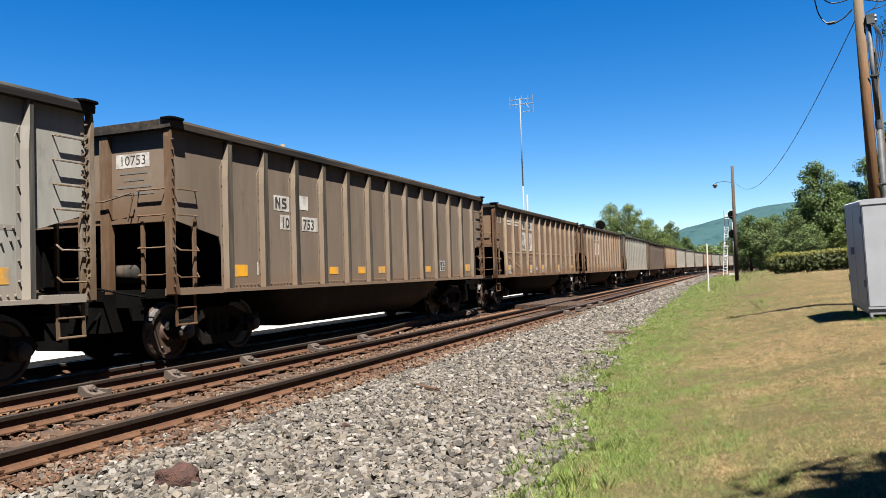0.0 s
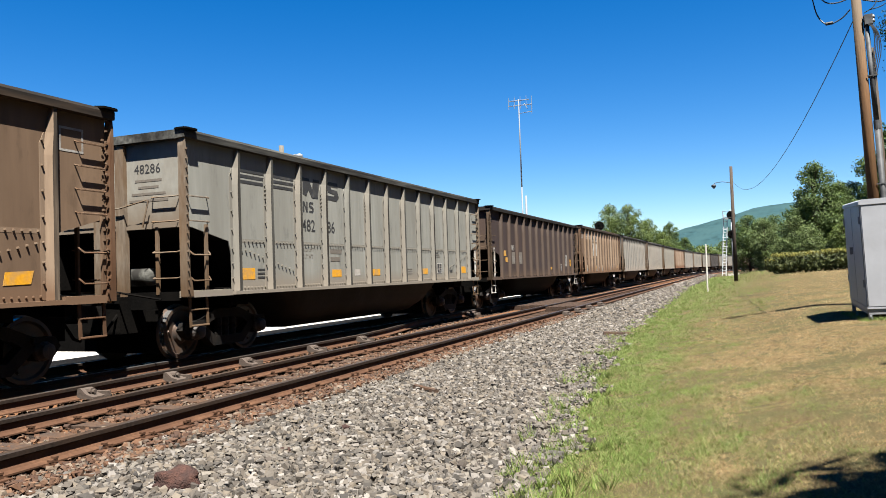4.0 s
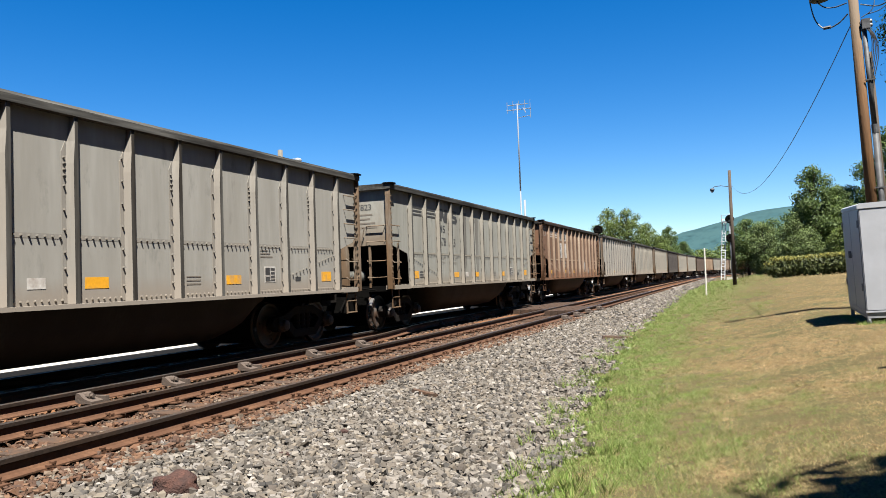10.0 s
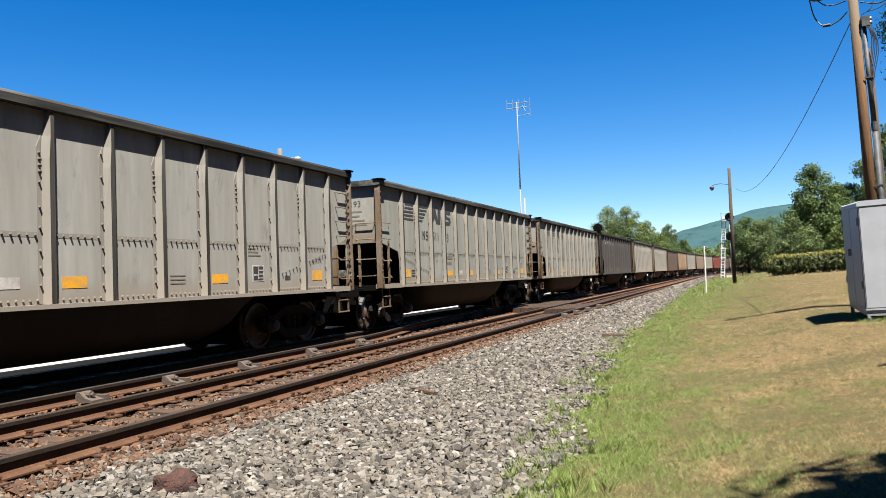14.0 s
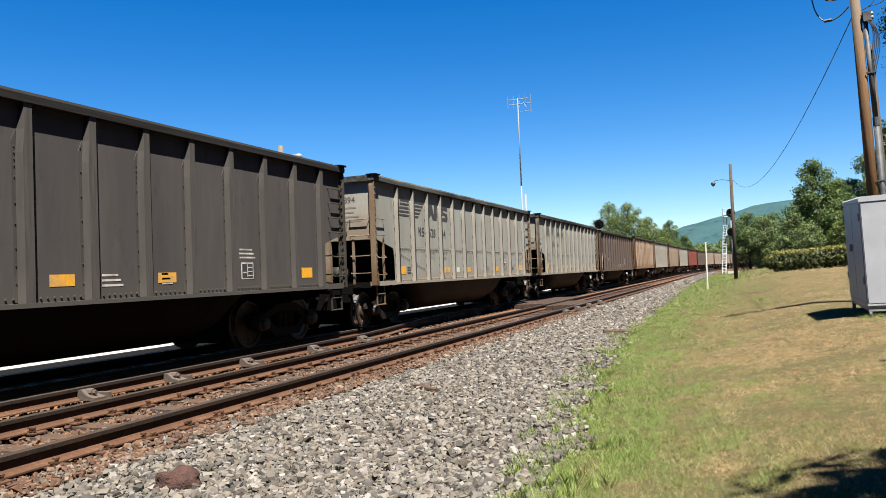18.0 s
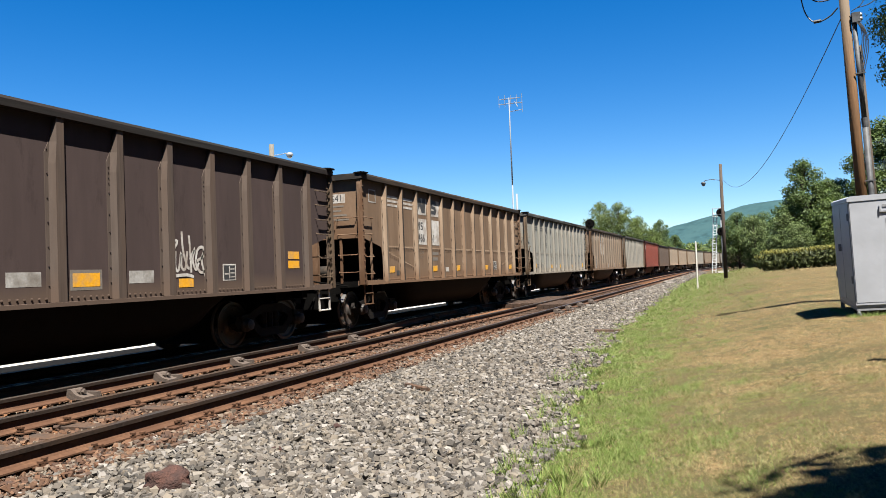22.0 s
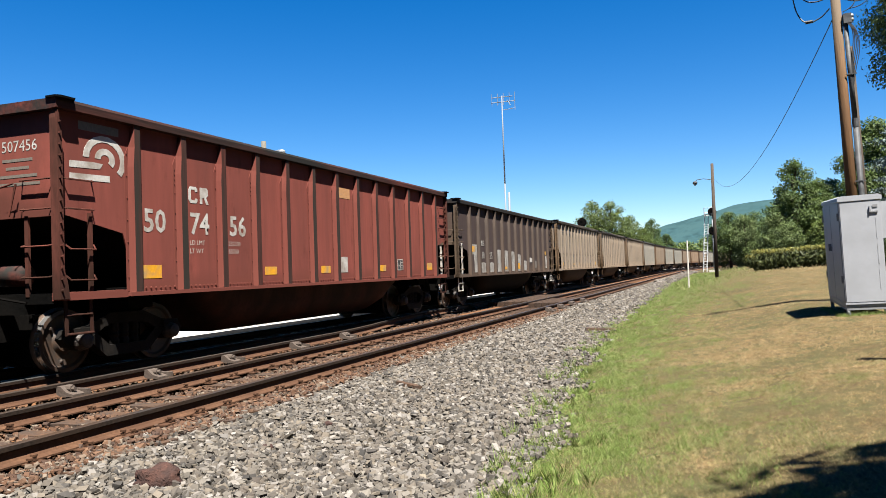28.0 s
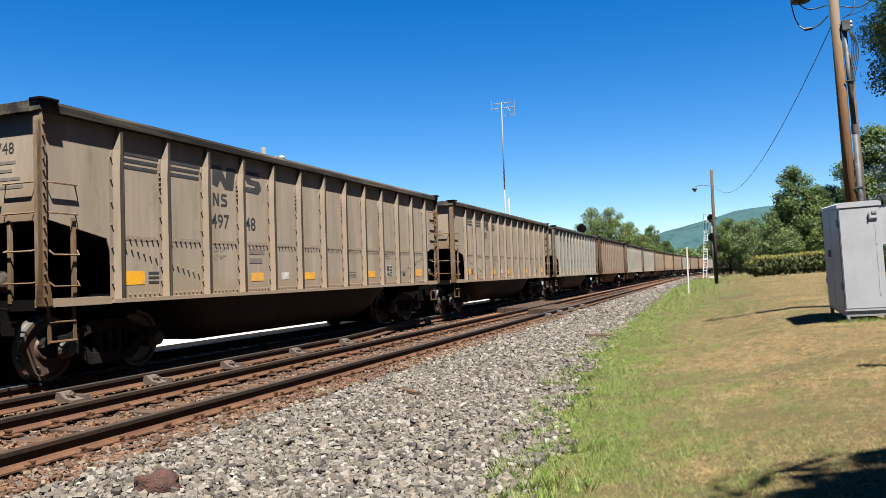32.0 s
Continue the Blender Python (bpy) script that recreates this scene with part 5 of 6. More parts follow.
# ---- plants ----
def leaves(name, blobs, n, size, material, parent, seed, label="", flat=0.0, shell=0.55):
    """A crown of n small leaf clumps spread through ellipsoid clouds: (x, y, z, rx, ry, rz)."""
    rs = np.random.RandomState(seed)
    blobs = np.array(blobs, float)
    vol = blobs[:, 3] * blobs[:, 4] * blobs[:, 5]
    which = rs.choice(len(blobs), n, p=vol ** 0.75 / (vol ** 0.75).sum())
    d = rs.normal(size=(n, 3))
    d /= np.linalg.norm(d, axis=1)[:, None]
    r = shell + (1 - shell) * rs.uniform(0, 1, n) ** 0.7
    r *= rs.uniform(0.82, 1.12, n)
    c = blobs[which, :3] + d * r[:, None] * blobs[which, 3:]
    # each leaf faces outwards and up, more or less
    face = d + np.array((0, 0, 0.35)) + rs.normal(size=(n, 3)) * 0.55
    face /= np.linalg.norm(face, axis=1)[:, None]
    u = rs.normal(size=(n, 3))
    u[:, 2] *= 1 - flat
    u -= face * (u * face).sum(1)[:, None]
    u /= np.linalg.norm(u, axis=1)[:, None] + 1e-6
    w = np.cross(face, u)
    s = size * rs.uniform(0.6, 1.4, n)[:, None]
    lift = np.cross(u, w) * s * 0.25
    V = np.stack([c - u * s, c - w * s * 0.45 + lift, c + u * s, c + w * s * 0.45 + lift], 1).reshape(-1, 3)
    me = bpy.data.meshes.new(name)
    me.vertices.add(len(V))
    me.vertices.foreach_set("co", V.astype(np.float32).ravel())
    k = np.arange(n, dtype=np.int32)[:, None] * 4
    F = np.concatenate([np.concatenate([k, k + 1, k + 2], 1), np.concatenate([k, k + 2, k + 3], 1)], 0)
    me.loops.add(len(F) * 3)
    me.loops.foreach_set("vertex_index", F.ravel())
    me.polygons.add(len(F))
    me.polygons.foreach_set("loop_start", np.arange(0, len(F) * 3, 3, dtype=np.int32))
    me.update(calc_edges=True)
    me.materials.append(material)
    o = new(name, me)
    o.parent = parent
    return tagged(o, label) if label else o


M_BARK = mat("rough_bark", (0.061, 0.0457, 0.0335), 0.95, 0.35, 6, 30, 0.6, second=(0.0366, 0.0274, 0.0214), amount=0.5, streak=0.3, sheen=0.1)
M_LEAF = island_mat("mid_green_leaves", [(0.0387, 0.0645, 0.0163), (0.0688, 0.1015, 0.0232), (0.0456, 0.0757, 0.0206), (0.0894, 0.1247, 0.0284)], 0.6, 3, 0.05, 0.4)
M_LEAFL = island_mat("light_green_leaves", [(0.0619, 0.0929, 0.0181), (0.0903, 0.1256, 0.0232), (0.0516, 0.0774, 0.0172), (0.1118, 0.1333, 0.0292)], 0.6, 3, 0.05, 0.3)
M_LEAFD = island_mat("dark_green_leaves", [(0.0430, 0.0636, 0.0181), (0.0688, 0.0972, 0.0241), (0.0473, 0.0722, 0.0215), (0.0903, 0.1187, 0.0292)], 0.6, 3, 0.05, 0.2)
M_NEEDLE = island_mat("blue_green_needles", [(0.0682, 0.0997, 0.0918), (0.0997, 0.1337, 0.1285), (0.0472, 0.0734, 0.0630), (0.1311, 0.1679, 0.1626)], 0.65, 3, 0.05, 0.1)
M_HEDGE = island_mat("hedge_leaves", [(0.0304, 0.0404, 0.0100), (0.0504, 0.0604, 0.0126), (0.0252, 0.0352, 0.0100), (0.0703, 0.0755, 0.0152)], 0.6, 3, 0.05, 0.2)
M_HEDGET = island_mat("yellow_hedge_tips", [(0.1364, 0.1259, 0.0210), (0.1679, 0.1469, 0.0262), (0.1049, 0.1049, 0.0210), (0.0839, 0.0892, 0.0210)], 0.6, 3, 0.05, 0.25)


def tree(x, y, h, w, material, seed, n=2600, label="", base=0.12, size=None, kind="tree"):
    rng = random.Random(seed)
    z = ground_z(x, y)
    top = tagged(new(kind), label, "tree")
    top.location = (x, y, z)
    bm = bmesh.new()
    tr = 0.022 * h + 0.04
    lean = (rng.uniform(-0.3, 0.3), rng.uniform(-0.3, 0.3))
    tube(bm, [(0, 0, -0.05), (lean[0] * 0.2, lean[1] * 0.2, h * 0.3), (lean[0] * 0.6, lean[1] * 0.6, h * 0.6), (lean[0], lean[1], h * 0.88)], tr, 8, tr * 0.25)
    blobs = []
    k = 24
    for i in range(k):
        f = base + (0.93 - base) * (i + 0.5) / k
        a = i * 2.4 + rng.uniform(-0.5, 0.5)
        prof = math.sin(math.pi * min(1, (f - base) / (1 - base) * 0.78 + 0.2)) ** 0.8
        r = w * 0.5 * prof * rng.uniform(0.45, 0.75)
        cx, cy, cz = lean[0] * f + r * math.cos(a), lean[1] * f + r * math.sin(a), h * f
        b = w * rng.uniform(0.12, 0.23) * (0.6 + 0.5 * prof)
        blobs.append((cx, cy, cz, b, b, b * rng.uniform(0.6, 0.85)))
        tube(bm, [(lean[0] * f * 0.8, lean[1] * f * 0.8, h * max(0.08, f - 0.16)), (cx * 0.6, cy * 0.6, cz - 0.3), (cx, cy, cz)], tr * 0.4, 5, tr * 0.08)
    blobs.append((lean[0], lean[1], h * 0.92, w * 0.16, w * 0.16, h * 0.08))
    mid = 0.5 * (1 + base)
    blobs.append((lean[0] * 0.5, lean[1] * 0.5, h * mid * 0.97, w * 0.34, w * 0.34, h * (1 - base) * 0.42))
    part("trunk", bm, M_BARK, top, smooth=True)
    leaves("crown", blobs, int(n * (2.2 if size else 3.2)), (size or 0.013 * h + 0.08) * 0.6, material, top, seed, shell=0.35)
    return top


def conifer(x, y, h, w, seed, label, n=16000):
    rng = random.Random(seed)
    top = tagged(new("spruce_tree"), label, "tree")
    top.location = (x, y, ground_z(x, y))
    bm = bmesh.new()
    tube(bm, [(0, 0, -0.05), (0, 0, h * 0.97)], 0.16, 8, 0.02)
    blobs = []
    for i in range(26):
        f = 0.06 + 0.9 * i / 26
        r = min(w * 0.5 * (1 - f) ** 0.8, w * 0.34)
        for j in range(6):
            a = j * math.tau / 6 + i * 0.55 + rng.uniform(-0.2, 0.2)
            L = r * rng.uniform(0.65, 1.12)
            e = (L * math.cos(a), L * math.sin(a), h * f - 0.12 * L + rng.uniform(-0.3, 0.3))
            tube(bm, [(0, 0, h * f + 0.1), e], 0.03, 4, 0.008)
            blobs.append((e[0] * 0.62, e[1] * 0.62, e[2] + 0.06, max(0.12, abs(e[0]) * 0.5), max(0.12, abs(e[1]) * 0.5), 0.3))
    part("trunk", bm, M_BARK, top)
    leaves("crown", blobs, n, 0.12, M_NEEDLE, top, seed, shell=0.45, flat=0.2)
    return top


# far woods behind the train
for i, (x, y, h, w, m) in enumerate(((-22, 140, 13.4, 8, M_LEAFL), (-18.3, 139, 13.2, 7.5, M_LEAFL), (-15.3, 141, 10.4, 6.5, M_LEAFL), (-13.2, 146, 8.2, 5, M_LEAFL), (-14.4, 176, 11.6, 6, M_LEAF), (-11.6, 180, 8.2, 5, M_LEAF))):
    tree(x, y, h, w, m, 40 + i, 3400, "broad leafy green tree behind the railway")
for i, (x, y, h, w, m) in enumerate(((-10, 235, 7.5, 11, M_LEAFL), (-4, 262, 9.5, 12, M_LEAFL), (3, 285, 11, 13, M_LEAF), (12, 290, 11, 13, M_LEAF), (22, 300, 13, 14, M_LEAF), (34, 300, 14, 14, M_LEAF), (48, 300, 14, 16, M_LEAF), (-20, 260, 7, 12, M_LEAF), (62, 300, 14, 16, M_LEAF))):
    tree(x, y, h, w, m, 60 + i, 1500, "leafy green tree at the far bend", size=0.55)
# trees behind the hedge
for i, (x, y, h, w, m) in enumerate(((1.2, 118, 8.2, 7.0, M_LEAF), (4.6, 116, 7.6, 6.5, M_LEAF), (3.0, 104, 6.5, 5, M_LEAFD), (7.3, 86, 11.0, 6.6, M_LEAF), (5.0, 84, 5.5, 4.2, M_LEAFD), (9.6, 88, 9.0, 5.5, M_LEAF), (8.6, 78, 4.2, 3.4, M_LEAFL), (12, 96, 9.6, 6.5, M_LEAFD), (14.5, 90, 9, 6, M_LEAFD), (6.5, 80, 4, 4, M_LEAFD), (10.8, 82, 4.5, 4, M_LEAFD))):
    tree(x, y, h, w, m, 80 + i, 5200 if h > 8 else 3200, "dense green garden tree behind the hedge", base=0.04)


def hedge():
    top = tagged(new("hedge"), "clipped green hedge with yellow tips on the lawn", "hedge")
    top.location, top.scale = (0, 0, 0.45), (1, 1, 1.5)
    blobs, tips = [], []
    rng = random.Random(5)
    for i in range(20):
        x = 2.2 + i * 0.42
        y = 66.5 - i * 0.1
        z = 0.05 + 0.012 * i
        k = 1.0 if 0 < i else 0.75
        for dy in (-0.6, 0.1, 0.8):
            blobs.append((x, y + dy, z + 0.45, 0.5, 0.55, 0.52 * k))
            tips.append((x, y + dy, z + 0.88 * k + rng.uniform(-0.03, 0.03), 0.45, 0.5, 0.14))
    bm = bmesh.new()
    for i in range(18):
        tube(bm, [(2.4 + i * 0.45, 66.4 - i * 0.1, -0.1), (2.4 + i * 0.45 + rng.uniform(-0.1, 0.1), 66.4 - i * 0.1, 0.7)], 0.03, 5, 0.01)
    part("stems", bm, M_BARK, top)
    leaves("foliage", blobs, 12000, 0.1, M_HEDGE, top, 7, shell=0.5)
    leaves("new_growth", tips, 5000, 0.075, M_HEDGET, top, 8, "yellow new growth", shell=0.3)


hedge()
conifer(15.0, 62, 17.5, 15.3, 21, "bluish spruce tree with drooping needle branches", 60000)
tree(13.4, 78, 13.0, 8, M_LEAF, 31, 7000, "leafy green garden tree beside the spruce", base=0.05)
tree(9.6, 50.5, 2.4, 3.0, M_LEAFD, 33, 2500, "low dark garden shrub by the spruce", base=0.02, size=0.1)
tree(11.6, 49.5, 2.2, 3.0, island_mat("brownish_shrub_leaves", [(0.0427, 0.0335, 0.0214), (0.061, 0.0457, 0.0305), (0.0305, 0.0305, 0.0183)], 0.8, 3, 0.05, 0.1), 34, 2500, "low brownish shrub by the spruce", base=0.02, size=0.1)
tree(21, 86.5, 34, 16.5, M_LEAFD, 35, 26000, "large dark maple tree rising over the garden", base=0.56, size=0.3)
# trees out of view, added to cut the sky's fill light on the train
for i, (x, y, h, w) in enumerate(((19, 33, 17, 12), (18, 22, 18, 13), (19, 11, 19, 13), (18.5, 0, 18, 13), (19, -11, 19, 13), (17.5, -22, 19, 13), (9, -27, 18, 13), (-2, -29, 18, 12))):
    tree(x, y, h, w, M_LEAFD, 140 + i, 2600, "unseen leafy tree added to block low sky light", base=0.06, size=0.95)
tree(5.4, 0.05, 9.5, 6.8, M_LEAFD, 36, 13000, "large leafy tree behind the viewpoint that shades the lawn", base=0.45, size=0.2)


# ---- grass blades ----
def blades(name, x, y, z, h, w, material, seed, label, lean=0.5):
    rs = np.random.RandomState(seed)
    n = len(x)
    a, b = rs.uniform(0, math.tau, n), rs.uniform(0, math.tau, n)
    base = np.stack([x, y, z], -1)
    side = np.stack([np.cos(a), np.sin(a), np.zeros(n)], -1) * w[:, None]
    tip = np.stack([np.cos(b) * h * lean, np.sin(b) * h * lean, h], -1) * rs.uniform(0.5, 1.2, n)[:, None]
    V = np.stack([base - side, base + side, base + tip * 0.55 + side * 0.8, base + tip], 1).reshape(-1, 3)
    k = np.arange(n, dtype=np.int32)[:, None] * 4
    F = np.concatenate([np.concatenate([k, k + 1, k + 2], 1), np.concatenate([k, k + 2, k + 3], 1)], 0)
    me = bpy.data.meshes.new(name)
    me.vertices.add(len(V))
    me.vertices.foreach_set("co", V.astype(np.float32).ravel())
    me.loops.add(len(F) * 3)
    me.loops.foreach_set("vertex_index", F.ravel())
    me.polygons.add(len(F))
    me.polygons.foreach_set("loop_start", np.arange(0, len(F) * 3, 3, dtype=np.int32))
    me.update(calc_edges=True)
    me.materials.append(material)
    return tagged(new(name, me), label, "grass", kind="stuff")


M_BLADE = island_mat("fresh_grass", [(0.0903, 0.1419, 0.0258), (0.1376, 0.1935, 0.0387), (0.0774, 0.1247, 0.0232), (0.1720, 0.2021, 0.0602), (0.2150, 0.1935, 0.0860)], 0.6, 3, 0.0, 0.35)
M_OLIVE = island_mat("half_dry_grass", [(0.1446, 0.1335, 0.0473), (0.1891, 0.1612, 0.0640), (0.1057, 0.1057, 0.0361), (0.2335, 0.1891, 0.0918), (0.1279, 0.0918, 0.0445)], 0.7, 3, 0.0, 0.25)
M_STRAW = island_mat("dry_grass", [(0.2844, 0.1905, 0.0912), (0.1623, 0.1043, 0.0493), (0.4100, 0.2960, 0.1707), (0.1304, 0.1171, 0.0406), (0.2479, 0.1602, 0.0749), (0.0680, 0.0434, 0.0219)], 0.8, 3, 0.0, 0.2)


def lawn(y0, y1, n, h, w, seed):
    rs = np.random.RandomState(seed)
    y = rs.uniform(y0, y1, n)
    e = np.array([grass_edge(q) for q in y])
    x = e + rs.uniform(-0.1, 1, n) * (np.maximum(0.235 * y + 0.5, 1.2) - e)
    # clumps with bare soil between, wide patches of straw, and fresh growth towards the stones
    fine = np.array([noise.noise(Vector((a * 11, b * 9, 5.0))) + 0.7 * noise.noise(Vector((a * 3.1, b * 2.3, 2.0))) for a, b in zip(x, y)])
    ragged = np.array([noise.noise(Vector((a * 2.2, b * 1.5, 9.0))) for a, b in zip(x, y)])
    keep = (fine > rs.uniform(-0.75, 0.25, n)) & (x > e - 0.1 - 0.7 * ragged)
    x, y, e, fine = x[keep], y[keep], e[keep], fine[keep]
    k = len(x)
    patchy = np.array([noise.noise(Vector((a * 0.75, b * 0.3, 3.0))) + 0.8 * noise.noise(Vector((a * 3.2, b * 2.0, 8.0))) for a, b in zip(x, y)])
    dry = (x - e) / (1.4 + 0.055 * y) - patchy * 0.85 - 0.3 * np.clip((y - 14) / 20, 0, 1) + rs.normal(0, 0.2, k)
    z = heights(x, y) - 0.005
    H = h * rs.uniform(0.5, 1.3, k) * (1 + 0.5 * np.clip(fine, 0, 1))
    for m, sel, nm, lab, f, lean in ((M_BLADE, dry < 0.55, "fresh_grass", "fresh green grass along the ballast edge", 1.3, 0.8),
                                     (M_OLIVE, (dry >= 0.55) & (dry < 1.0), "half_dry_grass", "half-dry olive lawn grass in patches", 1.0, 1.1),
                                     (M_STRAW, dry >= 1.0, "dry_grass", "short sun-dried straw-coloured lawn grass", 0.8, 1.5)):
        blades(nm, x[sel], y[sel], z[sel], H[sel] * f, w * rs.uniform(0.7, 1.4, sel.sum()), m, seed + 1, lab, lean)


lawn(-8, 3.4, 8000, 0.04, 0.006, 10)
lawn(3.4, 8, 300000, 0.019, 0.0017, 11)
lawn(8, 15, 250000, 0.021, 0.0027, 12)
lawn(15, 30, 130000, 0.026, 0.005, 19)
lawn(30, 55, 70000, 0.03, 0.01, 13)
lawn(55, 110, 45000, 0.045, 0.022, 14)


def verge(y0, y1, n, w, h, seed):
    """The strip of fresh grass along the stones."""
    rs = np.random.RandomState(seed)
    y = rs.uniform(y0, y1, n)
    e = np.array([grass_edge(q) for q in y])
    spread = 0.7 + 0.02 * y
    x = e - 0.15 + np.abs(rs.normal(0, 1, n)) * spread * 0.8
    clump = np.array([noise.noise(Vector((a * 2.6, b * 1.7, 7.0))) + 0.6 * noise.noise(Vector((a * 8, b * 6, 1.0))) for a, b in zip(x, y)])
    keep = clump > rs.uniform(-0.12, 0.4, n)
    x, y = x[keep], y[keep]
    H = h * rs.uniform(0.5, 1.3, len(x)) * (1 + 1.6 * np.clip(clump[keep], 0, 1))
    blades("fresh_grass", x, y, heights(x, y) - 0.004, H, np.full(len(x), w), M_BLADE, seed, "fresh green grass along the ballast edge", 0.7)


verge(3.4, 9, 50000, 0.0021, 0.03, 15)
verge(9, 20, 50000, 0.0034, 0.034, 16)
verge(20, 45, 40000, 0.007, 0.045, 17)
verge(45, 105, 20000, 0.018, 0.08, 18)


def tuft(x, y, r, h, n, seed, where="growing in the ballast"):
    rs = np.random.RandomState(seed)
    a, d = rs.uniform(0, math.tau, n), r * rs.uniform(0, 1, n) ** 0.7
    px, py = x + d * np.cos(a), y + d * np.sin(a)
    tagged(blades("grass_tuft", px, py, heights(px, py) - 0.005, h * rs.uniform(0.5, 1.2, n), np.full(n, 0.0035), M_BLADE, seed, "bright green grass tuft " + where, 0.6), category="grass tuft")


rng_ = random.Random(9)
for i in range(90):
    y = 4.3 + 15 * rng_.random() ** 1.3
    tuft(grass_edge(y) + rng_.uniform(-0.22, 0.3), y, rng_.uniform(0.05, 0.2), rng_.uniform(0.05, 0.11), rng_.randrange(60, 170), 200 + i)
for i, (x, y) in enumerate(((-1.86, 6.75), (-1.62, 5.6), (-1.9, 7.6), (-2.1, 8.6), (-2.35, 10.4), (-2.2, 11.6))):
    tuft(x, y, 0.09, 0.14, 70, 300 + i)

for i in range(34):
    u = rng_.random()
    tuft(*((1.72 + 0.95 * u, 13.58 + rng_.uniform(-0.12, 0.05)) if i < 20 else (1.76 + rng_.uniform(-0.06, 0.03), 13.7 + 1.9 * u)), 0.08, rng_.uniform(0.03, 0.07), 40, 400 + i, "round the foot of the cabinet")

# ---- lawn furniture ----
M_CAB = mat("grey_painted_cabinet", (0.205, 0.21, 0.226), 0.45, 0.05, 2.5, 20, 0.05, second=(0.17, 0.174, 0.186), amount=0.35, sharp=0.2)
M_CABD = mat("dull_grey_metal", (0.122, 0.122, 0.1281), 0.5, 0.15, 3, 30, 0.1)


def cabinet():
    """A deep grey steel equipment case on short angle legs, its doors facing the track."""
    top = tagged(new("equipment_cabinet"), "grey painted steel equipment cabinet on short legs in the lawn", "cabinet")
    w, d, h = 0.59, 1.95, 1.62
    part("body", boxes((0, w, 0, d, 0.115, 0.22 + h)), M_CAB, top, bevel=0.008)
    lid = bmesh.new()
    prism(lid, [(-0.02, 1.8), (w + 0.02, 1.8), (w + 0.02, 1.86), (w - 0.03, 1.885), (0.03, 1.885), (-0.02, 1.86)], "y", -0.02, d + 0.02)
    part("roof", lid, M_CAB, top, bevel=0.006)
    for y0, y1 in ((0.03, 0.96), (0.99, d - 0.03)):
        dr = part("door", boxes((-0.014, -0.001, y0, y1, 0.2, 1.77)), M_CAB, top, bevel=0.004)
        for z in (0.5, 1.5):
            y = 0.05 if y0 < 0.5 else d - 0.05
            part("hinge", made(lathe, [(z, 0.014), (z + 0.12, 0.014)], "z", 8, (-0.022, y, 0)), M_CABD, dr)
    part("handle", boxes((-0.06, -0.014, 1.08, 1.11, 1.0, 1.12), (-0.04, -0.014, 1.06, 1.16, 1.05, 1.08)), M_CABD, top)
    part("front_panel", boxes((0.012, w - 0.012, -0.01, -0.001, 0.2, 1.78)), M_CAB, top, bevel=0.003)
    part("drip_edge", boxes((-0.01, w + 0.01, -0.016, d + 0.01, 0.16, 0.183)), M_CAB, top)
    for z in (0.55, 0.95, 1.35):
        part("rivet_strip", boxes((w - 0.09, w - 0.075, -0.014, -0.009, z - 0.16, z + 0.16)), M_CAB, top)
    part("hasp", boxes((w - 0.17, w - 0.05, -0.03, -0.01, 1.6, 1.622), (w - 0.17, w - 0.152, -0.04, -0.01, 1.6, 1.7), (w - 0.12, w - 0.05, -0.02, -0.01, 1.68, 1.72)), M_CABD, top)
    part("side_box", boxes((w, w + 0.1, 0.02, 0.4, 1.18, 1.76)), M_CAB, top, bevel=0.006)
    for x in (0.03, w - 0.03):
        for y in (0.03, d - 0.03):
            lg = part("leg", boxes((x - 0.03, x + 0.03, y - 0.012, y + 0.012, -0.2, 0.14)), M_CABD, top)
            part("bolt", made(lathe, [(0, 0.018), (0.02, 0.018)], "y", 6, (x, y - 0.03, 0.05)), M_CAB, lg)
    part("base_rail", boxes((0.005, w - 0.005, 0.005, 0.035, 0.07, 0.13), (0.005, w - 0.005, d - 0.035, d - 0.005, 0.07, 0.13), (0.005, 0.035, 0.04, d - 0.04, 0.07, 0.13), (w - 0.035, w - 0.005, 0.04, d - 0.04, 0.07, 0.13)), M_CABD, top)
    top.matrix_basis = pose(1.83, 13.66, 0.36, 2.0, -1.8, 0)


cabinet()
M_PVC = mat("white_plastic_post", (0.305, 0.2928, 0.2623), 0.5, 0.08, 5, 30, 0.05, second=(0.305, 0.2806, 0.244), amount=0.3)
M_ORANGE = mat("orange_plastic_cap", (0.366, 0.0671, 0.0073), 0.45, 0.1, 5, 30, 0.05)


def marker_post():
    top = tagged(new("marker_post"), "white plastic marker post with an orange cap in the lawn", "marker post")
    part("shaft", made(lathe, [(-0.1, 0.045), (0.92, 0.045)], "z", 18), M_PVC, top, smooth=False)
    part("cap", made(lathe, [(0.915, 0.05), (1.24, 0.05), (1.25, 0.045), (1.262, 0.02)], "z", 18), M_ORANGE, top, "orange plastic cap")
    for z in (0.78, 0.88):
        part("band", made(lathe, [(z, 0.0465), (z + 0.02, 0.0465)], "z", 18), M_ORANGE, top)
    part("sticker", boxes((-0.02, 0.02, -0.049, -0.04, 0.72, 0.76)), M_ORANGE, top)
    top.matrix_basis = pose(1.52, 8.09, 0.32, 0, 6.5, 0)


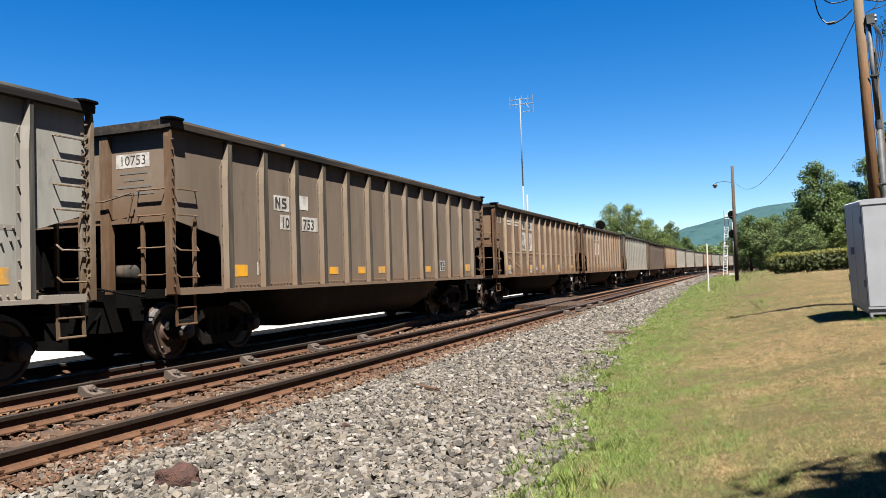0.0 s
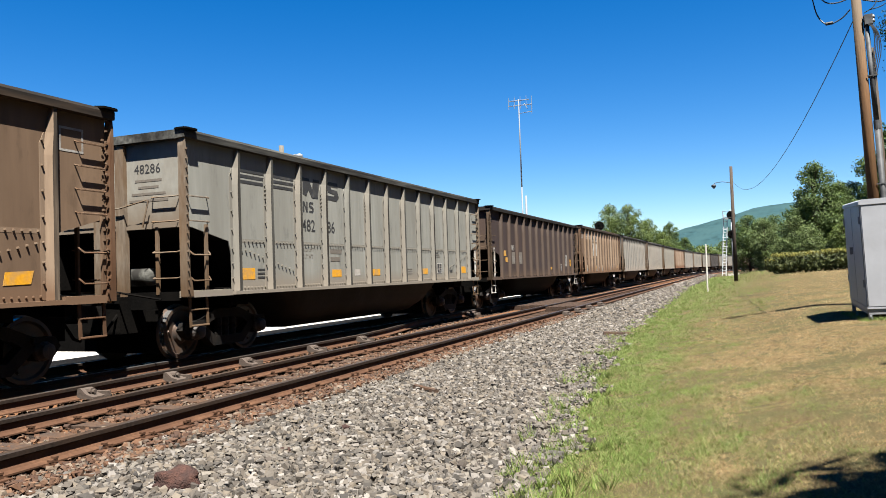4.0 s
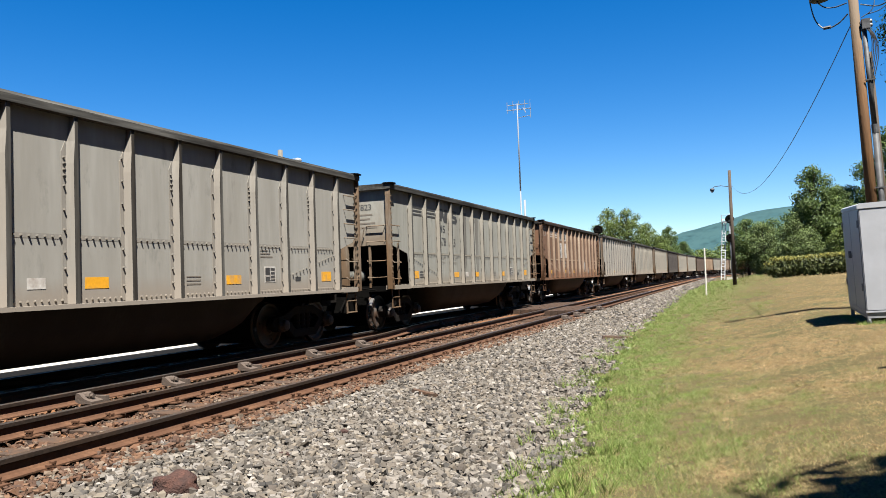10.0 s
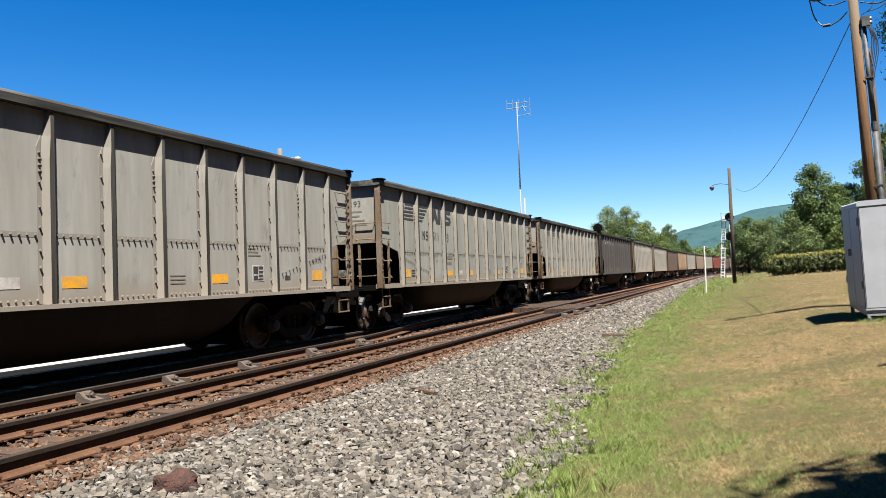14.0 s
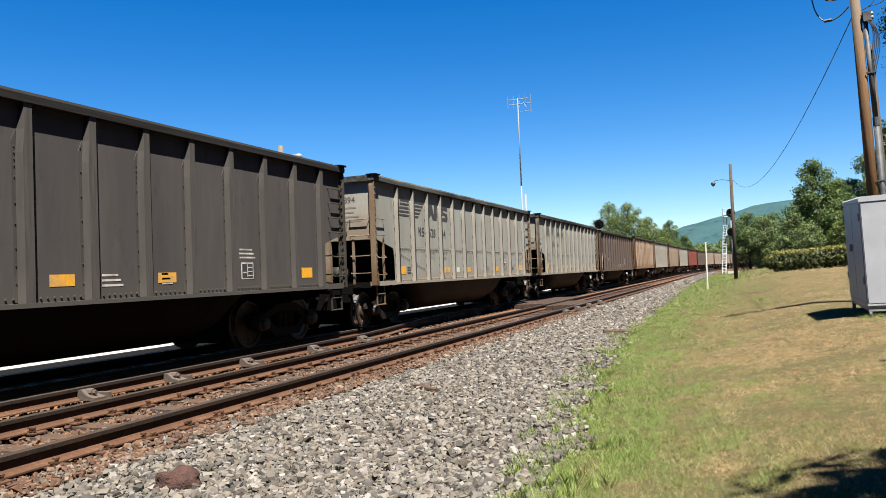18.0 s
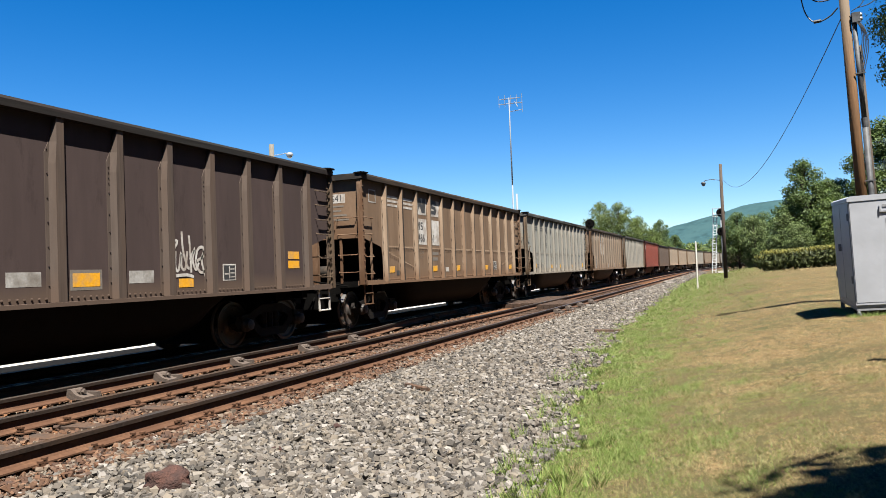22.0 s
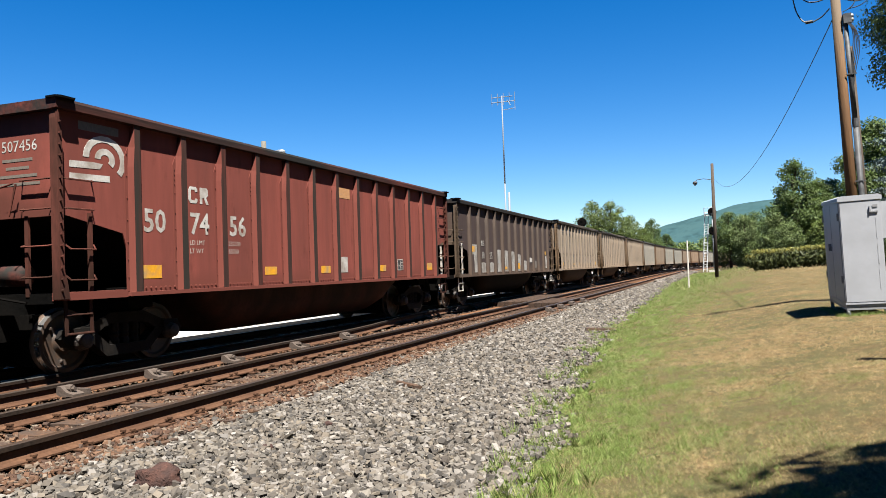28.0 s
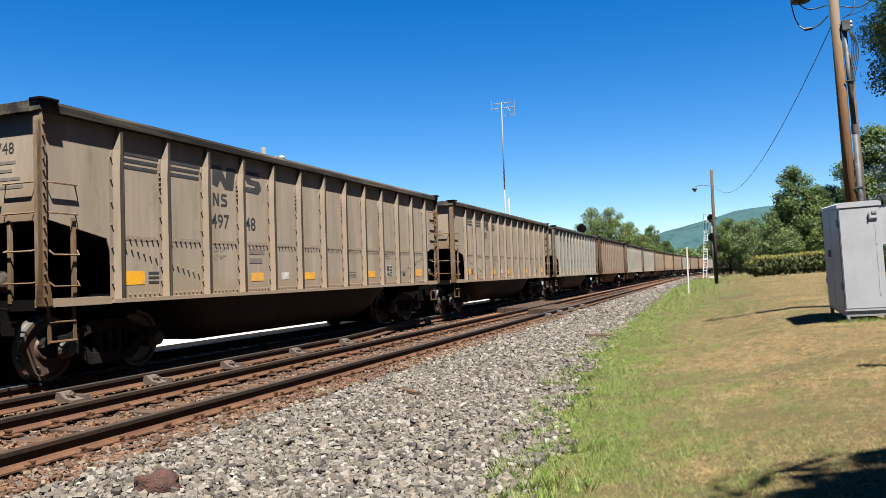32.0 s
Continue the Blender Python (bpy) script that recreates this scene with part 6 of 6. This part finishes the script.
marker_post()
M_POLE = mat("weathered_pole_wood", (0.1089, 0.0548, 0.0218), 0.85, 0.3, 1.6, 24, 0.45, second=(0.0759, 0.0422, 0.0224), amount=0.4, streak=0.12, sheen=0.15, stain_shade=((6.4, 3.6, (0.0825, 0.0627, 0.0436), 0.9),))
M_POLED = mat("dark_pole_wood", (0.0366, 0.0274, 0.0207), 0.85, 0.25, 1.2, 24, 0.35, streak=0.15, sheen=0.15)
M_PIPE = mat("grey_conduit", (0.0496, 0.0512, 0.0544), 0.6, 0.2, 3, 30, 0.08, second=(0.0195, 0.0195, 0.0205), sheen=0.2)
M_CABLE = mat("black_cable", (0.0092, 0.0092, 0.0098), 0.6, 0.2)
M_PORC = mat("pale_porcelain", (0.1037, 0.1098, 0.1098), 0.35, 0.1)


def wire(name, a, b, sag, r, label, n=24, cat="cable"):
    a, b = Vector(a), Vector(b)
    pts = [a.lerp(b, i / n) - Vector((0, 0, sag * 4 * (i / n) * (1 - i / n))) for i in range(n + 1)]
    return tagged(part(name, tubes(r, pts, sides=5), M_CABLE), label, cat)


def soft(*pts):
    """A smooth run through the points."""
    v = [Vector(q) for q in pts]
    v = [v[0] * 2 - v[1]] + v + [v[-1] * 2 - v[-2]]
    out = []
    for a, b, c, d in zip(v, v[1:], v[2:], v[3:]):
        for i in range(6):
            f = i / 6
            out.append(0.5 * (2 * b + (c - a) * f + (2 * a - 5 * b + 4 * c - d) * f * f + (3 * b - a - 3 * c + d) * f ** 3))
    return out + [v[-2]]


def utility_pole():
    top = tagged(new("utility_pole"), "tall weathered wooden utility pole with grey conduits", "utility pole")
    part("pole", made(tube, [(0, 0, -0.1), (0, 0, 4), (0, 0, 8.2)], 0.115, 18, 0.085), M_POLE, top, smooth=True)
    part("conduit", made(tube, [(0.172, -0.05, -0.1), (0.17, -0.05, 3.6)], 0.058, 12), M_PIPE, top, "grey metal conduit", smooth=True)
    part("conduit", made(tube, [(0.17, -0.05, 3.6), (0.14, -0.05, 5.7)], 0.046, 12), M_PIPE, top, "grey metal conduit", smooth=True)
    part("conduit", made(tube, [(0.235, 0.06, -0.1), (0.19, 0.06, 5.2)], 0.07, 12), M_POLED, top, "dark wooden cable cover", smooth=True)
    part("coupling", made(lathe, [(3.52, 0.064), (3.7, 0.064)], "z", 12, (0.17, -0.05, 0)), M_PIPE, top)
    for z in (0.9, 2.4, 4.6):
        part("bracket", boxes((0.06, 0.26, -0.115, -0.1, z, z + 0.025), (0.1, 0.13, -0.1, 0.05, z, z + 0.025)), M_PIPE, top)
    part("weatherhead", boxes((0.1, 0.25, -0.14, 0.03, 5.66, 5.86)), M_PIPE, top, bevel=0.03)
    for z in (5.72, 5.8):
        part("insulator", made(lathe, [(0.0, 0.03), (0.02, 0.045), (0.05, 0.045), (0.07, 0.03)], "x", 10, (0.22, -0.1, z)), M_PORC, top, smooth=True)
    for k in range(5):
        part("service_cable", tubes(0.009, soft((0.13 + 0.02 * k, -0.12, 5.68), (0.22 + 0.025 * k, -0.14, 5.57 - 0.03 * k), (0.25 + 0.025 * k, -0.12, 5.35 - 0.06 * k), (0.21 + 0.008 * k, -0.09, 5.0 - 0.09 * k), (0.18, -0.08, 4.7 - 0.1 * k)), sides=5), M_CABLE, top)
    part("splice_wire", tubes(0.009, soft((0.1, -0.1, 5.9), (0.28, -0.12, 6.0), (0.36, -0.1, 6.2), (0.3, -0.06, 6.5)), soft((0.2, -0.1, 5.95), (0.42, -0.14, 5.98), (0.62, -0.16, 6.1))), M_CABLE, top)
    lamp = part("lamp_head", made(lathe, [(6.62, 0.05), (6.58, 0.17), (6.47, 0.2), (6.45, 0.17)], "z", 14, (-0.6, 0.1, 0)), M_PIPE, top, "grey lamp head", smooth=True)
    part("lamp_arm", tubes(0.02, [(-0.1, 0, 6.75), (-0.35, 0.06, 6.78), (-0.6, 0.1, 6.62)]), M_PIPE, lamp)
    part("loop_cable", tubes(0.02 * 0.7, soft((-0.12, 0, 6.05), (-0.3, 0.05, 5.9), (-0.55, 0.1, 5.85), (-0.72, 0.15, 6.1), (-0.8, 0.15, 6.6))), M_CABLE, top)
    part("splice", made(tube, [(-0.44, 0.08, 5.86), (-0.58, 0.1, 5.86)], 0.035, 8), M_CABLE, top)
    part("loop_cable", tubes(0.018 * 0.7, soft((-0.12, 0, 6.28), (-0.35, 0.05, 6.25), (-0.55, 0.1, 6.32), (-0.75, 0.15, 6.6))), M_CABLE, top)
    part("loop_cable", tubes(0.018 * 0.7, soft((0.12, 0, 6.2), (0.5, -0.1, 6.1), (1.0, -0.3, 6.4))), M_CABLE, top)
    top.matrix_basis = pose(2.62, 17.6, ground_z(2.62, 17.6), 0, -1.8, 0)


utility_pole()
LAMP_POLE = (-0.46, 66.5)


def lamp_pole():
    top = tagged(new("lamp_pole"), "dark wooden pole carrying a small street lamp", "lamp pole")
    part("pole", made(tube, [(0, 0, -0.2), (0, 0, 9.35)], 0.16, 12, 0.12), M_POLED, top, smooth=True)
    part("arm", tubes(0.025, [(0, 0, 8.0), (-0.7, 0, 8.15), (-1.2, 0, 8.1), (-1.35, 0, 8.0)]), M_PIPE, top)
    lamp = part("lamp_head", made(lathe, [(7.98, 0.06), (7.95, 0.16), (7.84, 0.2), (7.8, 0.17)], "z", 14, (-1.38, 0, 0)), M_PIPE, top, smooth=True)
    part("globe", made(lathe, [(7.82, 0.15), (7.72, 0.14), (7.64, 0.07), (7.62, 0.02)], "z", 14, (-1.38, 0, 0)), M_PORC, lamp, "pale lamp globe", smooth=True)
    top.matrix_basis = pose(LAMP_POLE[0], LAMP_POLE[1], ground_z(*LAMP_POLE))


lamp_pole()
wire("service_wire", (2.35, 17.6, 6.2), (LAMP_POLE[0] + 0.15, LAMP_POLE[1], 8.0), 1.75, 0.01, "black service wire sagging between two poles")


def white_post():
    top = tagged(new("white_post"), "thin white post at the edge of the ballast", "marker post")
    part("shaft", made(lathe, [(-0.1, 0.045), (2.78, 0.045), (2.8, 0.02)], "z", 10), M_PVC, top)
    top.matrix_basis = pose(-1.91, 47.5, -0.25)


white_post()
M_GALV = mat("galvanised_steel", (0.13, 0.138, 0.148), 0.6, 0.1, 4, 30, 0.05)


M_LADDER = mat("bright_aluminium", (0.3, 0.31, 0.32), 0.5, 0.08, 4, 30, 0.04)


def signal(x, y, h, ladder, label, heads=((7.9, 0), (5.4, 0))):
    top = tagged(new("railway_signal"), label, "railway signal")
    part("mast", made(tube, [(0, 0, 0), (0, 0, h)], 0.1, 10, 0.09), M_GALV, top, smooth=True)
    for z, dx in heads:
        hd = part("target", made(lathe, [(-0.03, 0.55), (0.03, 0.55)], "y", 24, (0, -0.22, z)), M_BLACK, top, "round black signal target")
        for a in (90, 210, 330):
            c, s = 0.26 * math.cos(radians(a)), 0.26 * math.sin(radians(a))
            part("hood", made(lathe, [(-0.35, 0.13), (-0.24, 0.13)], "y", 12, (c, 0, z + s)), M_BLACK, hd)
        part("housing", boxes((-0.25, 0.25, -0.18, 0.12, z - 0.4, z + 0.4)), M_BLACK, top)
    if ladder:
        for sx in (-0.9, -0.45):
            part("ladder_rail", tubes(0.06, [(sx - 0.5, 0.2, 0), (sx, 0.2, h - 0.6)]), M_LADDER, top)
        for i in range(22):
            z = 0.3 + i * 0.36
            o = -0.5 * (1 - z / (h - 0.6))
            part("rung", tubes(0.035, [(-0.9 + o, 0.2, z), (-0.45 + o, 0.2, z)], sides=5), M_LADDER, top)
        for i in range(5):
            z = 2.6 + i * 1.2
            o = -0.5 * (1 - z / (h - 0.6))
            part("cage_hoop", tubes(0.04, [(-0.9 + o, 0.2, z), (-1.0 + o, -0.4, z), (-0.7 + o, -0.65, z), (-0.35 + o, -0.4, z), (-0.45 + o, 0.2, z)], sides=5), M_LADDER, top)
        part("platform", boxes((-1.0, 0.1, -0.3, 0.5, h - 1.0, h - 0.95)), M_GALV, top)
        part("railing", tubes(0.04, [(-1.0, -0.3, h - 0.1), (-1.0, 0.5, h - 0.1), (0.1, 0.5, h - 0.1)], [(-1.0, -0.3, h - 1), (-1.0, -0.3, h - 0.1)], [(-1.0, 0.5, h - 1), (-1.0, 0.5, h - 0.1)]), M_GALV, top)
    part("footing", boxes((-0.7, 0.7, -0.6, 0.6, -0.3, 0.25)), mat("pale_concrete", (0.244, 0.2318, 0.2074), 0.9), top, bevel=0.03)
    top.location = (x, y, ground_z(x, y))


signal(-1.0, 107, 8.6, True, "railway signal mast with black round targets and caged ladder")
signal(-15.6, 92, 7.2, False, "railway signal with a round black target behind the train", ((6.7, 0),))


M_MAST = mat("dull_grey_mast", (0.085, 0.095, 0.11), 0.7, 0.1, 4, 30, 0.05)


def antenna_mast():
    top = tagged(new("antenna_mast"), "slim grey radio mast with dipole antennas at its head", "radio mast")
    x, y = -18.2, 67.0
    h = 17.2
    part("lower_tube", made(tube, [(0, 0, 0), (0, 0, 9.2)], 0.075, 10, 0.07), M_MAST, top, smooth=True)
    part("side_tube", made(tube, [(0.35, 0, 0), (0.35, 0, 8.4)], 0.1, 10), M_MAST, top, smooth=True)
    part("upper_tube", made(tube, [(0, 0, 9.2), (0, 0, h)], 0.07, 10, 0.05), M_MAST, top, smooth=True)
    part("cross_arm", tubes(0.04, [(-1.0, 0, h - 0.55), (1.25, 0, h - 0.55)], [(-0.9, 0, h - 0.1), (1.0, 0, h - 0.1)]), M_MAST, top)
    for dx in (-0.95, -0.4, 0.15, 0.7, 1.2):
        part("dipole", tubes(0.025, [(dx, 0, h - 0.85), (dx, 0, h + 0.25)]), M_MAST, top)
    part("dipole", tubes(0.03, [(1.2, 0, h - 1.4), (1.2, 0, h - 0.5)], [(0, 0, h - 1.3), (1.2, 0, h - 1.2)]), M_MAST, top)
    part("dipole", tubes(0.03, [(0.5, 0, h - 0.4), (0.9, -0.4, h - 1.0)]), M_MAST, top)
    top.location = (x, y, ground_z(x, y))


antenna_mast()


M_BLEACH = mat("bleached_pole_wood", (0.075, 0.068, 0.057), 0.85, 0.2, 1.5, 24, 0.3, streak=0.15, sheen=0.1)


def yard_pole():
    top = tagged(new("yard_pole"), "wooden pole with a round lamp behind the train", "lamp pole")
    part("pole", made(tube, [(0, 0, 0), (0, 0, 10.8)], 0.2, 10, 0.17), M_BLEACH, top, smooth=True)
    part("arm", tubes(0.03, [(0, 0, 10.0), (1.0, 0.3, 10.15)]), M_GALV, top)
    lamp = part("lamp_head", made(lathe, [(10.2, 0.05), (10.15, 0.2), (10.0, 0.26), (9.95, 0.2)], "z", 12, (1.2, 0.35, 0)), M_GALV, top, smooth=True)
    part("globe", made(lathe, [(9.97, 0.18), (9.85, 0.16), (9.78, 0.05)], "z", 12, (1.2, 0.35, 0)), M_PORC, lamp, smooth=True)
    top.location = (-29.2, 45, ground_z(-29.2, 45))


yard_pole()


def loose(name, label, cat, x, y, sx, sy, sz, turn, material, seed):
    rng = random.Random(seed)
    bm = bmesh.new()
    bmesh.ops.create_icosphere(bm, subdivisions=3, radius=1)
    for v in bm.verts:
        q = v.co.copy()
        v.co *= 1 + 0.4 * noise.noise(q * 1.5 + Vector((seed, 0, 0))) + 0.16 * noise.noise(q * 4)
        v.co = Vector((v.co.x * sx, v.co.y * sy, v.co.z * sz))
    o = tagged(part(name, bm, material, smooth=True), label, cat)
    o.matrix_basis = pose(x, y, ground_z(x, y) + sz * 0.55, 0, 0, turn)
    return o


M_CLOD = mat("dark_red_clod", (0.0472, 0.0236, 0.0184), 0.95, 0.35, 12, 60, 0.9, second=(0.0262, 0.0157, 0.0137), amount=0.5, sheen=0.1)
loose("clod", "dark reddish lump of crumbly slag on the ballast", "slag lump", -4.1, 4.74, 0.19, 0.12, 0.1, 28, M_CLOD, 3)
loose("clod", "small dark reddish slag lump on the ballast", "slag lump", -3.9, 7.05, 0.05, 0.04, 0.03, 10, M_CLOD, 4)
loose("clod", "small dark reddish slag lump on the ballast", "slag lump", -3.95, 6.0, 0.06, 0.04, 0.03, 40, M_CLOD, 5)


def stick(name, label, x, y, ln, r, turn, material):
    bm = bmesh.new()
    prism(bm, [(-r, -r * 0.5), (r * 0.8, -r * 0.6), (r, r * 0.3), (r * 0.2, r * 0.7), (-r * 0.8, r * 0.5)], "x", -ln / 2, ln / 2)
    for v in bm.verts:
        v.co += Vector((random.Random(v.index).uniform(-0.03, 0.03), 0, 0))
    o = tagged(part(name, bm, material, bevel=0.004), label, "wood")
    o.matrix_basis = pose(x, y, ground_z(x, y) + r * 0.9, 0, 3, turn)


stick("wood_chunk", "splintered brown piece of sleeper wood on ballast", -4.0, 9.5, 0.46, 0.045, -30, M_TIE)
stick("wood_chunk", "flat brown piece of wood on the ballast", -2.75, 18.3, 0.7, 0.06, 20, M_TIE)
stick("wood_chunk", "dark splinter of wood at the rail", -4.95, 8.2, 0.3, 0.03, 60, M_TIE)


def rut(path, w, seed):
    """A shadow line painted on the turf: a row of small dark patches, uneven and broken."""
    rng = random.Random(seed)
    bm = bmesh.new()
    for a, b in zip(path, path[1:]):
        a, b = Vector(a), Vector(b)
        n = max(2, int((b - a).length / 0.16))
        for i in range(n):
            if rng.random() < 0.25:
                continue
            q = a.lerp(b, (i + rng.random()) / n)
            k = w * rng.uniform(0.4, 1.2)
            ring = []
            for m in range(8):
                g = math.tau * m / 8
                x, y = q.x + k * 1.6 * math.cos(g) * rng.uniform(0.7, 1.2), q.y + k * math.sin(g) * rng.uniform(0.7, 1.2)
                ring.append(bm.verts.new((x, y, ground_z(x, y) + 0.016)))
            bm.faces.new(ring)
    tagged(part("tyre_rut", bm, M_SHADOWLINE), "narrow broken dark line painted as a shadow across the dry lawn", "rut", kind="structure")


M_SHADOWLINE = mat("dark_shadow_patch", (0.0293, 0.0234, 0.0156), 0.95, 0.3, 8, 40, 0.4, sheen=0.1)
# dark patches stand in for a thin shadow cast across the lawn
rut([(-0.5, 34.9, 0), (0.54, 31.2, 0), (1.28, 29.1, 0), (2.86, 26.8, 0)], 0.07, 1)
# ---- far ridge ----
# the blue haze of distance is mixed into this base colour
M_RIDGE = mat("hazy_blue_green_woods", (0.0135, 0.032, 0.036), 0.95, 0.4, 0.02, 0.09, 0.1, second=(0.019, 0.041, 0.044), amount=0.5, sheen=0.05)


def ridge():
    bm = bmesh.new()
    rows = []
    for j in range(9):
        f = j / 8
        row = []
        for i in range(120):
            x = -900 + i * 30
            crest = np.interp(x, (-900, -420, -240, -130, -40, 40, 90, 150, 300, 600, 1200, 2700), (0, 12, 40, 84, 108, 126, 133, 138, 140, 120, 90, 60))
            z = crest * math.sin(f * math.pi / 2) + 5 * noise.noise(Vector((x * 0.012, f * 5, 0))) * f + 2.0 * noise.noise(Vector((x * 0.06, f * 15, 4))) * f
            row.append(bm.verts.new((x, 1500 + 350 * f, z - 3 * (1 - f))))
        rows.append(row)
    for a, b in zip(rows, rows[1:]):
        for i in range(len(a) - 1):
            f = bm.faces.new((a[i], a[i + 1], b[i + 1], b[i]))
            f.smooth = True
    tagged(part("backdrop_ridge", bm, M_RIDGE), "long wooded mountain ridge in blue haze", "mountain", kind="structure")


ridge()

motions()
